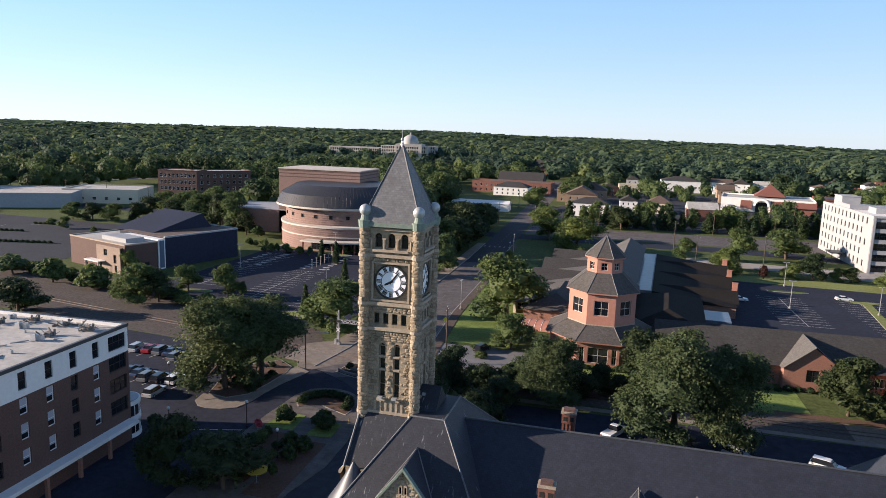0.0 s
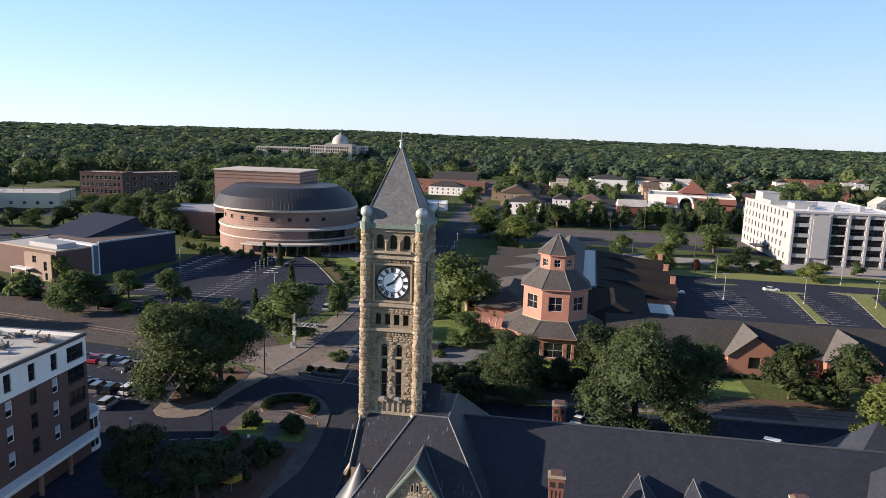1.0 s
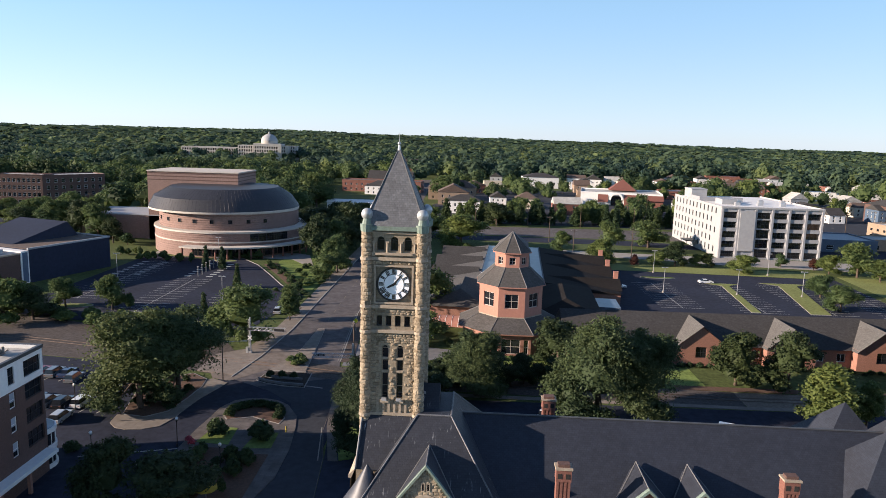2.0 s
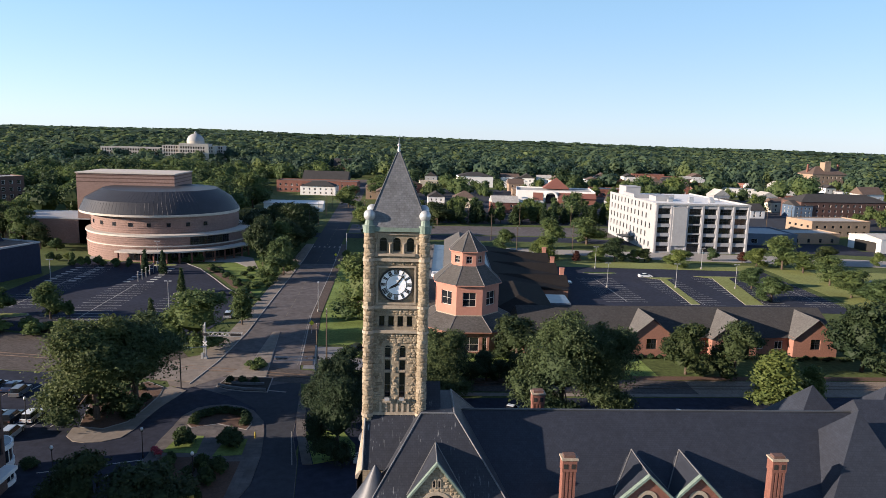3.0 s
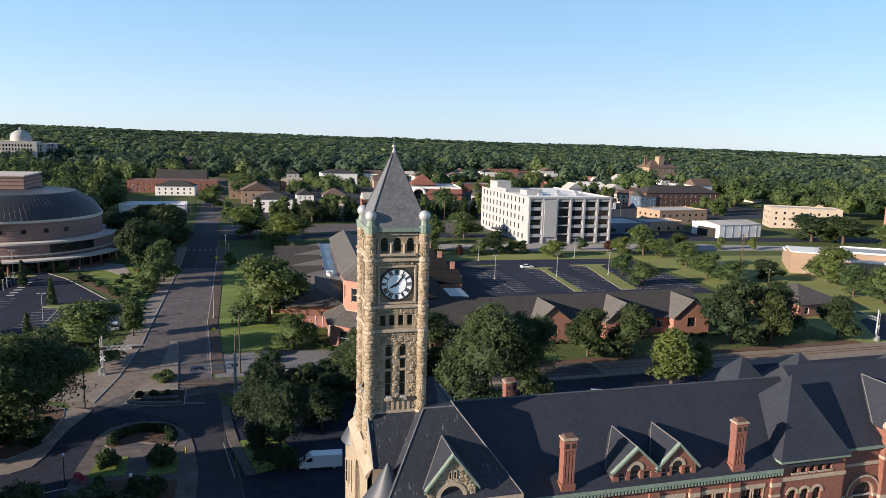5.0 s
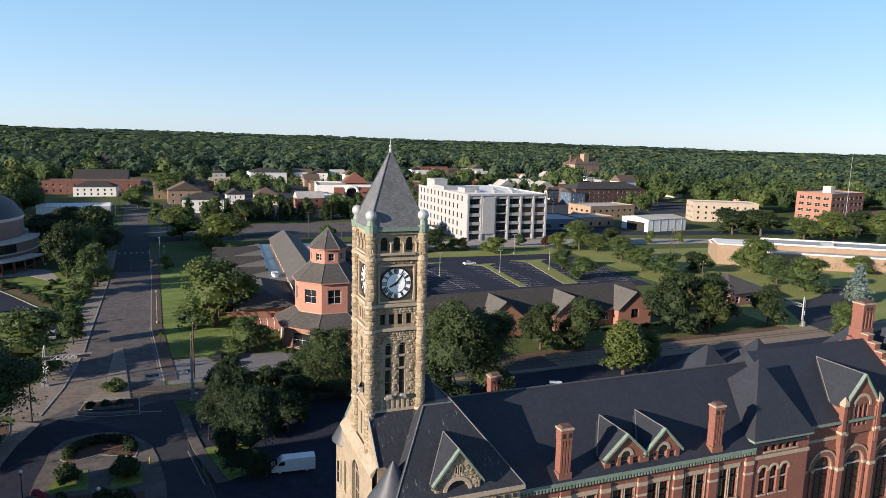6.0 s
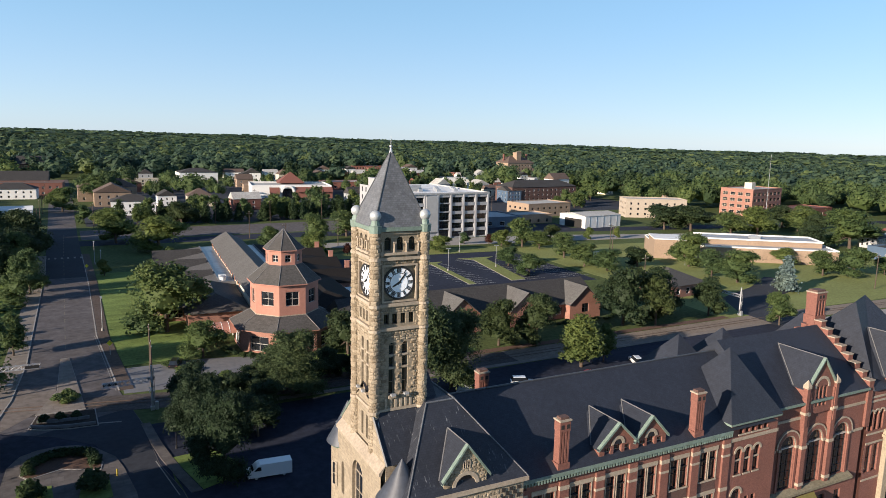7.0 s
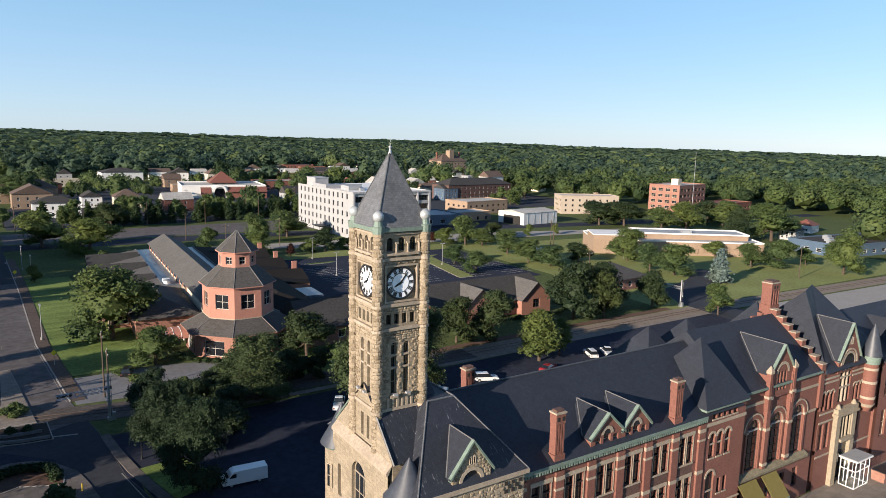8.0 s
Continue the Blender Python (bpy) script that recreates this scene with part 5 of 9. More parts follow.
def leaf_mesh(name, quads, blobs, mat, core=0.82, rng=None):
    verts = [quads]
    n = len(quads)
    faces = np.arange(n).reshape(-1, 4).tolist()
    iv, jf = ico()
    for x, y, z, rx, ry, rz in blobs:
        wob = 1 + (rng.uniform(-0.12, 0.12, (len(iv), 1)) if rng is not None else 0)
        verts.append(iv * np.array((rx, ry, rz)) * core * wob + np.array((x, y, z)))
        faces += (jf + n).tolist()
        n += len(iv)
    me = bpy.data.meshes.new(name)
    me.from_pydata(np.concatenate(verts).tolist(), [], faces)
    me.materials.append(mat)
    return me


def make_tree(kind, mat, seed, label, count=4200, size=0.36, group="broadleaf trees"):
    """A tree of height 10 and crown radius about 4.5, to be scaled."""
    rng = np.random.default_rng(seed)
    tree = thing("shrub" if kind == "bush" else "tree", label, "shrub" if kind == "bush" else "tree", group=group)
    blobs = []
    b = Build()
    if kind == "round":
        b.rod((0, 0, -0.3), (0.1, 0.05, 3.2), 0.28, 9, 0.2)
        blobs.append((0, 0, 5.2, 3.1, 3.1, 3.6))
        for k in range(30):
            a = 2.4 * k + rng.uniform(-0.3, 0.3)
            zz = 1.15 + 7.55 * ((k * 0.618) % 1.0) + rng.uniform(-0.3, 0.3)
            rr = 3.5 * math.sqrt(max(0.12, 1 - ((zz - 4.4) / 5.0) ** 2)) * rng.uniform(0.72, 1.06)
            r = rng.uniform(0.9, 1.6)
            blobs.append((rr * math.cos(a), rr * math.sin(a), zz, r * 1.1, r * 1.1, r * 0.75))
        for k in range(6):
            a = 2 * math.pi * k / 5
            r = rng.uniform(0.8, 1.4)
            blobs.append((1.2 * math.cos(a), 1.2 * math.sin(a), rng.uniform(7.8, 9.0), r, r, r * 0.75))
    elif kind == "tall":
        b.rod((0, 0, -0.3), (0.05, 0, 3.0), 0.25, 9, 0.18)
        for k in range(16):
            z = 2.6 + 6.6 * k / 15
            w = 2.3 * math.sin(min(1.0, (10.4 - z) / 5.5) * math.pi / 2)
            a = k * 2.4
            blobs.append((w * 0.6 * math.cos(a), w * 0.6 * math.sin(a), z, 0.7 + w * 0.42, 0.7 + w * 0.42, 1.1))
        blobs.append((0, 0, 5.5, 1.8, 1.8, 3.4))
    elif kind == "conifer":
        b.rod((0, 0, -0.3), (0, 0, 9.4), 0.22, 8, 0.04)
        for k in range(22):
            z = 0.9 + 8.8 * k / 21
            w = 2.3 * (1 - (z - 0.5) / 9.8)
            a = k * 2.4
            blobs.append((w * 0.35 * math.cos(a), w * 0.35 * math.sin(a), z, 0.25 + w * 0.7, 0.25 + w * 0.7, 0.55))
    else:  # bush
        for k in range(7):
            a = 2 * math.pi * k / 7
            r = rng.uniform(1.6, 2.6)
            blobs.append((2.0 * math.cos(a), 2.0 * math.sin(a), rng.uniform(2.5, 5), r, r, r))
        blobs.append((0, 0, 5.5, 2.8, 2.8, 3.5))
        b.rod((0, 0, -0.3), (0, 0, 3), 0.3, 6, 0.2)
    if kind in ("round", "tall"):
        for x, y, z, rx, ry, rz in blobs[1:9]:
            b.rod((0.1, 0.05, 2.6 + rng.uniform(0, 0.8)), (x * 0.8, y * 0.8, z), 0.11, 6, 0.03)
    part("trunk", b, BARK, tree, "brown bark trunk and limbs")
    part("crown", leaf_mesh("crown", crown_arrays(blobs, count, size, rng) if kind == "bush" else spray_arrays(blobs, count, size, rng), blobs, mat, 0.78, rng), None, tree)
    return tree


TREE_KINDS = {
    "oak_big": make_tree("round", LEAF_OAK, 21, "large old green broadleaf tree with drooping crown", 36000, 0.118),
    "oak_big_b": make_tree("round", LEAF_OAK_DARK, 22, "large dark green broadleaf tree with dense crown", 30000, 0.12),
    "oak": make_tree("round", LEAF, 1, "full green broadleaf tree with a wide round crown", 8500, 0.205),
    "oak_b": make_tree("round", LEAF, 2, "full green broadleaf tree with an uneven crown", 8500, 0.205),
    "oak_dark": make_tree("round", LEAF_OAK_DARK, 3, "dark green broadleaf tree with a dense crown", 8500, 0.2),
    "maple": make_tree("round", LEAF_LIGHT, 4, "light green young broadleaf tree", 10500, 0.18),
    "pear": make_tree("tall", LEAF, 5, "upright green street tree", 7500, 0.2),
    "cypress": make_tree("tall", LEAF_LIGHT, 6, "upright light green feathery tree", 9500, 0.18),
    "pine": make_tree("conifer", LEAF_DARK, 7, "dark green pointed conifer tree", 2600, 0.34, "conifers"),
    "spruce": make_tree("conifer", LEAF_BLUE, 8, "pale blue-green pointed spruce tree", 3000, 0.32, "conifers"),
    "bush": make_tree("bush", LEAF, 9, "rounded full green garden shrub", 750, 0.75, "shrubs"),
    "bush_dark": make_tree("bush", LEAF_DARK, 10, "low dark green garden shrub", 750, 0.75, "shrubs"),
    "yard": make_tree("round", LEAF, 31, "green garden tree between houses", 1500, 0.44),
    "yard_dark": make_tree("round", LEAF_DARK, 32, "dark green garden tree between houses", 1500, 0.44),
    "yard_light": make_tree("round", LEAF_LIGHT, 33, "light green garden tree between houses", 1500, 0.44),
    "plum": make_tree("tall", LEAF_RED, 11, "small purple-leaved ornamental street tree", 1800, 0.4),
}
for ob in TREE_KINDS.values():
    ob.location = (0, 0, 0)
TREE_USED = set()
tree_turn = random.Random(5)


def plant(kind, x, y, h, r, z=0.0):
    """One tree of that height and crown radius."""
    src = TREE_KINDS[kind]
    s = {"pear": 3.0, "cypress": 3.0, "plum": 3.0, "pine": 2.4, "spruce": 2.4}.get(kind, 4.6)
    if kind in ("oak", "oak_b", "oak_dark", "maple"):      # thin outer twigs reach past the full crown
        r, h = r * 1.12, h * 1.04
    m = Matrix.LocRotScale((x, y, z), Euler((0, 0, tree_turn.uniform(0, 6.28))), (r / s, r / s, h / 10.0))
    if kind not in TREE_USED:
        TREE_USED.add(kind)
        src.matrix_basis = m
        return src
    t = src.copy()
    scene.collection.objects.link(t)
    t.matrix_basis = m
    for o in src.children:
        c = o.copy()
        scene.collection.objects.link(c)
        c.parent = t
    return t


def wood(name, spots, label, count, size, seed, mat=LEAF):
    """A wood of many crowns in one mesh: spots of (x, y, z, height, radius)."""
    rng = np.random.default_rng(seed)
    iv, jf = ico()
    if count < 1000:       # a coarse core is enough far off
        g = (1 + math.sqrt(5)) / 2
        iv = unit(np.array([(-1, g, 0), (1, g, 0), (-1, -g, 0), (1, -g, 0), (0, -1, g), (0, 1, g), (0, -1, -g), (0, 1, -g), (g, 0, -1), (g, 0, 1), (-g, 0, -1), (-g, 0, 1)]))
        jf = np.array([(0, 11, 5), (0, 5, 1), (0, 1, 7), (0, 7, 10), (0, 10, 11), (1, 5, 9), (5, 11, 4), (11, 10, 2), (10, 7, 6), (7, 1, 8), (3, 9, 4), (3, 4, 2), (3, 2, 6), (3, 6, 8), (3, 8, 9), (4, 9, 5), (2, 4, 11), (6, 2, 10), (8, 6, 7), (9, 8, 1)])
    forms = []
    for _ in range(4):
        blobs = [(0, 0, 5.6, 3.4, 3.4, 3.4)]
        for k in range(6):
            a = k * 1.05 + rng.uniform(-0.4, 0.4)
            blobs.append((2.3 * math.cos(a), 2.3 * math.sin(a), rng.uniform(4, 7.5), 1.9, 1.9, 1.7))
        blobs += [(rng.uniform(-1.2, 1.2), rng.uniform(-1.2, 1.2), 8.2, 1.7, 1.7, 1.5)]
        q = crown_arrays(blobs, count, size, rng, 0.4)
        forms.append((q, iv * np.array((3.1, 3.1, 3.5)) * (1 + rng.uniform(-0.12, 0.12, (len(iv), 1))) + np.array((0, 0, 5.4))))
    vs, fq, ft, n = [], [], [], 0
    for x, y, z, h, r in spots:
        q, c = forms[rng.integers(4)]
        a = rng.uniform(0, 6.28)
        rot = np.array(((math.cos(a), -math.sin(a), 0), (math.sin(a), math.cos(a), 0), (0, 0, 1)))
        sc = np.array((r / 4.5, r / 4.5, h / 10))
        place = np.array((x, y, z))
        vs.append(q @ rot.T * sc + place)
        fq.append(np.arange(len(q)).reshape(-1, 4) + n)
        n += len(q)
        vs.append(c @ rot.T * sc + place)
        ft.append(jf + n)
        n += len(c)
    me = bpy.data.meshes.new(name)
    me.from_pydata(np.concatenate(vs).tolist(), [], np.concatenate(fq).tolist() + np.concatenate(ft).tolist())
    me.materials.append(mat)
    return tagged(new(name, me), label, "woodland", kind="stuff")


# trees one by one: kind, x, y, height, crown radius
NEAR_A = [("oak_big", -62.2, 101.6, 16.6, 9.4), ("oak_big", -58.4, 107.6, 15.4, 8.4), ("oak_big_b", -24.0, 88.5, 12.8, 4.8), ("oak_big_b", -25.8, 99, 11.8, 4.2),
          ("oak_big", 12.0, 104, 17.0, 8.4), ("oak_big", 19.8, 105, 14.8, 6.6), ("oak_big", -7.5, 113, 11.5, 6.3), ("oak_dark", 9.6, 131, 9.5, 5.5),
          ("oak_dark", 42, 123, 10.2, 4.6), ("oak_dark", 51.2, 121.4, 11.4, 4.8), ("oak_dark", 80, 124.6, 14.5, 6.6), ("oak_dark", 96, 128.4, 12.5, 5.6)]
NEAR_B = [("pear", 49.5, 103.8, 10.5, 4.8), ("cypress", 56, 104.5, 8.0, 2.6), ("oak", -22.0, 163, 16.5, 9.0), ("oak_b", -17.8, 141, 7.5, 4.4), ("oak_dark", 108.5, 122.6, 10.2, 4.4), ("oak_dark", 88.2, 121.6, 12.6, 4.4),
          ("maple", 118, 108.3, 8.3, 3.7), ("spruce", 157.5, 134.4, 11.2, 3.8), ("oak_b", 162.3, 177.8, 12.4, 6.6), ("oak", 152.7, 159.1, 9.8, 5.0), ("oak_b", 154.5, 150.1, 10.7, 6.8),
          ("oak", 194.7, 146.2, 8.8, 5.2), ("oak", 203.6, 140.7, 10.6, 6.4), ("maple", 218.5, 138.1, 6.3, 3.6), ("maple", 201.2, 166.0, 6.4, 4.6), ("maple", 212, 121, 14, 7.0)]
NEAR_C = [("oak", 129, 238, 12.2, 6.4), ("oak_b", 129.3, 210, 9.7, 5.4), ("oak", 124.7, 192.4, 8.5, 5.8), ("oak", 127, 183, 7.6, 5.4), ("oak_dark", 143, 184.5, 7.2, 5.0), ("oak", 98.7, 203.5, 6.9, 4.1), ("maple", 95.5, 186, 7.4, 4.7),
          ("oak_dark", 153.4, 250.2, 7.2, 4.5), ("maple", 133.1, 231.3, 7.3, 5.2), ("oak", 122.1, 243.6, 7.0, 4.2), ("maple", 172.5, 246.6, 5.6, 2.3), ("maple", 187.7, 244.5, 5.2, 1.9), ("plum", 119.8, 250, 4.2, 2.0),
          ("oak_dark", 237, 261.5, 13, 10), ("oak_dark", 247.4, 253.1, 13, 10.5), ("oak", 255.5, 234.6, 11.3, 8.5), ("oak", 267.4, 228, 14.5, 8.6), ("oak_dark", 309.3, 244.3, 12.3, 9.6), ("maple", 269.8, 182, 17.5, 12), ("oak_dark", 275.6, 203.5, 13.1, 6.4), ("oak_dark", 252.6, 188.3, 10.3, 6.1)]
NEAR_D = [("maple", -10.5, 279.6, 13.2, 9.8), ("maple", -23.8, 303.6, 13.8, 8.7), ("maple", -31.3, 235.6, 5.1, 2.0), ("bush", -8, 267.5, 3.4, 2.7), ("oak_dark", 7.9, 350, 11.9, 7.5), ("oak", 70.1, 291.8, 11.6, 7.8), ("oak", 50.4, 277, 13, 5.4), ("maple", 30.3, 275, 8.3, 4.0), ("maple", 44, 258.7, 6.4, 4.0),
          ("oak", 41.8, 249.8, 9.3, 5.3), ("oak_dark", 69, 250, 9, 4.5), ("maple", 63.1, 250.4, 5.1, 4.2), ("maple", 76.9, 250.9, 4.5, 2.7), ("oak_dark", 81.1, 250.6, 4.9, 2.7), ("maple", 90, 240.7, 6.3, 5.2), ("oak", 109.5, 253.6, 5.3, 2.3), ("plum", 52.8, 245.2, 4.4, 1.6),
          ("oak", -42.6, 429, 13.5, 8.0), ("oak", -22.7, 488.9, 17.3, 9.7)]
NEAR_E = [("oak_dark", -59.5, 230, 17, 6.2), ("oak", -56.5, 235.4, 14.8, 6.2), ("oak", -50.6, 216, 12.4, 4.6), ("oak", -52.7, 206, 8, 4.5), ("pear", -51.5, 157, 8.8, 2.6), ("oak_b", -57.5, 140, 12, 7.0), ("oak", -97, 406, 21, 9.5),
          ("oak_dark", -53, 264, 18, 7.4), ("oak_dark", -61, 290, 15.5, 8), ("oak_dark", -58, 310, 13.5, 8), ("oak_dark", -69, 328, 11.5, 8.5), ("oak_dark", -60, 343, 10.5, 7), ("oak", -102, 432, 19, 9.5), ("oak_dark", -74, 300, 12, 8), ("oak_dark", -82, 316, 10, 8), ("oak_dark", -71, 272, 13, 7), ("oak_dark", -85, 296, 9.5, 7), ("oak_dark", -66, 314, 12, 7), ("oak_dark", -54, 248, 14.5, 6.5)]
NEAR_G = [("oak", 304, 231, 12, 8), ("oak", 330, 246, 12, 8), ("oak", 278, 286.9, 9, 8),
          ("oak_dark", -24.5, 112, 8.5, 3.4), ("oak_dark", -19.5, 110, 6.5, 3.6), ("oak_dark", -15.5, 110.5, 6, 3.4), ("oak_dark", -17, 99, 6.5, 3.2), ("oak_dark", -15, 104, 7, 3.4),
          ("oak", -239.5, 268, 8, 4.6), ("oak_dark", -229.5, 269, 8.2, 4.8), ("oak", -219.5, 269.5, 8.4, 5.0), ("oak_dark", -211, 277, 8.5, 5.2), ("oak", -186, 300, 13, 7.6), ("maple", -173, 293, 14, 7.0), ("oak", -162, 284, 12, 5.5),
          ("oak", -205, 308, 12, 7.2), ("oak_dark", -222, 326, 8, 6), ("oak", -240, 340, 7.5, 6), ("oak_dark", -200, 290, 9, 5.5), ("maple", -222, 243, 5, 2.6), ("bush", -235, 250, 3, 2.6), ("pear", -186, 218, 6, 2), ("maple", -138, 176, 7.5, 2.8), ("oak", -141, 180, 8, 2.6)]
NEAR_F = [("oak", -114.5, 147, 10.3, 5.4), ("oak_dark", -110, 150, 8, 4.8), ("bush", -135, 156.5, 7, 5), ("maple", -109.2, 162, 7.3, 3.8), ("oak", -96.8, 161, 8.7, 3.7), ("pear", -92.9, 162, 4.2, 1.2),
          ("pine", -71.5, 154.6, 6.8, 1.3), ("pine", -75, 190, 7, 1.3), ("pine", -88, 215, 7.5, 1.4), ("pine", -94, 217, 7.5, 1.4), ("bush_dark", -46.4, 92.5, 3.0, 1.7), ("bush_dark", -39.6, 91.7, 3.3, 2.1), ("bush_dark", -64.6, 85.8, 1.7, 1.3), ("oak_dark", -52, 71, 9.0, 3.6),
          ("oak_dark", -44.5, 71.5, 7.5, 5.0), ("oak_dark", -132.7, 129.5, 8.2, 6.3), ("bush", -150, 158.7, 7.5, 4.6), ("bush", -169, 164, 6, 5)]
NEAR_H = [("oak_dark", -166, 272, 15, 6.5), ("oak", -156, 267, 14.5, 6), ("oak_dark", -146, 259, 9.5, 4.5), ("oak", -200, 297, 12, 7), ("oak_b", -186, 289, 13, 7.5), ("maple", -185, 302, 15, 7), ("oak_dark", -168, 281, 13, 5.5), ("oak_dark", -156, 272, 9, 4.5), ("oak_dark", -219, 298, 9, 7), ("oak", -207, 294, 8, 6), ("bush", -139, 256, 5, 3)]
for group in (NEAR_A, NEAR_B, NEAR_C, NEAR_D, NEAR_E, NEAR_F, NEAR_G, NEAR_H):
    for row in group:
        plant(*row)

place_rng = random.Random(11)
for i in range(34):      # overgrown shrubs along the railway
    x = -182 + i * 2.8
    plant(place_rng.choice(("bush", "bush", "bush", "bush_dark")), x + place_rng.uniform(-1.2, 1.2), 172.5 - (x + 180) * 0.27 + place_rng.uniform(-2.5, 2.5), place_rng.uniform(2.0, 4.2), place_rng.uniform(1.8, 3.2))
for i in range(24):      # row of conifers beyond the cross street
    x = -18 + i * 5.6
    plant(place_rng.choice(("pine", "pine", "pine", "pear")), x + place_rng.uniform(-1.5, 1.5), 362 + place_rng.uniform(-3, 3), place_rng.uniform(8, 12.5), place_rng.uniform(2.6, 3.8))

for i in range(15):      # dense low trees beside the main street
    y = 228 + i * 8.2
    plant("bush_dark", -55.6 + place_rng.uniform(-1.6, 1.6), y + place_rng.uniform(-2, 2), place_rng.uniform(7.0, 10.5), place_rng.uniform(3.6, 5.0))
for x, y in ((-57.5, 188), (-55.5, 196.5), (-54.0, 209), (-54.2, 172), (-53.0, 164)):
    plant("bush", x, y, place_rng.uniform(2.2, 3.2), place_rng.uniform(1.7, 2.4))

# clearings in the woods: streets, yards and buildings
CLEAR = [(-240, -200, 325, 408), (-455, -395, 370, 432), (-420, -360, 425, 492), (-54, -33, 0, 640), (-30, 140, 355, 440), (-125, -52, 420, 590), (-94, -50, 330, 430), (-100, -60, 640, 790), (35, 150, 430, 545), (130, 330, 240, 440), (-330, -60, 240, 330), (-330, -240, 240, 480),
         (-75, 260, 345, 356), (250, 420, 150, 320), (150, 260, 540, 600), (30, 125, 545, 655), (180, 335, 600, 815), (404, 456, 655, 700), (312, 342, 440, 480), (-440, -175, 770, 1000)]


# houses of the town beyond the cross street: x, y, width, depth
house_rng = random.Random(17)
HOUSES = []
for row in range(7):
    for j in range(12):
        hx, hy = -22 + j * 38 + house_rng.uniform(-9, 9) + row * 7, 415 + row * 42 + house_rng.uniform(-12, 12)
        hw_, hd_ = house_rng.uniform(9, 19), house_rng.uniform(9, 13)
        taken = ((-34, 42, 395, 512), (-125, -40, 480, 590), (48, 142, 445, 535), (142, 262, 540, 625), (236, 322, 400, 442), (84, 262, 250, 400), (20, 60, 540, 580))
        if not any(a - 19 < hx < b + 3 and c - 13 < hy < d + 3 for a, b, c, d in taken) and house_rng.random() < 0.8:
            HOUSES.append((hx, hy, hw_, hd_))

town_rng = random.Random(29)
for row in range(4):         # the far end of the town's main street
    for j in range(6):
        if town_rng.random() < 0.85:
            HOUSES.append((110 + row * 26 + j * 34 + town_rng.uniform(-7, 7), 655 + row * 40 + town_rng.uniform(-8, 8), town_rng.uniform(12, 22), town_rng.uniform(10, 14)))


def is_clear(x, y):
    if any(a < x < b and c < y < d for a, b, c, d in CLEAR):
        return True
    return any(hx - 6 < x < hx + w + 6 and hy - 42 < y < hy + d + 7 for hx, hy, w, d in HOUSES)


def scatter(r0, r1, gap, chance, hmin, hmax, rmul, seed, lo=-74, hi=56):
    rng = random.Random(seed)
    out = []
    r = r0
    while r < r1:
        step = gap / r
        a = radians(lo) + rng.uniform(0, step)
        while a < radians(hi):
            rr, aa = r + rng.uniform(-0.45, 0.45) * gap, a + rng.uniform(-0.45, 0.45) * step
            x, y = -15 - rr * math.sin(aa), rr * math.cos(aa)
            a += step
            if y < 60 or is_clear(x, y) or rng.random() > chance(x, y):
                continue
            h = rng.uniform(hmin, hmax)
            out.append((x, y, hill(x, y), h, h * rmul * rng.uniform(0.85, 1.2)))
        r += gap
    return out


def near_chance(x, y):
    if x < -60:
        return 0.9 if y > 330 or x < -330 else 0.0
    if y < 440 and x < 260:
        return 0.0
    if -60 <= x < 330 and y < 640:
        return 0.22
    if y < 240 and x < 420:
        return 0.0 if x < 290 else 0.3
    return 0.9


def mixed_wood(name, spots, label, count, size, seed, shades3=None):
    """A wood of three shades of green: one mesh a shade."""
    rng = random.Random(seed)
    shades = {"LEAF": [], "LIGHT": [], "DARK": []}
    for s in spots:
        shades[rng.choice(("LEAF", "LEAF", "LIGHT", "DARK", "DARK") if s[0] < 60 else ("LEAF", "LEAF", "LIGHT", "LEAF", "DARK"))].append(s)
    for key, mat, word in shades3 or (("LEAF", LEAF, "green"), ("LIGHT", LEAF_LIGHT, "light green"), ("DARK", LEAF_DARK, "dark green")):
        wood(name, shades[key], word + " " + label, count, size, seed + len(key), mat)


# the three greens with distance haze in their colour
FAR3 = (("LEAF", LEAF_HAZED, "green"), ("LIGHT", LEAF_HAZED_LIGHT, "light green"), ("DARK", LEAF_HAZED_DARK, "dark green"))
mixed_wood("woods_near", scatter(300, 640, 13.5, near_chance, 11, 23, 0.47, 21), "broadleaf woods among the houses", 420, 0.42, 31)
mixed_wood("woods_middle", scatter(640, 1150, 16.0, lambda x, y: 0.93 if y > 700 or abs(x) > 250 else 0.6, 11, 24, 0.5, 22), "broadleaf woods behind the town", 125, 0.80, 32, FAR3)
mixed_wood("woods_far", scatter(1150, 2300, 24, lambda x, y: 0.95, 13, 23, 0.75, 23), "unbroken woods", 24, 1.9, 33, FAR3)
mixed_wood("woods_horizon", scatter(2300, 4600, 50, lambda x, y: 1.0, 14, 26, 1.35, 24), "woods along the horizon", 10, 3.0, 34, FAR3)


# ---- other buildings ----
def face_holes(length, z0, floors, step, bays, w, h, margin):
    out = []
    for f in range(floors):
        for k in range(bays):
            u = margin + (length - 2 * margin) * (k + 0.5) / bays
            out.append((u - w / 2, u + w / 2, z0 + f * step, z0 + f * step + h, False))
    return out


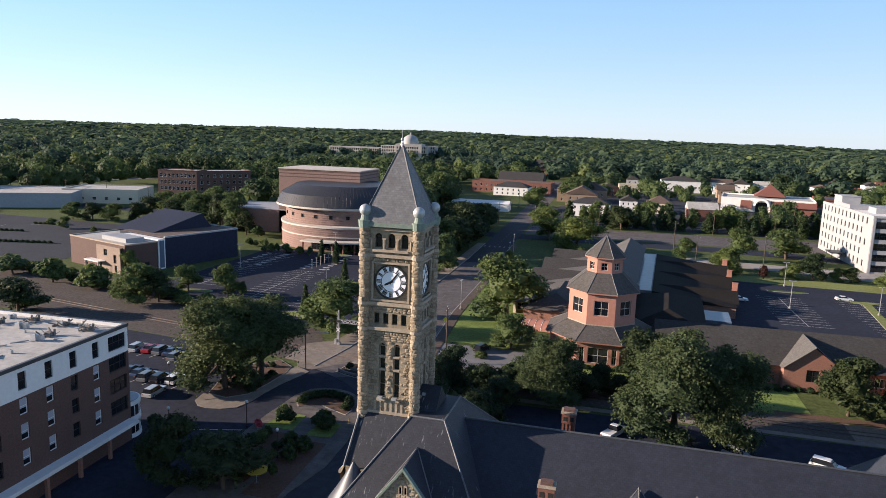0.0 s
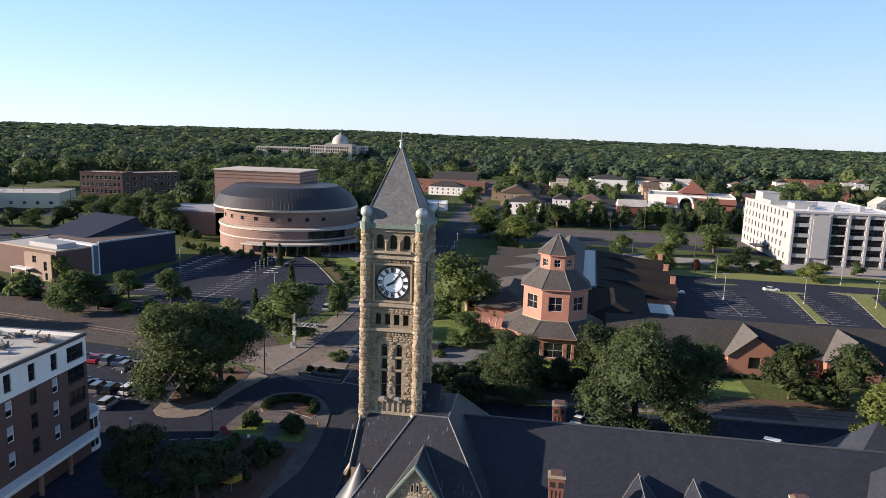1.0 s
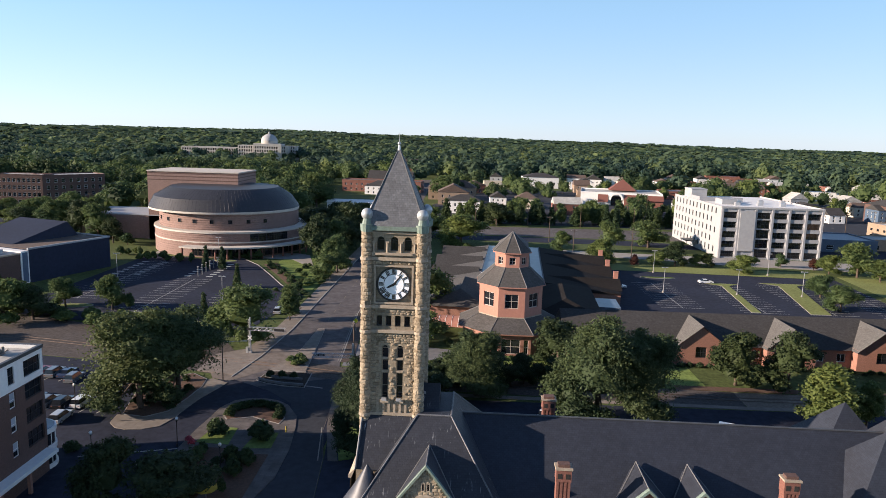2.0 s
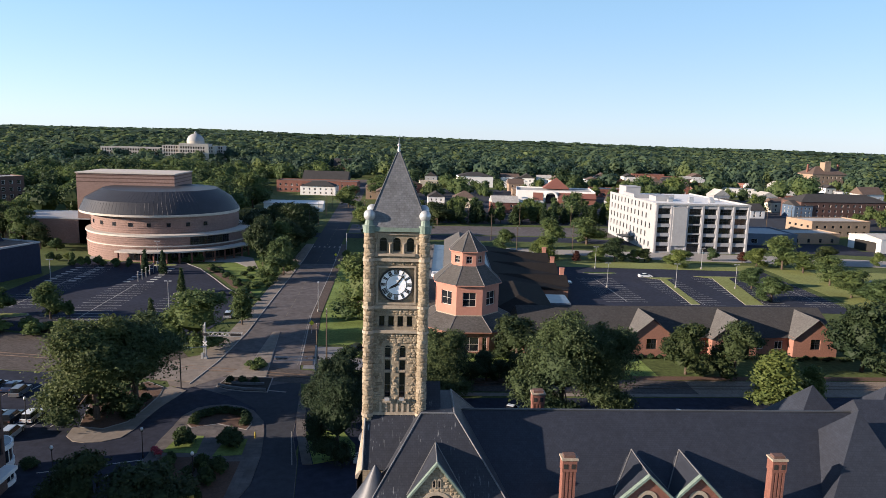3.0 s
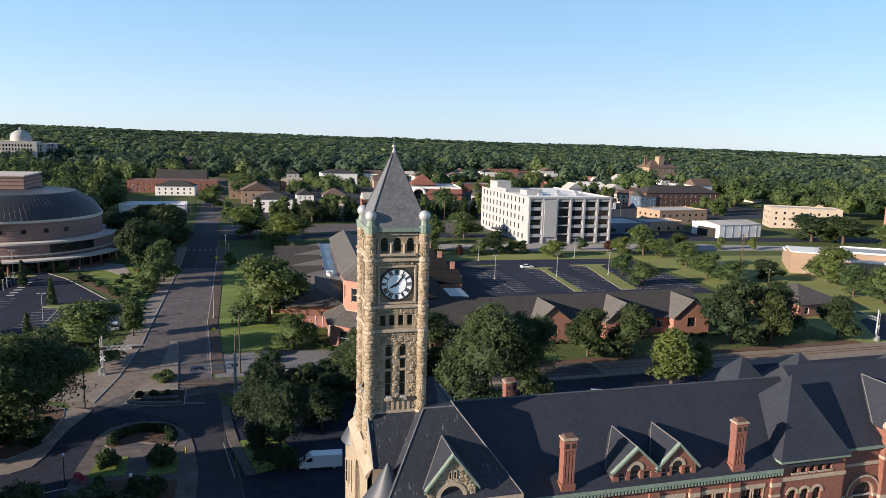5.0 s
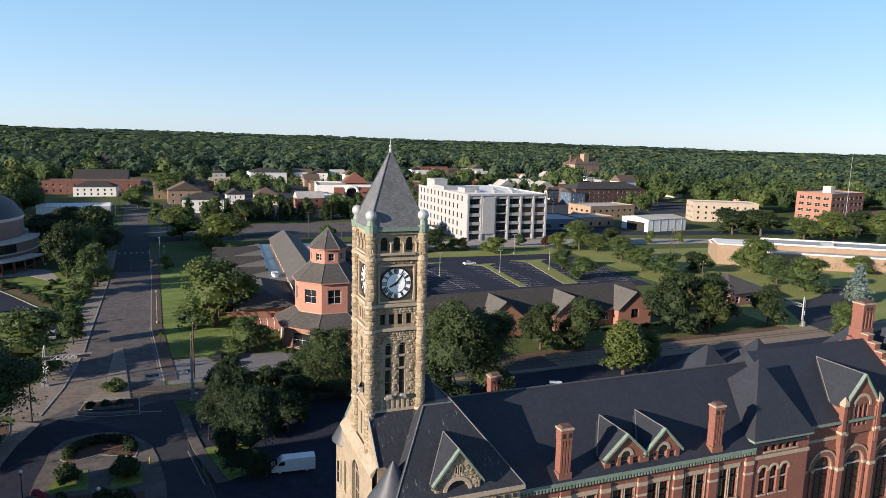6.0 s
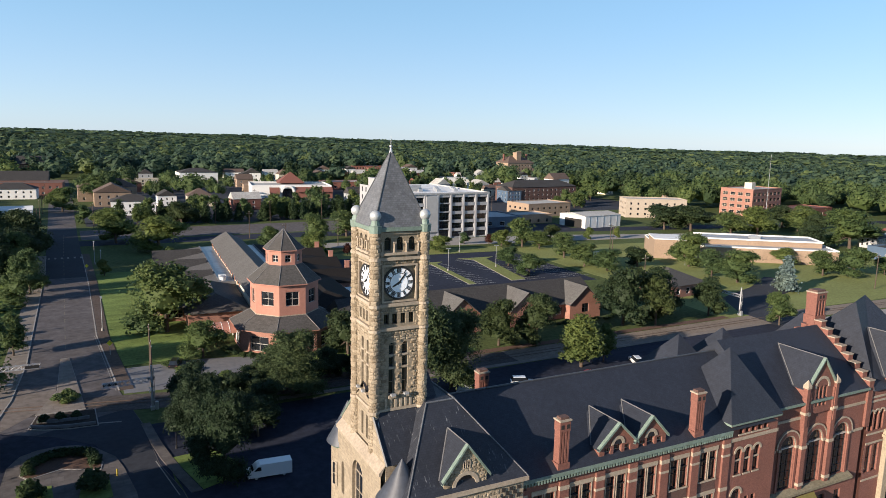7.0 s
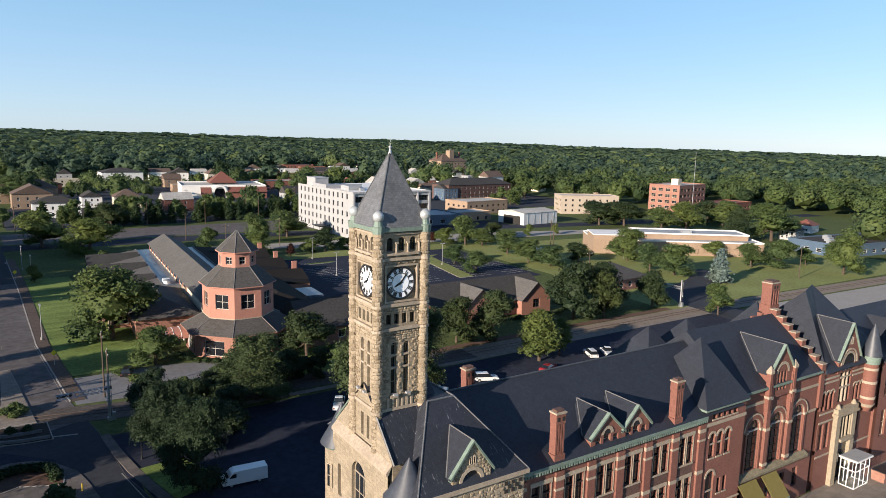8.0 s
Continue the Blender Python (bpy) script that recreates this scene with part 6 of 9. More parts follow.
def block(name, label, category, x, y, turn, w, d, h, wall, roof=None, floors=2, bays=(6, 4), win=(1.2, 1.6), sill=1.0, parapet=0.5, trim=None, bars=(1, 2), fmat=None, gable_h=0.0, hip_h=0.0, over=0.4, roof_axis="x", depth=0.2, faces="flr"):
    """A building with its near corner at (x, y): front w long, sides d deep, with windows in rows, and a flat, gabled or hipped roof."""
    ob = thing(name, label, category, pose(x, y, 0, 0, 0, turn))
    step = (h - sill) / max(1, floors)
    sides = {"f": (pose(0, 0, 0), w, bays[0]), "r": (pose(w, 0, 0, 0, 0, 90), d, bays[1]), "b": (pose(w, d, 0, 0, 0, 180), w, bays[0]), "l": (pose(0, d, 0, 0, 0, -90), d, bays[1])}
    wb = Build()
    for k, (m, length, n) in sides.items():
        wb.m = m
        holes = face_holes(length, sill, floors, step, n, win[0], win[1], 0.8) if k in faces and floors else []
        cut_wall(wb, 0, length, 0, h, holes, depth)
        for a, c, lo, hi, arched in holes:
            window(ob, m @ pose((a + c) / 2, 0, lo), c - a, hi - lo, False, bars, fmat or WHITE, depth, 0.09)
    wb.m = Matrix()
    part("wall", wb, wall, ob)
    # near-black box gives the dark behind the windows
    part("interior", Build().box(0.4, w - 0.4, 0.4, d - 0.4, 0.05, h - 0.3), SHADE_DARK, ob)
    if gable_h:
        o = over
        g = Build().gable(-o, w + o, -o, d + o, h - 0.05, h + gable_h, axis=roof_axis)
        part("roof", g, roof or SHINGLE, ob)
    elif hip_h:
        o = over
        part("roof", Build().hip(-o, w + o, -o, d + o, h - 0.05, h + hip_h), roof or SHINGLE, ob)
    else:
        part("roof", Build().box(0.25, w - 0.25, 0.25, d - 0.25, h - 0.15, h - 0.02), roof or ROOF_FLAT, ob)
        p = Build()
        for a, b_, c, e in ((-0.08, w + 0.08, -0.08, 0.3), (-0.08, w + 0.08, d - 0.3, d + 0.08), (-0.08, 0.3, 0.3, d - 0.3), (w - 0.3, w + 0.08, 0.3, d - 0.3)):
            p.box(a, b_, c, e, h, h + parapet)
        part("parapet", p, trim or wall, ob)
    return ob


def roof_unit(ob, x, y, z, w=2.0, d=1.6, h=1.2):
    u = part("roof_unit", Build().box(x, x + w, y, y + d, z, z + h).box(x + 0.2, x + w - 0.2, y + 0.2, y + d - 0.2, z + h, z + h + 0.12), STEEL, ob, "grey metal ventilation unit")
    return u


# the hotel
hotel = thing("hotel", "five-storey brown brick hotel with a white top storey", "hotel building", pose(-64.5, 80.4, 0))
HW, HL, HH = 30.0, 46.0, 16.9
hw, hwhite = Build(), Build()
rows_z = (1.2, 4.9, 8.1, 11.2)
for m, length, cols in ((pose(0, 0, 0, 0, 0, 180) @ pose(0, 0, 0), HW, None), (pose(0, -HL, 0, 0, 0, 90), HL, None)):
    brick_holes, white_holes = [], []
    k = 0
    u = length - 6.3
    if length == HL:
        while u > 1.5:
            brick_holes += [(u - 0.6, u + 0.6, z, z + 2.0, False) for z in rows_z[1:]]
            white_holes.append((u - 0.6, u + 0.6, 14.2, 16.4, False))
            u -= 3.95
        brick_holes += [(length - 3.9, length - 0.5, z, z + 2.1, False) for z in rows_z[1:]]
        white_holes.append((length - 3.9, length - 0.5, 14.2, 16.3, False))
    else:
        for j in range(7):
            brick_holes += [(2 + 4 * j, 3.2 + 4 * j, z, z + 2.0, False) for z in rows_z[1:]]
            white_holes.append((2 + 4 * j, 3.2 + 4 * j, 14.2, 16.3, False))
    hw.m, hwhite.m = m, m
    cut_wall(hw, 0, length, 0, 13.4, brick_holes, 0.25)
    cut_wall(hwhite, 0, length, 13.4, HH, white_holes, 0.25)
    for a, c, lo, hi, arched in brick_holes + white_holes:
        window(hotel, m @ pose((a + c) / 2, 0, lo), c - a, hi - lo, False, (1, 2) if c - a < 2 else (3, 2), BLACK if lo > 14 or c - a > 2 or int((length - 6.3 - (a + c) / 2) / 3.95 + 0.5) % 3 == 1 else WHITE, 0.25, 0.1)
        # panel before the upper glass, painted with the pale sky reflection
        if lo < 14 and c - a < 2 and int((length - 6.3 - (a + c) / 2) / 3.95 + 0.5) % 3 != 1:
            part("blind", Build(m @ pose((a + c) / 2, 0, lo)).box(-0.5, 0.5, 0.205, 0.225, 0.75, 1.9), PANE_SKY, hotel, "pale upper pane with the sky's reflection in its colour")
hw.m, hwhite.m = Matrix(), Matrix()
part("brick_wall", hw, BRICK_DARK, hotel, "brown brick wall")
part("top_storey", hwhite, WHITE, hotel, "white panelled top storey")
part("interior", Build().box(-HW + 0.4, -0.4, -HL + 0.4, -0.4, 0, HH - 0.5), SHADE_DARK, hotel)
part("roof", Build().box(-HW, -0.2, -HL, -0.2, HH - 0.3, HH), ROOF_FLAT, hotel, "stained pale flat roof")
part("parapet", Build().box(-HW, 0.12, -0.3, 0.12, HH, HH + 0.45).box(-0.3, 0.12, -HL, -0.3, HH, HH + 0.45), GREY_DARK, hotel, "dark metal parapet cap")
part("parapet_face", Build().box(-HW, -0.3, -0.6, -0.3, HH, HH + 0.4), WHITE, hotel)
part("canopy", Build().box(-0.1, 1.6, -HL, -0.4, 2.9, 3.4), WHITE, hotel, "white canopy above the ground floor")
for j in range(8):
    part("pillar", Build().box(1.0, 1.4, -HL + 2 + j * 5.4, -HL + 2.4 + j * 5.4, 0, 2.9), BRICK_ORANGE, hotel, "brick pillar")
unit_rng = random.Random(3)
for j in range(14):
    x, y, s = unit_rng.uniform(-22, -3), unit_rng.uniform(-16, -2), unit_rng.uniform(0.35, 0.8)
    roof_unit(hotel, x, y, HH, s, s * 0.8, s * 1.1)
for j in range(12):
    x, y = unit_rng.uniform(-22, -3), unit_rng.uniform(-16, -2)
    part("duct", Build().rod((x, y, HH), (x + unit_rng.uniform(-2, 2), y + unit_rng.uniform(-1.5, 1.5), HH + 0.15), 0.09, 5), GREY, hotel, "grey roof duct")
for x, y, r, n in ((-3.6, -3.4, 1.5, 26), (-8.2, -2.6, 1.2, 16), (-13.6, -2.2, 1.3, 18), (-6.4, -7.2, 1.0, 14), (-17.2, -4.6, 1.2, 14)):
    heap = Build()                     # heaps of old pipes and plant
    for k in range(n):
        px, py, pz = x + unit_rng.gauss(0, r * 0.45), y + unit_rng.gauss(0, r * 0.4), HH + unit_rng.uniform(0.05, 0.7)
        a, c = unit_rng.uniform(0, 6.28), unit_rng.uniform(0.35, 1.1)
        heap.rod((px, py, max(HH + 0.06, pz - 0.3)), (px + c * math.cos(a), py + c * math.sin(a), pz + unit_rng.uniform(-0.1, 0.45)), unit_rng.uniform(0.04, 0.12), 5)
    heap.box(x - 0.4, x + 0.5, y - 0.3, y + 0.35, HH, HH + 0.55).cyl(x + 0.6, y + 0.4, HH, HH + 0.9, 0.16, n=8)
    tagged(part("pipe_heap", heap, GREY_PIPES, hotel, "heap of weathered pipes and plant"), kind="stuff")
bay = part("round_bay", Build().cyl(-2.6, 1.2, 0, 0.6, 2.7, n=24).cyl(-2.6, 1.2, 2.5, 3.2, 2.7, n=24).cyl(-2.6, 1.2, 4.9, 5.5, 2.7, n=24), WHITE, hotel, "white rounded corner bay", smooth=40)
part("bay_roof", Build().cyl(-2.6, 1.2, 5.5, 5.56, 2.45, n=24), ROOF_SKY_BLUE, bay, "dark flat bay roof")
for z0, z1 in ((0.6, 2.5), (3.2, 4.9)):
    part("bay_glass", Build().cyl(-2.6, 1.2, z0, z1, 2.5, n=24), GLASS, bay, "dark curved glazing", smooth=40)
    mull = Build()
    for j in range(11):
        a = radians(-30 + j * 24)
        mull.rod((-2.6 + 2.53 * math.cos(a), 1.2 + 2.53 * math.sin(a), z0), (-2.6 + 2.53 * math.cos(a), 1.2 + 2.53 * math.sin(a), z1), 0.06, 4)
    part("mullion", mull, WHITE, bay)

# octagonal pavilion and its orange brick halls
pavilion = thing("octagon_building", "orange brick civic building with a salmon octagon tower and shingle roofs", "civic building", pose(0.45, 146, 0, 0, 0, -4.7))


def octa(r):
    return [(r * math.cos(radians(25.9 + 45 * k)), r * math.sin(radians(25.9 + 45 * k))) for k in range(8)]


tiers = ((11.0, 0, 4.9, BRICK_ORANGE), (7.35, 6.8, 14.1, PINK), (3.9, 17.3, 20.9, PINK))
for r, z0, z1, mat in tiers:
    wl = Build()
    apo, side = r * math.cos(radians(22.5)), 2 * r * math.sin(radians(22.5))
    frames = []
    for k in range(8):
        m = pose(0, 0, 0, 0, 0, 45 * k + 3.4) @ pose(0, -apo, 0)
        wl.m = m
        if r > 10:
            holes = [(-3.7, -2.7, 0.4, 3.6, False), (-2.0, 2.0, 0.4, 3.6, False), (2.7, 3.7, 0.4, 3.6, False)] if k % 2 == 0 else [(-2.2, 2.2, 0.4, 3.6, False)]
        elif r > 5:
            holes = [(-1.45, 1.45, 9.35, 12.45, False)]
        else:
            holes = [(-0.68, 0.68, 18.2, 19.8, False)]
        cut_wall(wl, -side / 2, side / 2, z0, z1, holes, 0.3)
        frames += [(m @ pose((a + c) / 2, 0, lo), c - a, hi - lo) for a, c, lo, hi, _ in holes]
    p = part("octagon_wall", wl, mat, pavilion, "salmon stucco octagon wall" if mat == PINK else "orange brick octagon wall")
    part("interior", Build().prism(octa(r - 0.45), z0, z1 - 0.1), SHADE_DARK, p)
    for m, w, h in frames:
        window(p, m, w, h, False, (2, 2), PANE_FRAME, 0.3, 0.13)
for name_, r0, z0, r1, z1, word in (("lower_roof", 12.0, 4.9, 7.3, 7.35, "grey shingle skirt roof"), ("middle_roof", 8.0, 14.1, 3.75, 17.75, "grey shingle octagon roof"), ("top_roof", 4.45, 20.85, 0.06, 25.0, "pointed octagon shingle roof")):
    part(name_, Build().prism(octa(r0), z0, z1, octa(r1)), SHINGLE_MID, pavilion, word)
    part("eave", Build().prism(octa(r0 + 0.06), z0 - 0.22, z0 - 0.004), BRICK_ORANGE if r0 > 10 else PINK, pavilion)
    for (xa, ya), (xb, yb) in zip(octa(r0), octa(r1)):
        part("hip_roll", Build().rod((xa, ya, z0 + 0.03), (xb, yb, z1 + 0.03), 0.07, 5), FLASHING, pavilion, "grey metal hip cap")
part("finial", Build().cyl(0, 0, 24.8, 25.35, 0.16, 0.03, 8), BLACK, pavilion, "short dark roof spike")
part("water_table", Build().prism(octa(7.42), 7.28, 7.5), TRIM_STONE, pavilion, "pale sill band")
part("central_hall", Build().box(-4.9, 4.9, 7, 105.5, 0, 7), CREAM, pavilion, "cream clerestory hall wall")
part("central_roof", Build().gable(-5.5, 5.5, 5, 106.3, 7, 10.2, axis="y"), SHINGLE_LIGHT, pavilion, "long grey shingle gable roof")
for s_ in (-1, 1):
    for k in range(15):
        part("clerestory_post", Build().box(s_ * 4.98 - 0.1, s_ * 4.98 + 0.1, 34 + k * 5.0, 34.5 + k * 5.0, 5.0, 6.95), BRICK_ORANGE, pavilion)
        if k < 14:
            part("clerestory_pane", Build().box(s_ * 4.94 - 0.05, s_ * 4.94 + 0.05, 35.2 + k * 5.0, 38.2 + k * 5.0, 5.5, 6.5), GLASS, pavilion)
    x0, x1 = (-9.4, -5.0) if s_ < 0 else (5.0, 9.4)
    part("flat_roof", Build().box(x0, x1, 42, 106, 0, 5.0), ROOF_SKY_BLUE, pavilion, "low flat mottled roof with reflected sky blue in its colour")
    part("roof_kerb", Build().box(x0 if s_ < 0 else x1 - 0.3, x0 + 0.3 if s_ < 0 else x1, 42, 106, 5.0, 5.35).box(x0, x1, 41.7, 42, 4.6, 5.35), CONCRETE_COOL, pavilion, "grey roof kerb")
unit_b = part("roof_unit", Build().cyl(-8.0, 45.5, 5.0, 6.0, 0.9, 0.8, 12).box(-8.8, -7.0, 46.8, 48.4, 5.0, 6.1), WHITE, pavilion, "white roof fan housing")
part("fan_cap", Build().cyl(-8.0, 45.5, 6.0, 6.35, 1.0, 0.5, 12), STEEL, unit_b)
# low link roofs beside the octagon
part("link_roof", Build().hip(-20, -5.2, 12, 42, 4.4, 7.4), SHINGLE_MID, pavilion, "dark shingle link roof")
part("link_wall", Build().box(-19.2, -5.6, 13, 41.5, 0, 4.4), BRICK_ORANGE, pavilion, "orange brick link wall")
part("link_roof", Build().hip(5.2, 22, 8, 42, 4.4, 7.0), ROOF_SHADED, pavilion, "link roof with the shade of the east side in its colour")
part("link_wall", Build().box(5.6, 21.4, 9, 41.5, 0, 4.4), BRICK_ORANGE, pavilion, "orange brick link wall")
part("low_deck", Build().box(21.4, 28, 24, 34, 0, 3.4), ROOF_SKY_BLUE, pavilion, "low deck roof with reflected sky blue in its colour")
# west hall: one long slope under the flat roof, coloured paler as the sunlit side, crossed by gables
part("west_hall", Build().box(-23.5, -9.4, 24, 104, 0, 3.0), BRICK_ORANGE, pavilion)
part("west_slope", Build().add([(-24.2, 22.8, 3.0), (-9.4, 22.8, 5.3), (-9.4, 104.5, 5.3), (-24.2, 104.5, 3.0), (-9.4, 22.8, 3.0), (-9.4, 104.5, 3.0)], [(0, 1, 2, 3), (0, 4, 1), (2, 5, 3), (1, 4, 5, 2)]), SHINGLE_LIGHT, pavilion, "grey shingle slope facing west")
for k in range(4):
    y0 = 30 + k * 19
    part("cross_gable", Build().gable(-25.0, -9.8, y0, y0 + 13, 3.05, 6.3), SHINGLE, pavilion, "dark shingle cross gable")
    part("gable_end", Build().add([(-24.6, y0 + 0.6, 0), (-24.6, y0 + 12.4, 0), (-24.6, y0 + 12.4, 3.1), (-24.6, y0 + 6.5, 6.0), (-24.6, y0 + 0.6, 3.1), (-24.2, y0 + 0.6, 0), (-24.2, y0 + 12.4, 0), (-24.2, y0 + 12.4, 3.1), (-24.2, y0 + 6.5, 6.0), (-24.2, y0 + 0.6, 3.1)],
                                  [(4, 3, 2, 1, 0), (5, 6, 7, 8, 9), (0, 1, 6, 5), (1, 2, 7, 6), (0, 5, 9, 4)]), BRICK_ORANGE, pavilion, "orange brick gable end")
for u, w_, h_ in ((-21.4, 3.4, 1.9), (-15.2, 2.0, 1.8)):
    window(pavilion, pose(u, 23.9, 0.9), w_, h_, False, (3, 2), TRIM_STONE, 0.06, 0.12)
part("corner_pier", Build().box(-18.9, -18.2, 23.4, 24, 0, 3.0).box(-24.0, -23.3, 23.4, 24, 0, 3.0), CREAM, pavilion, "pale corner pier")
# east hall with fin walls; its near-black roofs carry the shade of this side
part("east_hall", Build().box(9.4, 30.5, 42, 104, 0, 3.0), BRICK_ORANGE, pavilion)
part("east_slope", Build().add([(9.4, 41.5, 5.4), (30.8, 41.5, 3.0), (30.8, 104.5, 3.0), (9.4, 104.5, 5.4), (9.4, 41.5, 3.0), (9.4, 104.5, 3.0)], [(0, 1, 2, 3), (0, 4, 1), (2, 5, 3), (0, 3, 5, 4)]), ROOF_SHADED, pavilion, "roof slope facing east, its shade in the colour")
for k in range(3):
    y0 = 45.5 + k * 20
    part("east_gable", Build().gable(9.8, 31.5, y0, y0 + 13.6, 3.05, 5.3), ROOF_SHADED, pavilion, "cross gable roof with shade in its colour")
    part("fin_wall", Build().box(30.6, 32.0, y0 + 13.6, y0 + 14.2, 0, 6.0).box(30.5, 32.1, y0 + 13.5, y0 + 14.3, 6.0, 6.2), PINK, pavilion, "thin salmon fin wall")
# barrel canopy at the entrance
ribs_, skin = Build(), Build()
for k in range(6):
    u = -17.5 + 1.5 * k
    pts = [(u, 4.6 - 3.4 * math.cos(math.pi * j / 8), 2.4 + 1.5 * math.sin(math.pi * j / 8)) for j in range(9)]
    for a_, c_ in zip(pts, pts[1:]):
        ribs_.rod(a_, c_, 0.07, 5)
    if k < 5:
        for a_, c_ in zip(pts, pts[1:]):
            skin.add([a_, c_, (c_[0] + 1.5, *c_[1:]), (a_[0] + 1.5, *a_[1:])], [(3, 2, 1, 0)])
            skin.add([(a_[0], a_[1], a_[2] - 0.06), (c_[0], c_[1], c_[2] - 0.06), (c_[0] + 1.5, c_[1], c_[2] - 0.06), (a_[0] + 1.5, a_[1], a_[2] - 0.06)], [(0, 1, 2, 3)])
canopy_b = part("barrel_canopy", skin, PINK, pavilion, "salmon barrel canopy at the entrance")
part("canopy_rib", ribs_, WHITE, canopy_b, "white arched ribs")
for u in (-17.4, -10.1):
    for v in (1.3, 7.9):
        part("canopy_post", Build().cyl(u, v, 0, 2.45, 0.14, n=8), WHITE, canopy_b)

annex = thing("annex_building", "low orange brick annex with dark shingle roof and cross gables", "civic building", pose(12, 136.2, 0))
aw = Build()
a_holes = [(3 + 4.4 * k, 4.8 + 4.4 * k, 1.2, 3.0, False) for k in range(15) if min(abs(3.9 + 4.4 * k - g) for g in (27.1, 45.5, 63.8)) > 6.0]
cut_wall(aw, 0, 69, 0, 4.0, a_holes, 0.2)
aw.box(0.0, 69, 0.3, 15, 0, 3.98)
part("wall", aw, BRICK_ORANGE, annex)
for a, c, lo, hi, arched in a_holes:
    window(annex, pose((a + c) / 2, 0, lo), c - a, hi - lo, False, (2, 1), WHITE, 0.2, 0.1)
part("roof", Build().gable(-0.8, 69.8, -0.8, 15.8, 3.9, 8.8), SHINGLE, annex, "long dark shingle roof")
for g in (27.1, 45.5, 63.8):
    gw = Build(pose(0, -2.2, 0))
    cut_wall(gw, g - 5.0, g + 5.0, 0, 4.4, [(g - 1.1, g + 1.1, 1.7, 4.0, False)], 0.25)
    gw.add([(g - 5.0, 0, 4.4), (g + 5.0, 0, 4.4), (g, 0, 8.2)], [(0, 1, 2)])
    gw.add([(g - 5.0, 0, 0), (g - 5.0, 0, 4.4), (g - 5.0, 2.3, 4.4), (g - 5.0, 2.3, 0)], [(0, 1, 2, 3)]).add([(g + 5.0, 0, 0), (g + 5.0, 2.3, 0), (g + 5.0, 2.3, 4.4), (g + 5.0, 0, 4.4)], [(0, 1, 2, 3)])
    gp = part("gable", gw, BRICK_ORANGE, annex, "orange brick gable end")
    window(gp, pose(g, -2.2, 1.7), 2.2, 2.3, False, (2, 2), BLACK, 0.25, 0.1)
    o = 0.5
    rr = Build().add([(g - 5.0 - o, -2.7, 3.95), (g, -2.7, 8.5), (g + 5.0 + o, -2.7, 3.95), (g - 5.0 - o, 7.5, 3.95), (g, 7.5, 8.5), (g + 5.0 + o, 7.5, 3.95)], [(0, 1, 4, 3), (1, 2, 5, 4)])
    part("gable_roof", rr, SHINGLE_LIGHT, gp)
block("brick_hip_house", "small brick house with grey hip roof and white front", "house", 114.5, 141, 6, 15, 16, 3.8, BRICK_ORANGE, SHINGLE_MID, 1, (3, 3), (1.6, 1.8), 0.9, hip_h=3.8, over=0.9)

# the theatre: a banded brick drum with a metal roof
theatre = thing("theatre", "round pink banded brick theatre with dark metal roof and fly tower", "theatre building", pose(-104, 265, 0))
DR, DX = 26.2, 2.4
zz = 0.0
ribs = []
while zz < 14.6:
    ribs += [(DR, zz), (DR, zz + 0.6), (DR - 0.16, zz + 0.61), (DR - 0.16, zz + 0.79)]
    zz += 0.8
part("drum", Build().spin(DX, 0, ribs, 72), PINK_BRICK, theatre, "pink brick drum wall with recessed bands", smooth=30)
part("drum_coping", Build().cyl(DX, 0, zz - 0.3, zz, DR + 0.3, n=72), COPING, theatre, smooth=30)
rf = Build()
n = 120
lo = [(0.6 + 28.3 * math.cos(2 * math.pi * i / n), 28.3 * math.sin(2 * math.pi * i / n), zz + 0.7) for i in range(n)]
part("roof_soffit", Build().cyl(0.6, 0, zz, zz + 0.7, 28.3, n=72), COPING, theatre, "pale roof edge", smooth=30)
mid = [(26.0 * math.cos(2 * math.pi * i / n), 26.0 * math.sin(2 * math.pi * i / n) + 0.8, 19.9) for i in range(n)]
hi = [(20.5 * math.cos(2 * math.pi * i / n), 20.5 * math.sin(2 * math.pi * i / n) + 2.0, 23.2) for i in range(n)]
rf.add(lo + mid + hi, [tuple(range(2 * n, 3 * n))] + [(k + i, k + (i + 1) % n, k + n + (i + 1) % n, k + n + i) for k in (0, n) for i in range(n)])
part("metal_roof", rf, ROOF_METAL, theatre, "dark grey standing seam metal roof", smooth=25)
seam = Build()
for i in range(0, n):
    seam.rod(lo[i], mid[i], 0.035, 4).rod(mid[i], hi[i], 0.035, 4)
part("roof_seam", seam, ROOF_METAL, theatre)
part("fly_tower", Build().box(-34, 3, 8, 32, 0, 27.6), PINK_BRICK, theatre, "tall rectangular brick fly tower")
fb = Build()
for z in (24.2, 25.6, 26.8):
    fb.box(-34.05, 3.05, 7.95, 32.05, z, z + 0.35)
part("fly_band", fb, BRICK_DARK, theatre)
part("fly_coping", Build().box(-34.3, 3.3, 7.7, 32.3, 27.6, 28.0), COPING, theatre, "pale coping")
part("side_wing", Build().box(-62, -26, 8, 34, 0, 9.5), PINK_BRICK, theatre, "low brick side wing")
part("side_wing_roof", Build().box(-62.2, -26, 7.8, 34, 9.5, 9.9), GREY, theatre)
ring = Build()
rows_r = []
for k in range(11):
    rows_r += [(28.8, k * 0.79), (28.8, k * 0.79 + 0.6), (28.66, k * 0.79 + 0.61), (28.66, k * 0.79 + 0.78)]
ring.spin(4, -1, rows_r, 72)
lobby = part("lobby", ring, PINK_BRICK, theatre, "lower curved brick lobby", smooth=30)
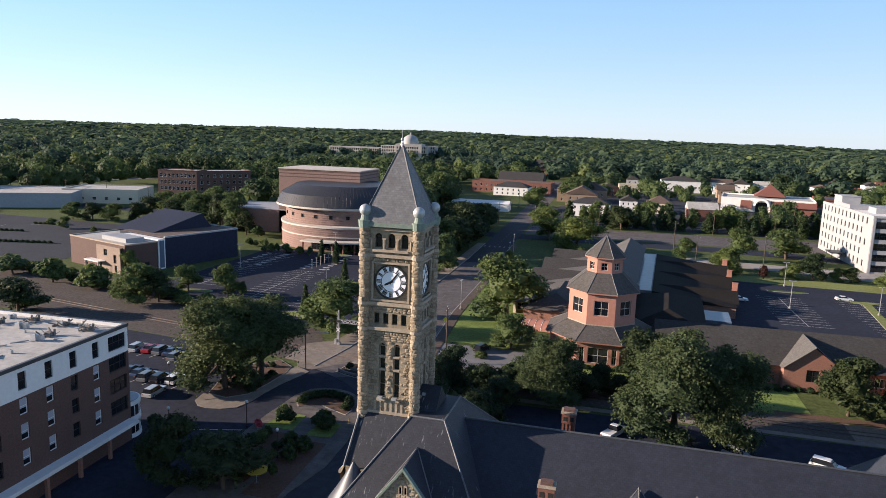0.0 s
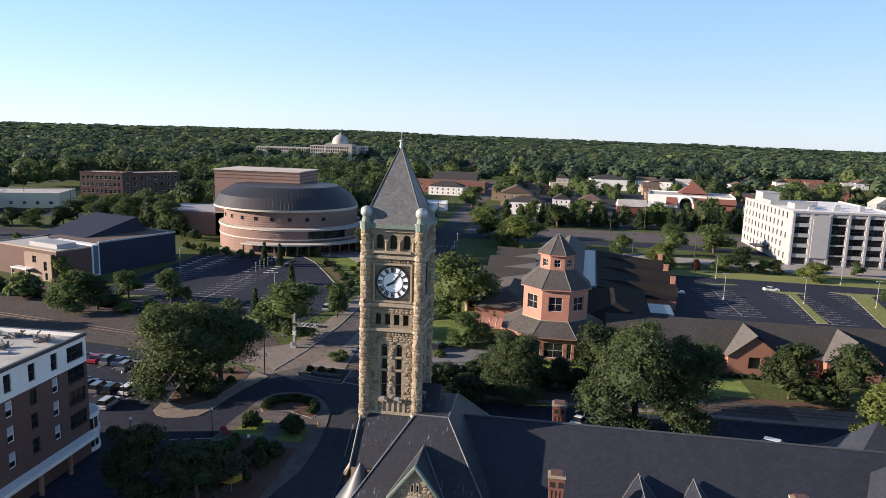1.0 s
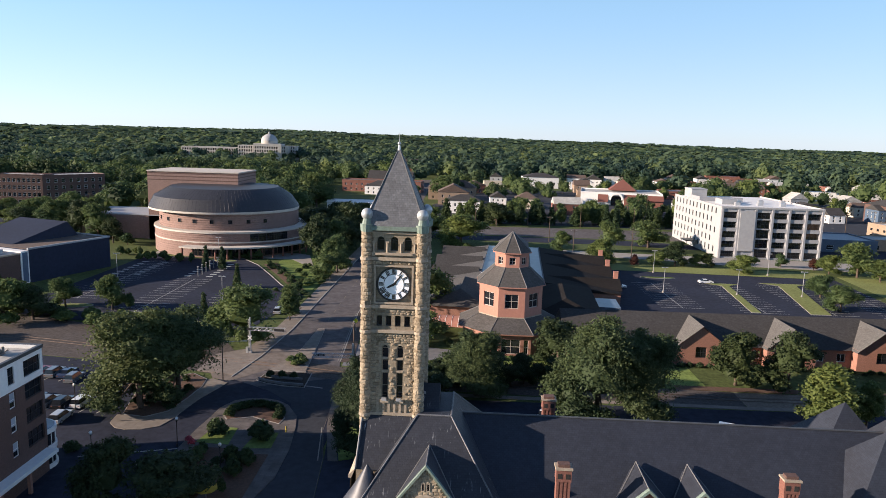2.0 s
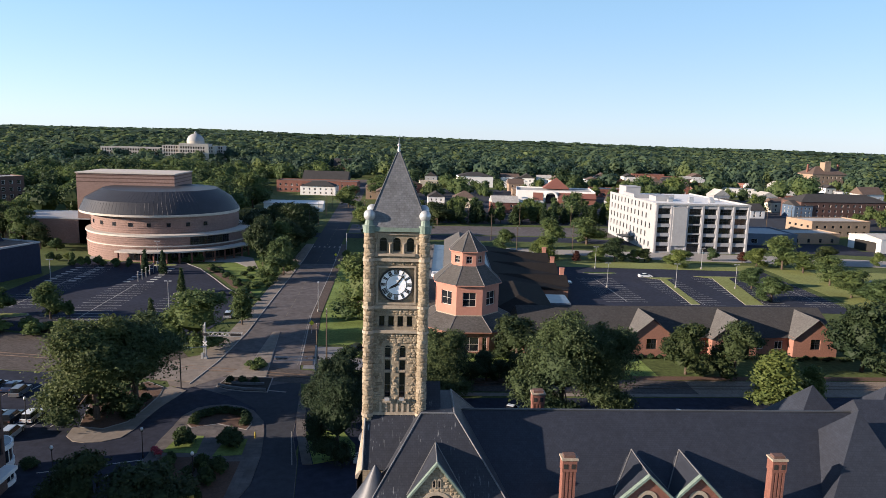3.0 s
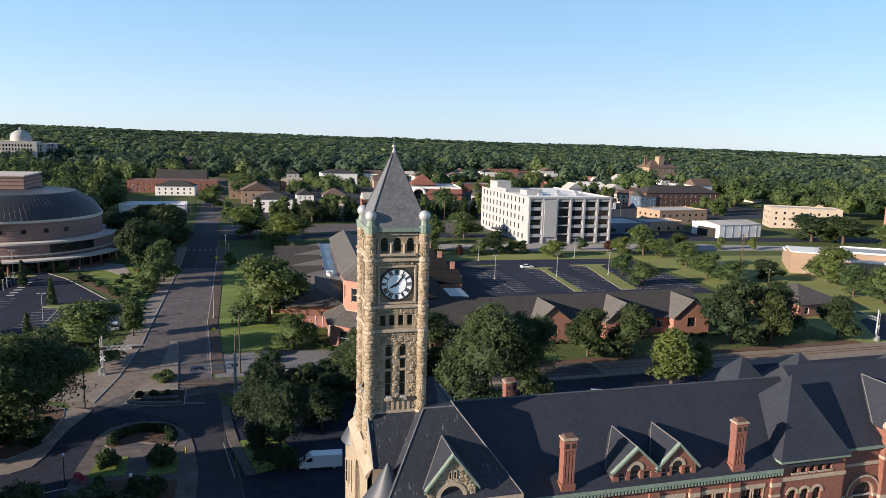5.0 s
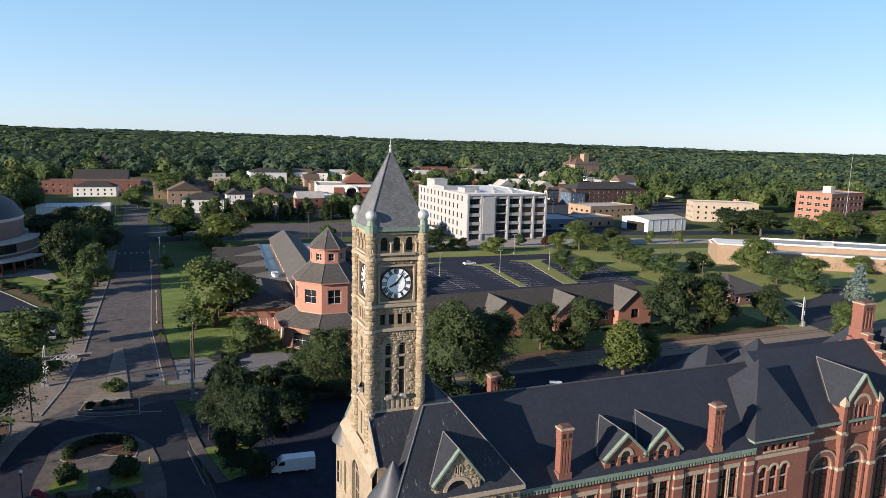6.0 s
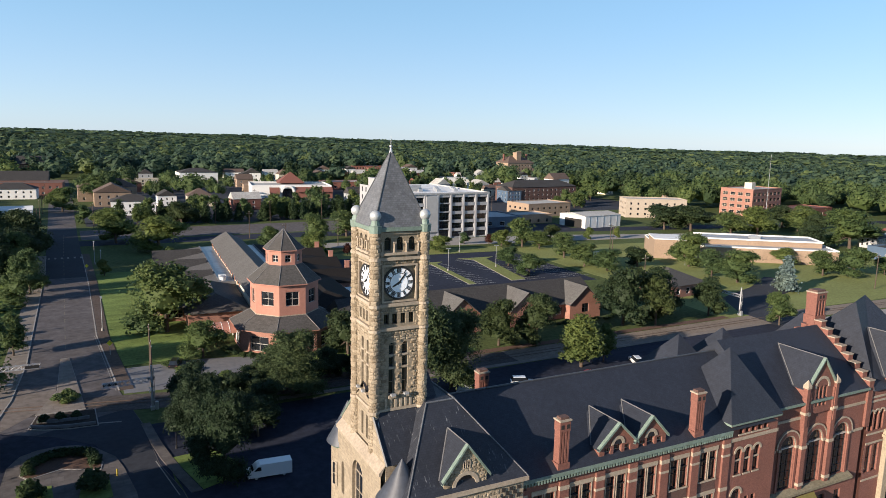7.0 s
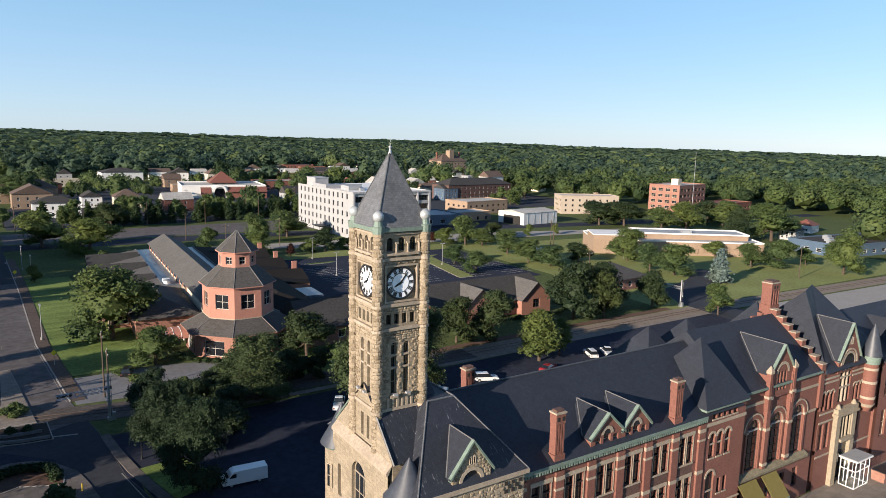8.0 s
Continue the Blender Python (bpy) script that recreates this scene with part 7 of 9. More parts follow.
part("lobby_coping", Build().cyl(4, -1, 8.6, 9.2, 29.2, n=72).cyl(4, -1, 5.2, 5.6, 29.0, n=72), COPING, lobby, "pale curved coping", smooth=30)
for i in range(20):
    a = -100 + i * 5.2
    m = pose(4, -1, 0, 0, 0, a + 90) @ pose(0, -28.8 - 0.12, 0.6)
    window(lobby, m, 2.3, 3.0, False, (2, 2), BLACK, 0.1, 0.1)
for i in range(5):
    m = pose(4, -1, 0, 0, 0, -58 + i * 6.0 + 90) @ pose(0, -28.8 - 0.12, 5.7)
    window(lobby, m, 3.0, 2.7, False, (3, 4), BLACK, 0.1, 0.1)
for i in range(10):
    a = -170 + i * 14.0
    m = pose(DX, 0, 0, 0, 0, a + 90) @ pose(0, -DR - 0.12, 11.6)
    window(theatre, m, 1.4, 1.4, False, (1, 1), BLACK, 0.1, 0.1)
can = Build()
for i in range(24):
    a0, a1 = radians(-105 + i * 3.6), radians(-105 + (i + 1) * 3.6)
    q = [(4 + r * math.cos(a), -1 + r * math.sin(a)) for r, a in ((29.3, a0), (34, a0), (34, a1), (29.3, a1))]
    can.prism(q, 3.9, 4.4)
part("canopy", can, COPING, theatre, "pale curved canopy on columns")
for i in range(13):
    a = radians(-104 + i * 7.0)
    part("column", Build().cyl(4 + 33 * math.cos(a), -1 + 33 * math.sin(a), 0, 3.9, 0.35, n=10), BRICK, theatre, "red canopy column")

# dark hall with a brick front
PALE_BAY = surface("pale_render", (0.40, 0.335, 0.265), 0.85, grain=1.5, stain=0.3, vary=0.12, bump=0.05)
BUFF_BRICK = surface("buff_brick", (0.27, 0.20, 0.155), 0.85, grain=1.5, stain=0.3, vary=0.15, pattern=(0.4, 0.15), joint=(0.8, 0.78, 0.75), bump=0.08)
hallw = thing("college_hall", "brown brick and dark blue metal hall with flat roofs", "college building", pose(-167, 185, 0, 0, 0, -20))
hb = Build()
hh = [(8.5, 9.6, 0.2, 2.6, False)]
cut_wall(hb, 0, 30, 0, 8.6, hh, 0.25)
hb.m = pose(30, 0, 0, 0, 0, 90)
cut_wall(hb, 0, 11, 0, 8.6, [(6.5, 8, 0.5, 2.8, False)], 0.25)
hb.m = pose(0, 24, 0, 0, 0, -90)
cut_wall(hb, 0, 24, 0, 8.6, [(3 + 5 * k, 5 + 5 * k, 5, 7, False) for k in range(4)], 0.25)
hb.m = Matrix()
part("brick_wall", hb, BRICK_DARK, hallw, "brown brick front")
part("interior", Build().box(0.4, 29.6, 0.4, 24, 0, 8.4), SHADE_DARK, hallw)
window(hallw, pose(9.05, 0, 0.2), 1.1, 2.4, False, (1, 2), WHITE, 0.25, 0.12)
bayw = Build(pose(0, -1.0, 0))
bay_h = [(20.4, 22.2, 4.9, 6.9, False), (25.5, 27, 3.0, 5.6, False), (18, 19.2, 0.3, 2.6, False), (26, 27.2, 0.3, 2.4, False)]
cut_wall(bayw, 16.5, 29, 0, 7.9, bay_h, 0.25)
bayw.m = Matrix()
bayw.box(16.5, 29, -0.7, 0, 0, 7.88).box(16.5, 16.52, -1.0, 0, 0, 7.9).box(28.98, 29, -1.0, 0, 0, 7.9)
pb = part("pale_bay", bayw, BUFF_BRICK, hallw, "pale rendered entrance bay")
for a, c, lo_, hi_, _ in bay_h:
    window(pb, pose((a + c) / 2, -1.0, lo_), c - a, hi_ - lo_, False, (2, 2), BLACK, 0.25, 0.1)
part("bay_canopy", Build().box(13.5, 21, -3.4, -1.0, 3.0, 3.3).rod((13.8, -3.2, 0), (13.8, -3.2, 3.0), 0.1).rod((20.6, -3.2, 0), (20.6, -3.2, 3.0), 0.1), WHITE, hallw, "white flat canopy")
part("brick_roof", Build().box(0.2, 29.8, 0.2, 24, 8.6, 8.72), ROOF_FLAT, hallw, "pale flat roof")
part("brick_parapet", Build().box(-0.1, 30.1, -0.1, 0.3, 8.6, 9.0).box(-0.1, 0.3, 0.3, 24, 8.6, 9.0).box(29.7, 30.1, 0.3, 11, 8.6, 9.0), TRIM_STONE, hallw)
part("stair_strip", Build().box(12, 30.3, 11, 13.4, 0, 9.4), WHITE, hallw, "white stair strip")
part("stair_glass", Build().box(30.3, 30.42, 11.4, 13.0, 0.4, 9.0), BLUE, hallw, "blue glazed stair window")
part("blue_block", Build().box(6, 30.2, 13.4, 42, 0, 9.6), BLUE_DARK, hallw, "dark blue metal clad block")
part("blue_roof", Build().box(6.3, 29.9, 13.7, 41.7, 9.6, 9.72), SHINGLE_BROWN, hallw, "brown flat roof")
part("blue_parapet", Build().box(29.8, 30.35, 13.3, 42.1, 9.6, 10.1).box(6, 29.8, 41.6, 42.1, 9.6, 10.1), GREY, hallw)
part("high_roof", Build().add([(-2, 16, 9.5), (19, 16, 9.5), (19, 40, 9.5), (-2, 40, 9.5), (-2, 36, 14.6), (19, 36, 14.6)], [(0, 1, 5, 4), (1, 2, 5), (2, 3, 4, 5), (3, 0, 4)]), BLUE_DARK, hallw, "dark blue sloping metal roof")
part("plant_screen", Build().box(13, 26, 3, 9, 8.7, 10.0).box(13.4, 25.6, 3.4, 8.6, 10.0, 10.02), GREY, hallw, "grey roof plant screen")

# white five-storey office block
WHITE_WORN = surface("weathered_white_paint", (0.33, 0.333, 0.336), 0.7, grain=0.8, stain=0.15, vary=0.1, bump=0.05)
office = thing("office_block", "white five-storey office block with dark glazed bays", "office building", pose(92.3, 271.5, 0))
OW, OD, OH = 40.4, 60.0, 19.9
ow = Build()
bays_x = [1.2 + 6.6 * k for k in range(6)]
front = [(bx, bx + 5.2, 0.6 + 3.9 * f, 3.1 + 3.9 * f + (0.9 if i == 2 and f < 4 else 0.0), False) for i, bx in enumerate(bays_x) for f in range(5) if i != 1]
cut_wall(ow, 0, OW, 0, OH, front, 0.7)
part("front_wall", ow, PALE_CONCRETE, office, "pale grey concrete front")
ow = Build(pose(0, OD, 0, 0, 0, -90))
side = [(3 + 4.6 * k, 4.4 + 4.6 * k, 1.8 + 3.9 * f, 4.1 + 3.9 * f, False) for k in range(12) for f in range(5) if not (k == 11 and f in (1, 3))]
cut_wall(ow, 0, OD, 0, OH, side, 0.25)
part("wall", Build().box(OW - 0.3, OW, 0.75, OD, 0, OH), WHITE_WORN, office, "white painted wall")
part("wall", ow, WHITE_WORN, office, "white painted wall")
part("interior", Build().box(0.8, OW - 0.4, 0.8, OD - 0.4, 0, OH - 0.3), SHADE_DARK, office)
for a, c, lo_, hi_, _ in front:
    window(office, pose((a + c) / 2, 0, lo_), c - a, hi_ - lo_, False, (3, 2), BLACK, 0.7, 0.14)
for a, c, lo_, hi_, _ in side:
    window(office, pose(0, OD, 0, 0, 0, -90) @ pose((a + c) / 2, 0, lo_), c - a, hi_ - lo_, False, (1, 2), BLACK, 0.25, 0.1)
for bx in [0.1] + [b_ + 5.45 for b_ in bays_x[:-1]] + [OW - 0.9]:
    part("pier", Build().box(bx, bx + 0.8, -0.4, 0.0, 0, OH + 0.2), PALE_CONCRETE, office, "pale grey pier")
part("stair_panel", Build().box(7.4, 13.4, -0.7, 0, 3.2, OH - 0.6), WHITE_WORN, office, "blank pale stair panel")
part("roof", Build().box(0, OW, 0, OD, OH, OH + 0.3), WHITE, office, "white flat roof")
part("parapet", Build().box(-0.1, OW + 0.1, -0.45, 0.25, OH + 0.2, OH + 0.9).box(-0.1, 0.3, 0.3, OD, OH, OH + 0.9).box(OW - 0.2, OW + 0.1, 0.3, OD, OH, OH + 0.9), WHITE_WORN, office, "white parapet")
part("penthouse", Build().box(3, 10, 46, 56, OH, OH + 4.2).box(2.8, 10.2, 45.8, 56.2, OH + 4.2, OH + 4.5), WHITE_WORN, office, "white stair head house")
part("plant_wall", Build().box(1.2, 20, 29.7, 30.0, OH, OH + 2.2).box(1.2, 1.5, 30, 45, OH, OH + 2.2), PALE_CONCRETE, office, "pale grey plant wall")
part("lift_house", Build().box(6, 12, 16, 24, OH, OH + 2.4), GREY, office, "grey lift house")
for j in range(9):
    roof_unit(office, 10 + j * 3.1, 12 + (j % 3) * 7, OH + 0.3, 2, 1.6, 1.2)
part("entrance_canopy", Build().box(-5, 0, 24, 32, 3, 3.4).rod((-4.6, 24.4, 0), (-4.6, 24.4, 3), 0.12).rod((-4.6, 31.6, 0), (-4.6, 31.6, 3), 0.12), GREY_DARK, office)

# low tan building on the lawn
tanb = block("tan_hall", "low tan brick hall with a pale flat roof", "public building", 164, 197, -36.5, 69, 26, 5.4, TAN, GREY, 0, (0, 0), (1, 1), 1.0, 0.5, WHITE, faces="")
part("entrance_block", Build().box(-0.2, 17, -0.6, 14, 0, 7.6), TAN, tanb)
part("block_edge", Build().box(-0.4, 17.2, -0.8, 14.2, 7.6, 7.95), WHITE, tanb, "white roof edge")
part("raised_roof", Build().box(20, 66, 9, 24, 5.3, 7.4), TAN, tanb)
part("raised_edge", Build().box(19.6, 66.4, 8.6, 9.0, 7.4, 8.0).box(19.6, 20.0, 9.0, 24.4, 7.4, 8.0).box(66, 66.4, 9.0, 24.4, 7.4, 8.0).box(20, 66, 24, 24.4, 7.4, 8.0), WHITE, tanb, "white roof edge")
part("raised_deck", Build().box(20, 66, 9, 24, 7.4, 7.5), GREY, tanb, "grey roof deck")
for j in range(5):
    window(tanb, pose(24 + j * 9, -0.02, 1.2), 1.6, 1.6, False, (1, 1), BLACK, 0.05, 0.1)
roof_unit(tanb, 40, 14, 7.5, 4, 3, 1.0)

# sheds, offices, houses
shed = block("white_shed", "white metal shed with an open wide door", "shed", 197, 278, 6, 27, 19, 6.4, WHITE, ROOF_FLAT, 0, (0, 0), faces="", gable_h=1.2, over=0.3)
# no opening here: a near-black sheet on the wall gives the doorway's shade
part("door", Build().box(-0.06, 0.0, 2.5, 15, 0, 4.6), SHADE_DARK, shed, "near-black sheet for the shade in the open doorway")
for j in range(5):
    part("rib", Build().box(3 + j * 5.2, 3.3 + j * 5.2, -0.12, 0, 0, 6.2), GREY, shed)
block("cream_block", "three-storey cream rendered block", "apartment building", 258, 313, -28, 37, 16, 11, PALE_BAY, ROOF_FLAT, 3, (8, 5), (1.1, 1.3), 1.6, fmat=BLACK, bars=(1, 1))
orb = block("orange_block", "four-storey orange brick block with pale frame", "office building", 343, 290, 10, 38, 22, 17, BRICK_ORANGE, ROOF_FLAT, 4, (7, 4), (3.2, 2.0), 1.4, fmat=CREAM, bars=(2, 2))
part("lift_house", Build().box(13, 18, 8, 13, 16.5, 21), CREAM, orb)
block("dark_apartments", "long three-storey brown apartment block with a dark hip roof", "apartment building", 242, 412, 4, 62, 20, 11, BRICK_DARK, SHINGLE, 3, (14, 4), (1.5, 1.5), 1.2, hip_h=4.5)
block("blue_shed", "low dark blue metal shed", "shed", 138, 298, -3, 32, 26, 5.0, BLUE, GREY, 1, (4, 2), (3, 2), 1.0)
block("tan_store", "low tan brick store with a flat pale roof", "shop", 171, 304, 4, 26, 16, 4.6, TAN, ROOF_FLAT, 1, (4, 2), (1.4, 1.8), 0.6, fmat=BLACK)
block("tan_office", "two-storey tan brick office", "office building", 198, 330, 6, 34, 20, 7.5, TAN, ROOF_FLAT, 2, (7, 4), (1.6, 1.2), 1.2, fmat=BLACK)
block("blue_house", "pale blue wooden house with a gable roof", "house", 238, 412, 0, 12, 14, 8.5, BLUE, SHINGLE, 3, (4, 3), (1, 1.4), 1, gable_h=3)
mall = block("red_shop", "low white and brick shop with red shingle awnings", "shop", 74, 488, -10, 56, 40, 8.2, WHITE, ROOF_FLAT, 0, (0, 0), faces="", parapet=0.8)
part("brick_front", Build().box(30, 56.2, -3, 0, 0, 4.6), BRICK, mall)
part("red_awning", Build().add([(30, -4.5, 4.4), (56.5, -4.5, 4.4), (56.5, 0, 7.8), (30, 0, 7.8)], [(0, 1, 2, 3)]).add([(12, -4.5, 2.5), (19, -4.5, 2.5), (19, 0, 7.5), (12, 0, 7.5)], [(0, 1, 2, 3)]), RED, mall, "sloping red awning roof")
part("portal", ring_of(24.5, -0.2, 4.2, 3.6, 5.0, 12, 3.0), WHITE, mall, "white arched portal")
part("doorway", Build().box(21, 28, -0.4, 0, 0, 6.5), GLASS, mall)
part("hip_roof", Build().hip(20, 40, 22, 42, 9, 17), RED, mall, "red-brown hip roof behind")
block("white_house", "white two-storey house with a dark hip roof", "house", -83, 512, -4, 26, 16, 6.5, WHITE, SHINGLE, 2, (6, 3), (1.2, 1.4), 1, hip_h=3.5)
block("brick_school", "long two-storey red brick building", "school", -104, 536, -4, 62, 20, 8.5, BRICK, SHINGLE_BROWN, 2, (14, 4), (1.4, 1.7), 1.2)
block("gable_church", "large building with a dark pitched roof", "church", -87, 558, -3, 36, 20, 8.6, BRICK, SHINGLE, 1, (6, 3), (1.4, 3), 2, gable_h=6.5)
block("brick_church", "red brick church with a steep dark roof", "church", -82, 800, -4, 30, 20, 9, BRICK, SHINGLE, 1, (5, 3), (1.4, 3), 2, gable_h=8)
block("long_shed", "long low white shed", "shed", -90, 402, 0, 34, 12, 4.4, WHITE, WHITE, 0, (0, 0), faces="", gable_h=1.5)
block("villa", "two-storey white house with a dark hip roof", "house", -20, 402, -3, 22, 16, 7.6, WHITE, SHINGLE, 2, (6, 4), (1.1, 1.7), 1, hip_h=3.2)
block("stone_villa", "tan stone house with a brown gable roof", "house", -26, 452, 0, 20, 16, 8.5, TAN, SHINGLE_BROWN, 2, (4, 3), (1.2, 1.8), 1, gable_h=5, roof_axis="y")
block("grey_villa", "large house with a dark hip roof", "house", -34, 486, 0, 34, 18, 9, TAN, SHINGLE_BROWN, 2, (6, 3), (1.2, 1.8), 1, hip_h=5)
block("blue_white_house", "small pale blue house with a gable roof", "house", 8, 448, 0, 11, 12, 6.2, WHITE, SHINGLE, 2, (3, 3), (1, 1.4), 1, gable_h=3.2, roof_axis="y")
block("cream_house", "square cream house with a brown hip roof", "house", 24, 440, -3, 15, 14, 6.5, CREAM, SHINGLE_BROWN, 2, (4, 3), (1, 1.4), 1, hip_h=4.2)
block("warehouse", "white two-storey warehouse with a grey roof", "warehouse", 46, 630, 0, 32, 24, 10, WHITE, SHINGLE, 1, (5, 3), (1.5, 1.5), 4, hip_h=3.5)
block("white_hall", "low white store with a flat grey roof", "shop", 88, 628, -4, 22, 14, 6, WHITE, ROOF_FLAT, 1, (5, 3), (1.5, 1.5), 2)
block("tall_white_house", "tall white gabled house among trees", "house", 318, 462, 8, 18, 12, 13, WHITE, SHINGLE_BROWN, 3, (4, 3), (1.1, 1.5), 2, gable_h=5)
block("brick_store_row", "two-storey red brick store with pale bands", "shop", 272, 806, -6, 38, 20, 7.5, BRICK, ROOF_FLAT, 2, (9, 3), (1.8, 1.8), 1, fmat=CREAM)
manor = block("manor", "large brown stone manor with a red-brown hip roof", "manor house", 410, 668, 6, 40, 24, 18, TAN, SHINGLE_BROWN, 4, (8, 4), (1.4, 1.9), 1.5, hip_h=8)
part("tower", Build().box(16, 23, 4, 11, 17.5, 30), TAN, manor, "square tan stone tower")
for j in range(4):
    part("merlon", Build().box(16 + j * 1.9, 17.1 + j * 1.9, 3.9, 4.6, 30, 31.2), TAN, manor)
for j in (2, 37):
    part("chimney", Build().box(j, j + 1.6, 11, 12.6, 18, 28), BRICK, manor)
block("brick_store", "low red brick store", "shop", 150, 552, -4, 48, 22, 6, BRICK, ROOF_FLAT, 1, (9, 3), (2, 1.8), 1)
block("red_hall", "long red brick hall", "shop", 210, 600, -6, 40, 22, 8, BRICK, SHINGLE_BROWN, 2, (9, 3), (1.4, 1.6), 1, gable_h=3)
block("white_store", "small white wooden store building", "shop", 126, 400, 2, 16, 9, 4.2, WHITE, WHITE, 1, (4, 2), (1.2, 1.2), 1, gable_h=1.4)
mill = block("mill", "long three-storey red brick mill with white-framed windows", "mill building", -268, 371, 7, 25, 14, 16.8, BRICK_DARK, ROOF_FLAT, 4, (9, 5), (1.7, 2.2), 1.0, faces="flb")
block("mill_wing", "three-storey red brick mill wing with white-framed windows", "mill building", -243.2, 374.2, 51, 34, 16, 16.6, BRICK_DARK, ROOF_FLAT, 4, (8, 4), (1.8, 2.2), 1.0)
block("white_depot", "large white metal depot far off", "shed", 370, 148, 8, 60, 24, 7.5, WHITE_WORN, GREY, 0, (0, 0), faces="", gable_h=2.0)
block("white_villa", "two-storey white house with a dark roof", "house", 282, 177, 10, 12, 8, 4.6, WHITE_WORN, SHINGLE, 2, (5, 3), (1.1, 1.4), 1, gable_h=2.5)
block("white_cottage", "small white house with a red-brown roof", "house", 318, 188, 10, 11, 9, 4, WHITE, RED, 1, (3, 2), (1.1, 1.3), 1, hip_h=3)
block("red_store", "low red brick store behind trees", "shop", 372, 276, 6, 40, 20, 5, BRICK, RED, 1, (8, 3), (2, 1.6), 1)
ind = block("works", "low grey-blue industrial works with roof plant", "works", 248, 140, -8, 60, 24, 5.0, BLUE, SHINGLE, 1, (9, 4), (2.4, 1.6), 1.2)
for j in range(9):
    roof_unit(ind, 3 + j * 6, 6 + (j % 3) * 5, 5.0, 3, 2.4, 1.6)
block("depot", "low grey depot with a mural wall", "depot", -312, 282, 28, 46, 44, 7.2, GREY, ROOF_FLAT, 0, (0, 0), faces="", parapet=0.4)
block("depot_annex", "low pale depot with a white flat roof", "depot", -292, 320, 20, 40, 30, 7.5, CREAM, ROOF_FLAT, 1, (6, 3), (2, 1.6), 2)
dome_at = thing("domed_school", "large pale stone school with a white dome on a hill", "school", pose(-299, 1000, hill(-299, 1000) + 4.5, 0, 0, 4))
for x0, x1, y0, y1, h in ((-124, -34, 20, 40, 15), (-38, 34, 6, 34, 19), (-14, 26, 0, 30, 22), (20, 44, 24, 44, 19)):
    bb = Build()
    holes = [(x0 + 2 + 3.4 * k, x0 + 3.8 + 3.4 * k, 5 + 5 * f, 8 + 5 * f, False) for k in range(int((x1 - x0 - 3) / 3.4)) for f in range(2 + (h > 18))]
    bb.m = pose(0, y0, 0)
    cut_wall(bb, x0, x1, -8, h, holes, 0.4)
    bb.m = Matrix()
    bb.box(x0, x1, y0 + 0.5, y1, -8, h)
    w_ = part("wing", bb, SCHOOL_STONE, dome_at)
    for a, c, lo_, hi_, _ in holes:
        window(w_, pose((a + c) / 2, y0, lo_), c - a, hi_ - lo_, False, (1, 2), BLACK, 0.4, 0.15)
part("dome_drum", Build().cyl(6, 15, 22, 26, 12, n=24), SCHOOL_STONE, dome_at, smooth=40)
part("dome", Build().spin(6, 15, [(11.8, 26), (11.3, 29), (9.4, 32), (6, 34.6), (2.6, 36), (1.4, 36.2), (1.4, 38.4), (0.1, 39.6)], 28), WHITE_WORN, dome_at, "white ribbed dome with a lantern", smooth=30)
for x, y, w, d in HOUSES:      # the town's houses among the trees
    wallm = house_rng.choice((WHITE, CREAM, BRICK, TAN, WHITE, GREY, WHITE))
    roofm = house_rng.choice((SHINGLE, SHINGLE_BROWN, SHINGLE, SHINGLE_BROWN, ROOF_FLAT))
    flat = house_rng.random() < 0.25
    block("house", {"white_paint": "white wooden house", "cream_wall": "cream wooden house", "red_brick": "red brick house", "tan_brick": "tan brick house", "grey_panel": "grey wooden house"}[wallm.name] + (" with a flat roof" if flat else " with a pitched roof"), "house",
          x, y, house_rng.uniform(-8, 8), w * (1.5 if flat else 1), d, house_rng.uniform(4.5, 8), wallm, ROOF_FLAT if flat else roofm, 2, (2, 2), (1.3, 1.6), 1, gable_h=0.0 if flat else house_rng.uniform(2.5, 4.5), roof_axis=house_rng.choice("xy"), faces="fl", over=0.3)

# garden trees between the houses of the town
BUILT = [(-36, 14, 398, 500), (4, 42, 436, 456), (72, 134, 484, 535), (44, 112, 616, 656), (148, 200, 548, 580), (208, 252, 594, 625), (124, 145, 396, 412), (236, 306, 408, 436), (196, 236, 328, 354), (168, 200, 302, 322), (-110, -50, 505, 585)] + [(x, x + w, y, y + d) for x, y, w, d in HOUSES]
yard_rng = random.Random(41)
yard_trees = []
while len(yard_trees) < 230:
    x, y = yard_rng.uniform(-34, 330), yard_rng.uniform(362, 640)
    if any(a - 4 < x < b_ + 4 and c - 16 < y < d + 4 for a, b_, c, d in BUILT) or (20 < x < 170 and 432 < y < 492) or (126 < x < 244 and 364 < y < 412) or abs(y - 428 + (x + 37) * 0.07) < 7:
        continue
    h = yard_rng.uniform(6, 13)
    yard_trees.append((x, y, 0.0, h, h * yard_rng.uniform(0.36, 0.48)))
yard_trees.sort(key=lambda t: t[1])
for x, y, z, h, r in yard_trees[:70]:
    plant(yard_rng.choice(("yard", "yard_dark", "yard", "yard_light")), x, y, h, r)
mixed_wood("woods_gardens", yard_trees[70:], "garden trees between the far houses", 420, 0.42, 35)


# ---- street furniture, lines, kerbs ----
def marking(name, b, label, mat=None):
    return structure(name, b, mat or PAINT_LINE, label, "road marking")


def line(b, x0, y0, x1, y1, w=0.16, z=0.058):
    d = Vector((x1 - x0, y1 - y0)).normalized() * w / 2
    b.add([(x0 + d.y, y0 - d.x, z), (x1 + d.y, y1 - d.x, z), (x1 - d.y, y1 + d.x, z), (x0 - d.y, y0 + d.x, z)], [(0, 1, 2, 3)])


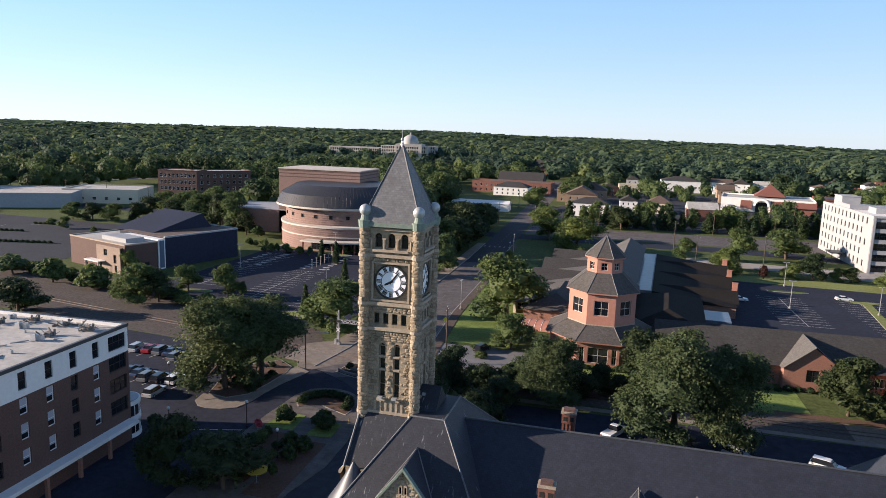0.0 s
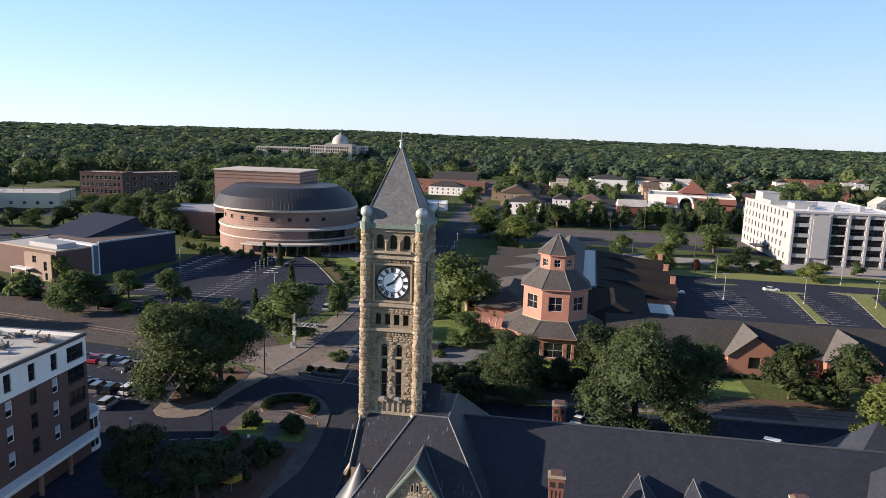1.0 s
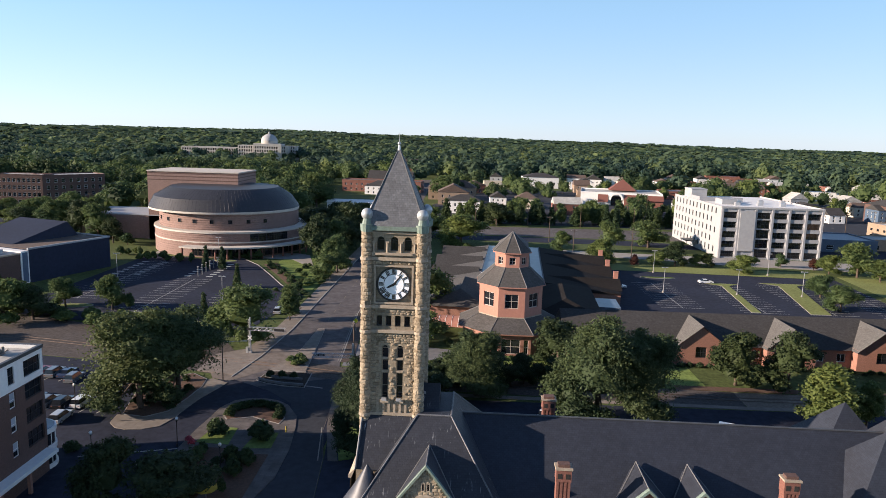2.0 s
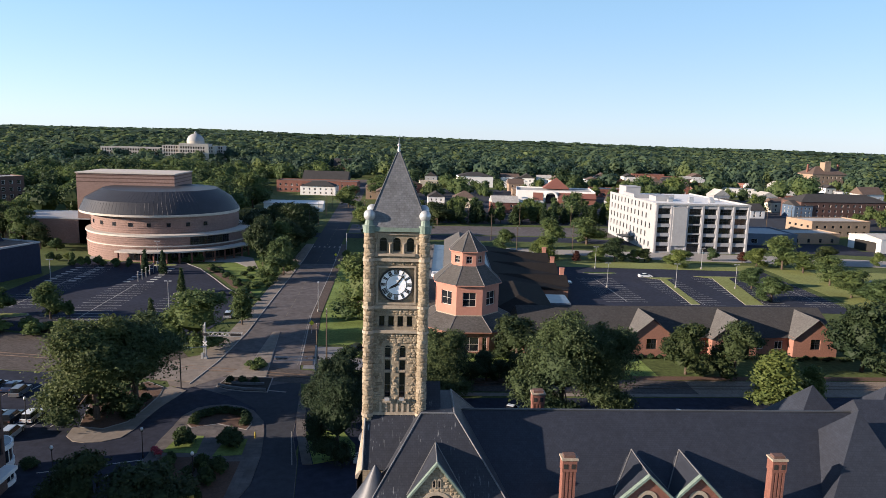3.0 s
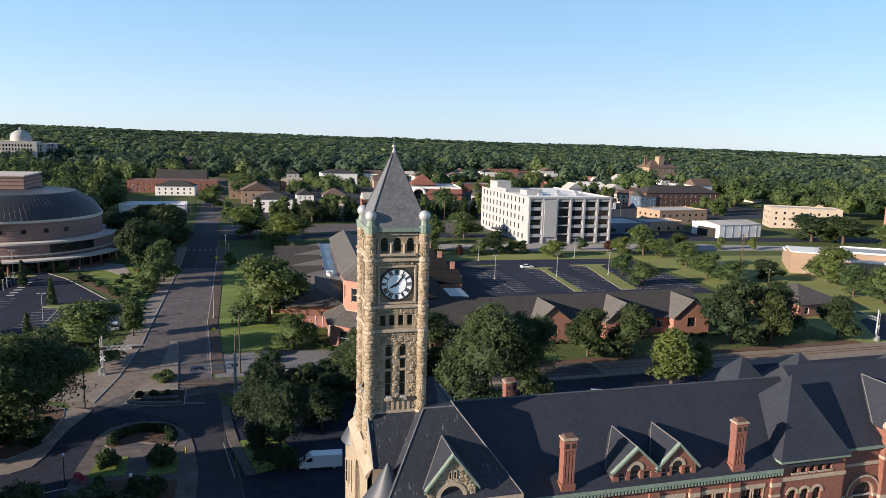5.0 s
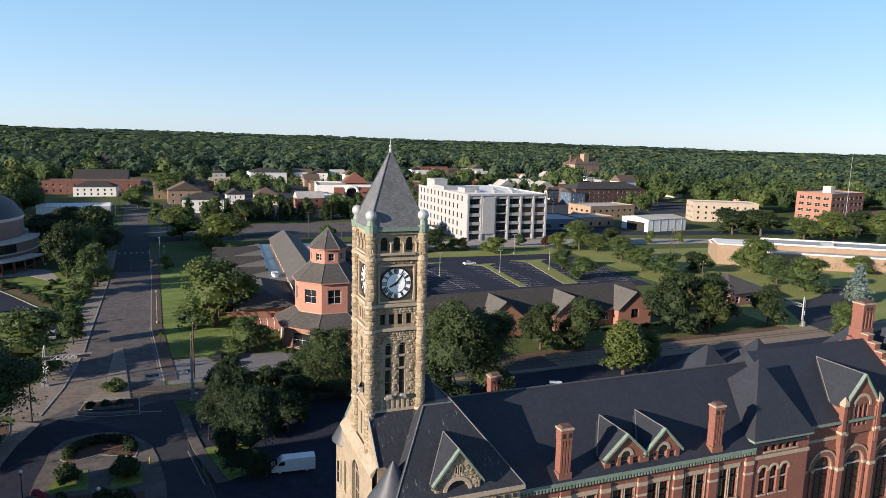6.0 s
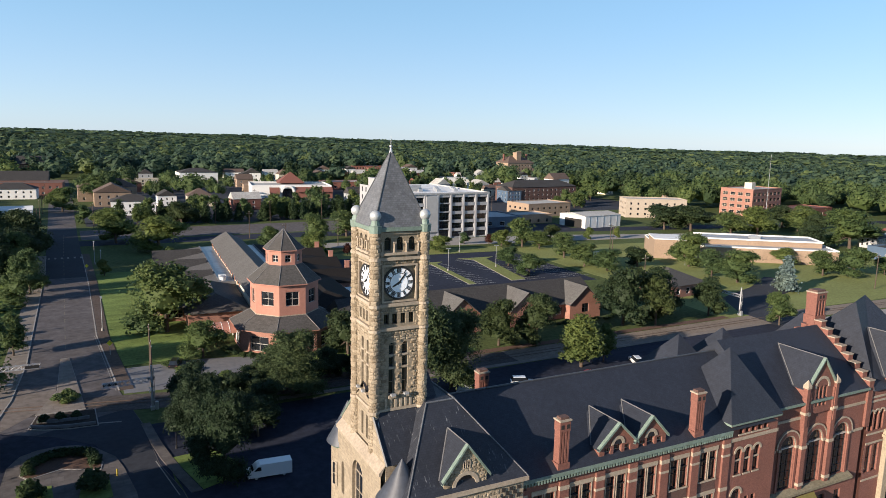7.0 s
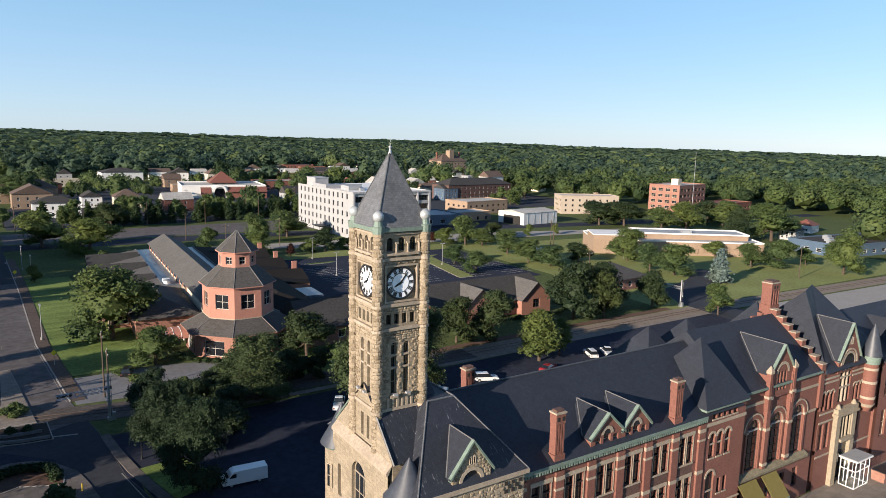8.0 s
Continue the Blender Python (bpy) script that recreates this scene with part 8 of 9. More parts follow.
def stalls(b, x, y0, y1, depth=5.4, pitch=2.75, spine=True):
    """Two rows of stalls on both sides of a spine that runs along y."""
    if spine:
        line(b, x, y0, x, y1, 0.16)
    y = y0
    while y <= y1:
        line(b, x - depth, y, x + depth, y)
        y += pitch


lot = Build()
for x, y0, y1 in ((-91, 158, 200), (-72.5, 158, 186), (-112, 172, 232)):
    stalls(lot, x, y0, y1)
for x in (-114, -91.5):
    for k in range(7):
        for s in (-1, 1):
            lot.add([(x + s * 3.4 - 1.0, 203 + k * 3.4, 0.0585), (x + s * 3.4 + 1.0, 203 + k * 3.4, 0.0585), (x + s * 3.4 + 1.0, 204.3 + k * 3.4, 0.0585), (x + s * 3.4 - 1.0, 204.3 + k * 3.4, 0.0585)], [(0, 1, 2, 3)])
marking("stall_lines_west", lot, "white painted stall lines on dark asphalt")
lot = Build()
for x, y0, y1 in ((51.3, 184, 217), (73, 181, 218), (92, 181, 220), (110, 180, 214)):
    stalls(lot, x, y0, y1, 6.2)
marking("stall_lines_east", lot, "white painted stall lines on dark asphalt")
lot = Build()
for k in range(12):
    line(lot, -108 + k * 2.9, 112, -107 + k * 2.9, 117.5)
    line(lot, -100 + k * 2.9, 99, -99 + k * 2.9, 104.5)
line(lot, -63, 84.4, -48.5, 88.5, 0.2)
marking("stall_lines_hotel", lot, "white painted lines by the hotel")
road = Build()
line(road, -34.7, 128, -36.7, 166, 0.1, 0.058)
for k in range(6):
    line(road, -47 + k * 2.0, 272, -47 + k * 2.0, 275, 0.6, 0.058)
line(road, -34.8, 113.5, -39, 114.5, 0.4, 0.058)
line(road, -30.0, 86, -31.6, 97, 0.15, 0.058)
marking("street_lines", road, "faded white edge lines and crossing", FADED_LINE)
yel = Build()
for k in range(24):
    line(yel, -42.4, 158 + k * 7.5, -42.4, 161.5 + k * 7.5, 0.14, 0.058)
marking("centre_lines", yel, "faded yellow centre lines of the street", YELLOW_LINE)


def kerbed(name, outline, mat, label, category="planting bed", kerb=0.22, h=0.16):
    """A bed with a real kerb round it, on its own base."""
    c = Vector((sum(p[0] for p in outline) / len(outline), sum(p[1] for p in outline) / len(outline)))
    inner = []
    for p in outline:
        v = Vector(p) - c
        inner.append(tuple(c + v * max(0.1, 1 - kerb / v.length)))
    ob = structure(name, Build().prism(inner, 0.02, h + 0.02), mat, label, category)
    n = len(outline)
    k = Build()
    for i in range(n):
        j = (i + 1) % n
        k.add([(*outline[i], 0.02), (*outline[j], 0.02), (*inner[j], 0.02), (*inner[i], 0.02), (*outline[i], h), (*outline[j], h), (*inner[j], h), (*inner[i], h)], [(0, 1, 5, 4), (4, 5, 6, 7), (2, 3, 7, 6)])
    part("kerb", k, CONCRETE, ob, "pale concrete kerb")
    return ob


def place_at(x, y, w, d, turn):
    m = pose(x, y, 0, 0, 0, turn)
    return [tuple((m @ Vector((a * w / 2, b_ * d / 2, 0)))[:2]) for a, b_ in ((-1, -1), (1, -1), (1, 1), (-1, 1))]


def oval(x, y, rx, ry, n=14, turn=0.0):
    c, s = math.cos(radians(turn)), math.sin(radians(turn))
    pts = [(rx * math.cos(2 * math.pi * i / n), ry * math.sin(2 * math.pi * i / n)) for i in range(n)]
    return [(x + u * c - v * s, y + u * s + v * c) for u, v in pts]


for x, y, rx, ry, turn in ((-109, 163.5, 5.6, 2.1, 14), (-92, 157.5, 5.4, 2.1, 8), (-71.6, 151, 5.2, 2.3, 4), (-71.8, 188.6, 5.0, 2.1, 3), (-92, 230, 4, 1.8, 0), (-112, 236, 5, 1.4, 0)):
    kerbed("island", oval(x, y, rx, ry, 14, turn), LAWN_DRY, "kerbed grass island in the parking lot", "traffic island")
kerbed("island_long", [(69, 181), (71.6, 181), (76, 216), (80, 219), (68, 220), (73.6, 216)], LAWN_DRY, "long kerbed grass strip between parking rows", "traffic island")
kerbed("island_wide", [(85, 181), (90.5, 181), (99, 219), (104, 222), (88, 222.5), (93, 219)], LAWN_DRY, "long kerbed grass strip between parking rows", "traffic island")
kerbed("island_north", oval(56, 226, 6, 1.3), LAWN, "kerbed grass island in the parking lot", "traffic island")
kerbed("tree_bed", [(-63.8, 98.8), (-60, 98), (-57.2, 100.6), (-56.3, 106), (-55.9, 112), (-56.4, 115.6), (-60, 118.5), (-67, 112)], MULCH, "kerbed brown mulch bed under the oaks", h=0.2)
kerbed("median", [(-46.8, 121.5), (-39.6, 121.2), (-40.2, 130), (-41.7, 151), (-43.3, 151), (-43.8, 132)], PAVING, "pale paved median with a planting bed", "traffic island")
for wall_line in ([(-47.2, 116.4), (-45.4, 115.2), (-42, 114.2), (-38.4, 113.9)], [(-46.4, 118.0), (-44, 117.1), (-39.2, 116.7)]):
    slab("low_wall", CONCRETE_COOL, strip(wall_line, 0.13), 0.62, "low grey concrete wall in the planting bed", "wall", 0.5)
kerbed("gate_bed", [(-47.6, 116), (-45.5, 114.7), (-42, 113.6), (-38.0, 113.3), (-38.2, 120.6), (-46.6, 121.2)], EARTH_DARK, "kerbed dark planting bed before the crossing")
kerbed("round_bed", [(-38.4, 97.4), (-38.0, 99.6), (-39.4, 102.6), (-41, 104.2), (-43.2, 105), (-45.6, 104.7), (-47.4, 102.8), (-48.0, 99.8), (-47, 98.2), (-43.2, 99.6)], MULCH, "round kerbed bed with a dark hedge", h=0.2)
slab("lawn_square", LAWN, [(-48.7, 90), (-47.8, 95.6), (-44.2, 95.3), (-43.8, 89.6)], 0.19, "small bright green lawn in the square", "lawn", 0.06)
slab("lawn_strip", LAWN, [(-41.4, 88.6), (-40.8, 94), (-37.6, 94.2), (-37.4, 89)], 0.19, "small green lawn strip in the square", "lawn", 0.06)
for x0, x1, y0, y1 in ((-48.4, -42.8, 74, 88.5), (-41.8, -37.2, 71, 87)):
    slab("bed_square", MULCH, rect(x0, x1, y0, y1), 0.18, "dark planting bed in the square", "planting bed", 0.06)
hedge_rng = random.Random(8)
for k in range(19):
    a = radians(-12 + k * 11.3)
    plant("bush_dark", -43.0 + 4.0 * math.cos(a), 100.3 + 3.6 * math.sin(a), hedge_rng.uniform(1.2, 1.5), hedge_rng.uniform(0.85, 1.05), 0.15)
for x, y, h, r in ((-45.5, 118, 1.4, 0.9), (-43.2, 117.8, 1.5, 0.9), (-41, 117.6, 1.4, 0.9), (-43.6, 126.5, 1.5, 1.2), (-42.2, 127.5, 1.8, 1.3), (-41.2, 126, 1.4, 1.1), (-42.4, 125, 1.2, 1.1)):
    plant("bush" if y > 122 else "bush_dark", x, y, h, r, 0.1)
for k in range(26):
    plant(hedge_rng.choice(("bush", "bush_dark", "bush_dark")), hedge_rng.uniform(-48, -38.6), hedge_rng.uniform(73, 88), hedge_rng.uniform(0.9, 2.4), hedge_rng.uniform(0.7, 1.5), 0.12)
for k in range(14):
    plant("bush_dark", hedge_rng.uniform(-66, -56), hedge_rng.uniform(99, 115), hedge_rng.uniform(0.7, 1.3), hedge_rng.uniform(0.6, 1.1), 0.1)
for k in range(30):      # beds and shrubs round the theatre forecourt
    plant(hedge_rng.choice(("bush", "bush", "bush_dark")), hedge_rng.uniform(-64, -52), hedge_rng.uniform(176, 240), hedge_rng.uniform(0.7, 1.6), hedge_rng.uniform(0.8, 1.6), 0.05)
for k in range(20):
    plant(hedge_rng.choice(("bush", "maple", "bush")), -131 + 2.6 * k + hedge_rng.uniform(-1, 1), 234 + hedge_rng.uniform(-2, 3) - (8 if 3 < k < 12 else 0), hedge_rng.uniform(1.4, 4), hedge_rng.uniform(1, 2))
for k in range(18):      # shrubs before the octagon and the annex
    a = radians(190 + k * 9)
    plant("bush_dark", 13.2 * math.cos(a), 146 + 13.2 * math.sin(a), hedge_rng.uniform(0.8, 1.5), hedge_rng.uniform(0.7, 1.2))
for k in range(40):
    plant("bush_dark", 14 + k * 1.9, 132.6 + hedge_rng.uniform(-1.5, 0.8), hedge_rng.uniform(0.6, 1.3), hedge_rng.uniform(0.6, 1.1))
for x, y in ((-24.5, 137.5), (-23, 133), (-16, 127), (-9, 130)):
    plant("bush", x, y, 1.5, 1.6)
for k in range(9):       # dark thicket north-east of the tower
    plant("oak_dark", -14 + k * 2.6, 119 + hedge_rng.uniform(-2, 2), hedge_rng.uniform(3.5, 6), hedge_rng.uniform(2.2, 3.2))


# lamps, poles, signs
def street_lamp():
    ob = thing("street_lamp", "black iron street lamp with a white globe", "street lamp", group="globe lamps")
    part("base", Build().cyl(0, 0, 0, 0.5, 0.18, 0.12, 10), BLACK, ob)
    part("pole", Build().cyl(0, 0, 0.5, 3.9, 0.07, 0.05, 8), BLACK, ob)
    part("collar", Build().cyl(0, 0, 3.9, 4.05, 0.12, 0.16, 10), BLACK, ob)
    part("globe", Build().ball(0, 0, 4.28, 0.22, 14, 8, 0.27), LAMP_GLASS, ob, "white glass globe", smooth=60)
    return ob


def place_all(src, spots):
    """Copies of a thing at (x, y, turn)."""
    for i, (x, y, turn) in enumerate(spots):
        m = pose(x, y, 0, 0, 0, turn)
        if i == 0:
            src.matrix_basis = m
        else:
            copy_thing(src, m)


place_all(street_lamp(), [(-60.2, 83.0, 0), (-50.8, 88.6, 0), (-50.2, 75, 0), (-41.9, 81.0, 0), (-72, 100, 0), (-28.5, 100, 0)])


def lot_pole():
    ob = thing("lot_light", "tall grey parking lot light pole", "light pole", group="parking lot lights")
    part("foot", Build().cyl(0, 0, 0, 0.7, 0.3, n=10), CONCRETE, ob)
    part("pole", Build().cyl(0, 0, 0.7, 7.8, 0.09, 0.06, 8), GREY, ob)
    part("head", Build().box(-0.9, -0.2, -0.18, 0.18, 7.75, 7.92).box(0.2, 0.9, -0.18, 0.18, 7.75, 7.92).box(-0.2, 0.2, -0.04, 0.04, 7.8, 7.87), GREY, ob, "grey lamp heads")
    return ob


place_all(lot_pole(), [(-72, 169, 0), (-113, 196, 30), (-95, 232, 0), (51.3, 203, 0), (73.5, 203, 0), (93, 203, 0), (57, 235, 0), (97, 236, 0), (-34.9, 169.5, 90), (-32, 237.5, 90), (-33.2, 257.5, 90)])


def utility_pole():
    ob = thing("utility_pole", "tall brown wooden utility pole with crossarm", "utility pole", group="utility poles")
    part("pole", Build().cyl(0, 0, 0, 11.5, 0.17, 0.11, 8), BARK, ob)
    part("crossarm", Build().box(-1.2, 1.2, -0.07, 0.07, 10.7, 10.85), BARK, ob)
    part("insulator", Build().cyl(-1.0, 0, 10.85, 11.05, 0.06, n=6).cyl(1.0, 0, 10.85, 11.05, 0.06, n=6).cyl(0, 0, 11.5, 11.7, 0.06, n=6), STEEL, ob)
    return ob


poles = [(-29, 127.6, 90), (-29.8, 117, 90), (32.5, 258, 0), (57, 267, 0), (159, 217, 0), (153.6, 209.7, 0), (189.5, 125, 0), (112, 150, 0), (28.6, 300, 0)]
pole_rng = random.Random(6)
poles += [(-30 + k * 27, 352 + pole_rng.uniform(-2, 2), 10) for k in range(9)] + [(-52, 300 + k * 40, 90) for k in range(6)] + [(60 + k * 22, 380 + pole_rng.uniform(-20, 60), 0) for k in range(8)] + [(-330 + k * 26, 335 + k * 1.5, 0) for k in range(9)]
place_all(utility_pole(), poles)

mast = thing("radio_mast", "tall thin grey radio mast", "mast", pose(338, 276, 0))
part("pole", Build().cyl(0, 0, 0, 40, 0.2, 0.08, 6), GREY, mast)


def gantry():
    ob = thing("railway_signal_gantry", "grey steel crossing signal with a truss arm", "railway signal", pose(-53.3, 131.6, 0, 0, 0, -2))
    part("mast", Build().cyl(0, 0, 0, 7.6, 0.2, 0.16, 10), STEEL, ob)
    t = Build()
    for z in (4.9, 5.6):
        for y in (-0.25, 0.25):
            t.rod((0, y, z), (7.4, y, z), 0.05, 5)
    for k in range(8):
        t.rod((k * 0.92, -0.25, 4.9), ((k + 1) * 0.92, -0.25, 5.6), 0.035, 4).rod((k * 0.92, 0.25, 5.6), ((k + 1) * 0.92, 0.25, 4.9), 0.035, 4)
        t.rod((k * 0.92, -0.25, 4.9), (k * 0.92, -0.25, 5.6), 0.035, 4).rod((k * 0.92, -0.25, 5.6), (k * 0.92, 0.25, 5.6), 0.035, 4)
    part("truss_arm", t, STEEL, ob, "galvanised truss arm")
    for x in (0.0, 5.6, 6.6):
        l = Build().box(x - 0.55, x + 0.55, -0.36, -0.28, 5.0, 5.5)
        part("signal", l, BLACK, ob, "black crossing light board")
    cr = Build(pose(0, -0.3, 3.4, 0, 45))
    cr.box(-0.6, 0.6, -0.03, 0.0, -0.09, 0.09).box(-0.09, 0.09, -0.03, 0.0, -0.6, 0.6)
    part("crossbuck", cr, WHITE, ob, "white crossed boards")
    part("case", Build().box(-0.9, -0.4, -0.3, 0.3, 0, 1.3).box(-0.3, 0.3, -0.35, 0.35, 0, 0.6), STEEL, ob)
    part("ladder", Build().rod((-0.35, 0.2, 0.3), (-0.35, 0.2, 7.2), 0.03, 4).rod((-0.35, -0.2, 0.3), (-0.35, -0.2, 7.2), 0.03, 4), STEEL, ob)
    return ob


g1 = gantry()
copy_thing(g1, pose(-29.9, 116.6, 0, 0, 0, 183))
copy_thing(g1, pose(117, 119.6, 0, 0, 0, 84))
arm_light = thing("arm_light_pole", "dark street light pole with one long level arm", "light pole", pose(-53.4, 115.3, 0.1))
part("pole", Build().cyl(0, 0, 0, 7.4, 0.12, 0.08, 8), BLACK, arm_light)
part("arm", Build().rod((0, 0, 7.3), (4.0, 0.4, 7.5), 0.05, 6), STEEL, arm_light, "level steel arm")
part("head", Build().box(3.6, 4.4, 0.28, 0.52, 7.42, 7.56), GREY, arm_light, "flat lamp head")
parasol = thing("parasol", "open yellow parasol over a table in the square", "parasol", pose(-41.2, 73.9, 0.14))
part("pole", Build().cyl(0, 0, 0, 2.5, 0.03, n=8), STEEL, parasol)
part("canopy", Build().cyl(0, 0, 1.95, 2.5, 1.45, 0.05, 8).cyl(0, 0, 1.8, 1.95, 1.45, 1.45, 8), PARASOL_CLOTH, parasol, "yellow canvas canopy")
part("foot", Build().cyl(0, 0, 0, 0.12, 0.3, n=12), GREY_DARK, parasol)
for x, y in ((-34.4, 150), (-36, 241)):
    sg = thing("warning_sign", "yellow diamond road sign on a post", "road sign", pose(x, y, 0))
    part("post", Build().cyl(0, 0, 0, 2.9, 0.05, n=6), STEEL, sg)
    part("board", Build(pose(0, -0.06, 2.6, 0, 45)).box(-0.42, 0.42, -0.02, 0.02, -0.42, 0.42), YELLOW, sg, "yellow diamond board")
hyd = thing("bollard", "yellow bollard beside the square", "bollard", pose(-36.6, 94.6, 0.14))
part("body", Build().cyl(0, 0, 0, 0.9, 0.1, n=8), PARASOL_CLOTH, hyd)
part("cap", Build().ball(0, 0, 0.9, 0.1, 8, 6), PARASOL_CLOTH, hyd)
for x, y in ((-49.5, 89.6), (-48.7, 88.6)):
    pot = thing("flower_basket", "pink flowers in a round planter", "planter", pose(x, y, 0.1))
    part("pot", Build().cyl(0, 0, 0, 0.5, 0.3, 0.45, 12), CONCRETE, pot)
    rng = np.random.default_rng(4)
    bl = [(0, 0, 0.7, 0.5, 0.5, 0.35)]
    part("flower_mass", leaf_mesh("flower_mass", crown_arrays(bl, 160, 0.12, rng), bl, FLOWER, 0.8, rng), None, pot, "pink flowers")
for k in range(6):
    b = thing("bike_post", "pale concrete post in the parking lot", "post", pose(-91.5, 203.5 + k * 3.4, 0), group="lot posts")
    part("post", Build().cyl(0, 0, 0.05, 3.0, 0.14, 0.12, 8), CONCRETE, b)
    part("head", Build().box(-0.3, 0.3, -0.15, 0.15, 3.0, 3.15), STEEL, b)
for x, y in ((136, 199), (164, 180)):
    bb = thing("notice_board", "white box sign on two posts", "sign", pose(x, y, 0, 0, 0, -20))
    part("post", Build().cyl(-0.9, 0, 0, 2, 0.07, n=6).cyl(0.9, 0, 0, 2, 0.07, n=6), STEEL, bb)
    part("board", Build().box(-1.2, 1.2, -0.15, 0.15, 2, 4), WHITE, bb, "white board")


# ---- vehicles ----
PAINTS = {}


def paint(name, color, metal=0.2):
    if name not in PAINTS:
        m, nt, bsdf = material(name + "_car_paint")
        bsdf.inputs["Base Color"].default_value = (*color, 1)
        bsdf.inputs["Roughness"].default_value, bsdf.inputs["Metallic"].default_value = 0.3, metal
        bsdf.inputs["Coat Weight"].default_value = 0.5
        PAINTS[name] = m
    return PAINTS[name]


def loft(profile, half, inset):
    """A body from a side profile (x, z), wide by half at the bottom and drawn in by inset at the top."""
    b = Build()
    z0, z1 = min(z for _, z in profile), max(z for _, z in profile)
    n = len(profile)
    wid = [half - inset * (z - z0) / max(0.01, z1 - z0) for _, z in profile]
    vs = [(x, -w, z) for (x, z), w in zip(profile, wid)] + [(x, w, z) for (x, z), w in zip(profile, wid)]
    return b.add(vs, [tuple(range(n)), tuple(range(2 * n - 1, n - 1, -1))] + [(i, n + i, n + (i + 1) % n, (i + 1) % n) for i in range(n)])


def car(color, rgb, kind="car"):
    label = {"car": "%s parked car on asphalt", "suv": "%s parked estate car on asphalt", "pickup": "%s pickup truck parked on asphalt", "van": "%s panel van parked by the kerb"}[kind] % color
    ob = thing("van" if kind == "van" else "car", label, "van" if kind == "van" else "car", group="parked cars")
    p = paint(color, rgb)
    L = {"car": 2.3, "suv": 2.35, "pickup": 2.7, "van": 2.9}[kind]
    if kind == "van":
        body = loft([(-L, 0.4), (L, 0.4), (L, 1.0), (L - 0.5, 1.25), (L - 1.2, 1.9), (L - 1.6, 2.08), (-L, 2.08)], 0.97, 0.12)
        glass = Build().add([(L - 0.53, -0.86, 1.3), (L - 0.53, 0.86, 1.3), (L - 1.17, 0.78, 1.84), (L - 1.17, -0.78, 1.84)], [(0, 1, 2, 3)])
        for s in (-1, 1):
            q = [(L - 0.8, s * 0.95, 1.3), (L - 1.75, s * 0.95, 1.3), (L - 1.75, s * 0.9, 1.8), (L - 1.3, s * 0.9, 1.8)]
            glass.add(q, [(0, 1, 2, 3) if s > 0 else (3, 2, 1, 0)])
    else:
        body = loft([(-L, 0.32), (L, 0.32), (L, 0.68), (L - 0.25, 0.85), (L - 1.3, 0.95), (-L + 0.2, 0.98), (-L, 0.8)], 0.9, 0.06)
        rear = {"car": -L + 0.55, "suv": -L + 0.12, "pickup": -0.5}[kind]
        roof_r = {"car": -L + 1.25, "suv": -L + 0.35, "pickup": -0.35}[kind]
        hz = {"car": 1.42, "suv": 1.65, "pickup": 1.7}[kind]
        glass = loft([(rear, 0.93), (L - 1.25, 0.93), (L - 2.0, hz - 0.05), (roof_r, hz - 0.05)], 0.82, 0.2)
        part("roof_panel", Build().add([(roof_r, -0.64, hz - 0.05), (L - 2.0, -0.64, hz - 0.05), (L - 2.0, 0.64, hz - 0.05), (roof_r, 0.64, hz - 0.05), (roof_r + 0.1, -0.56, hz), (L - 2.1, -0.56, hz), (L - 2.1, 0.56, hz), (roof_r + 0.1, 0.56, hz)],
                                       [(4, 5, 6, 7), (0, 1, 5, 4), (1, 2, 6, 5), (2, 3, 7, 6), (3, 0, 4, 7), (0, 3, 2, 1)]), p, ob)
    part("body", body, p, ob, color + " painted body")
    part("glazing", glass, GLASS, ob, "dark tinted windows")
    for sx in (-1, 1):
        for sy in (-1, 1):
            w = part("wheel", Build(pose(sx * L * 0.62, sy * 0.82, 0.33, 90)).cyl(0, 0, -0.11, 0.11, 0.33, n=14), RUBBER, ob)
            part("rim", Build(pose(sx * L * 0.62, sy * 0.82, 0.33, 90)).cyl(0, 0, -0.12, 0.12, 0.2, n=10), STEEL, w)
    for sy in (-1, 1):
        part("headlight", Build().box(L - 0.06, L + 0.01, sy * 0.62 - 0.18, sy * 0.62 + 0.18, 0.6, 0.74), LAMP_GLASS, ob, "clear headlight")
        part("tail_light", Build().box(-L - 0.01, -L + 0.05, sy * 0.65 - 0.14, sy * 0.65 + 0.14, 0.62, 0.78), RED, ob, "red tail light")
    return ob


FLEET = {
    "white": (car("white", (0.75, 0.75, 0.74)), [(69.8, 219.5, 2), (39, 208, 0)]),
    "white_suv": (car("white", (0.75, 0.75, 0.74), "suv"), [(-72.2, 102.3, 91), (32.7, 100.3, -25), (61.6, 100.9, 65)]),
    "white_pickup": (car("white", (0.75, 0.75, 0.74), "pickup"), [(65.4, 99.6, 60), (3.4, 103.2, 60)]),
    "silver": (car("silver", (0.42, 0.44, 0.46), "suv"), [(21, 100.2, -40), (-89.8, 115.4, 91), (-72.1, 96.1, 91), (-56.2, 164.1, 95)]),
    "red": (car("dark red", (0.28, 0.02, 0.03)), [(-87, 115.6, 91), (47, 98.5, 20)]),
    "grey": (car("grey", (0.16, 0.17, 0.18), "suv"), [(-84.3, 115.3, 91), (-77.6, 102.0, 91), (-79.4, 113.0, 91)]),
    "navy": (car("dark blue", (0.03, 0.045, 0.09)), [(-81.9, 115.1, 91), (-80.2, 102.9, 91), (-82.4, 103.8, 91), (-240, 205, 60)]),
    "black": (car("black", (0.012, 0.012, 0.014), "suv"), [(-75.0, 101.8, 91), (-250, 206, 60), (-23.5, 137.8, 70)]),
    "van": (car("white", (0.75, 0.75, 0.74), "van"), [(-18.6, 86.3, 174)]),
}
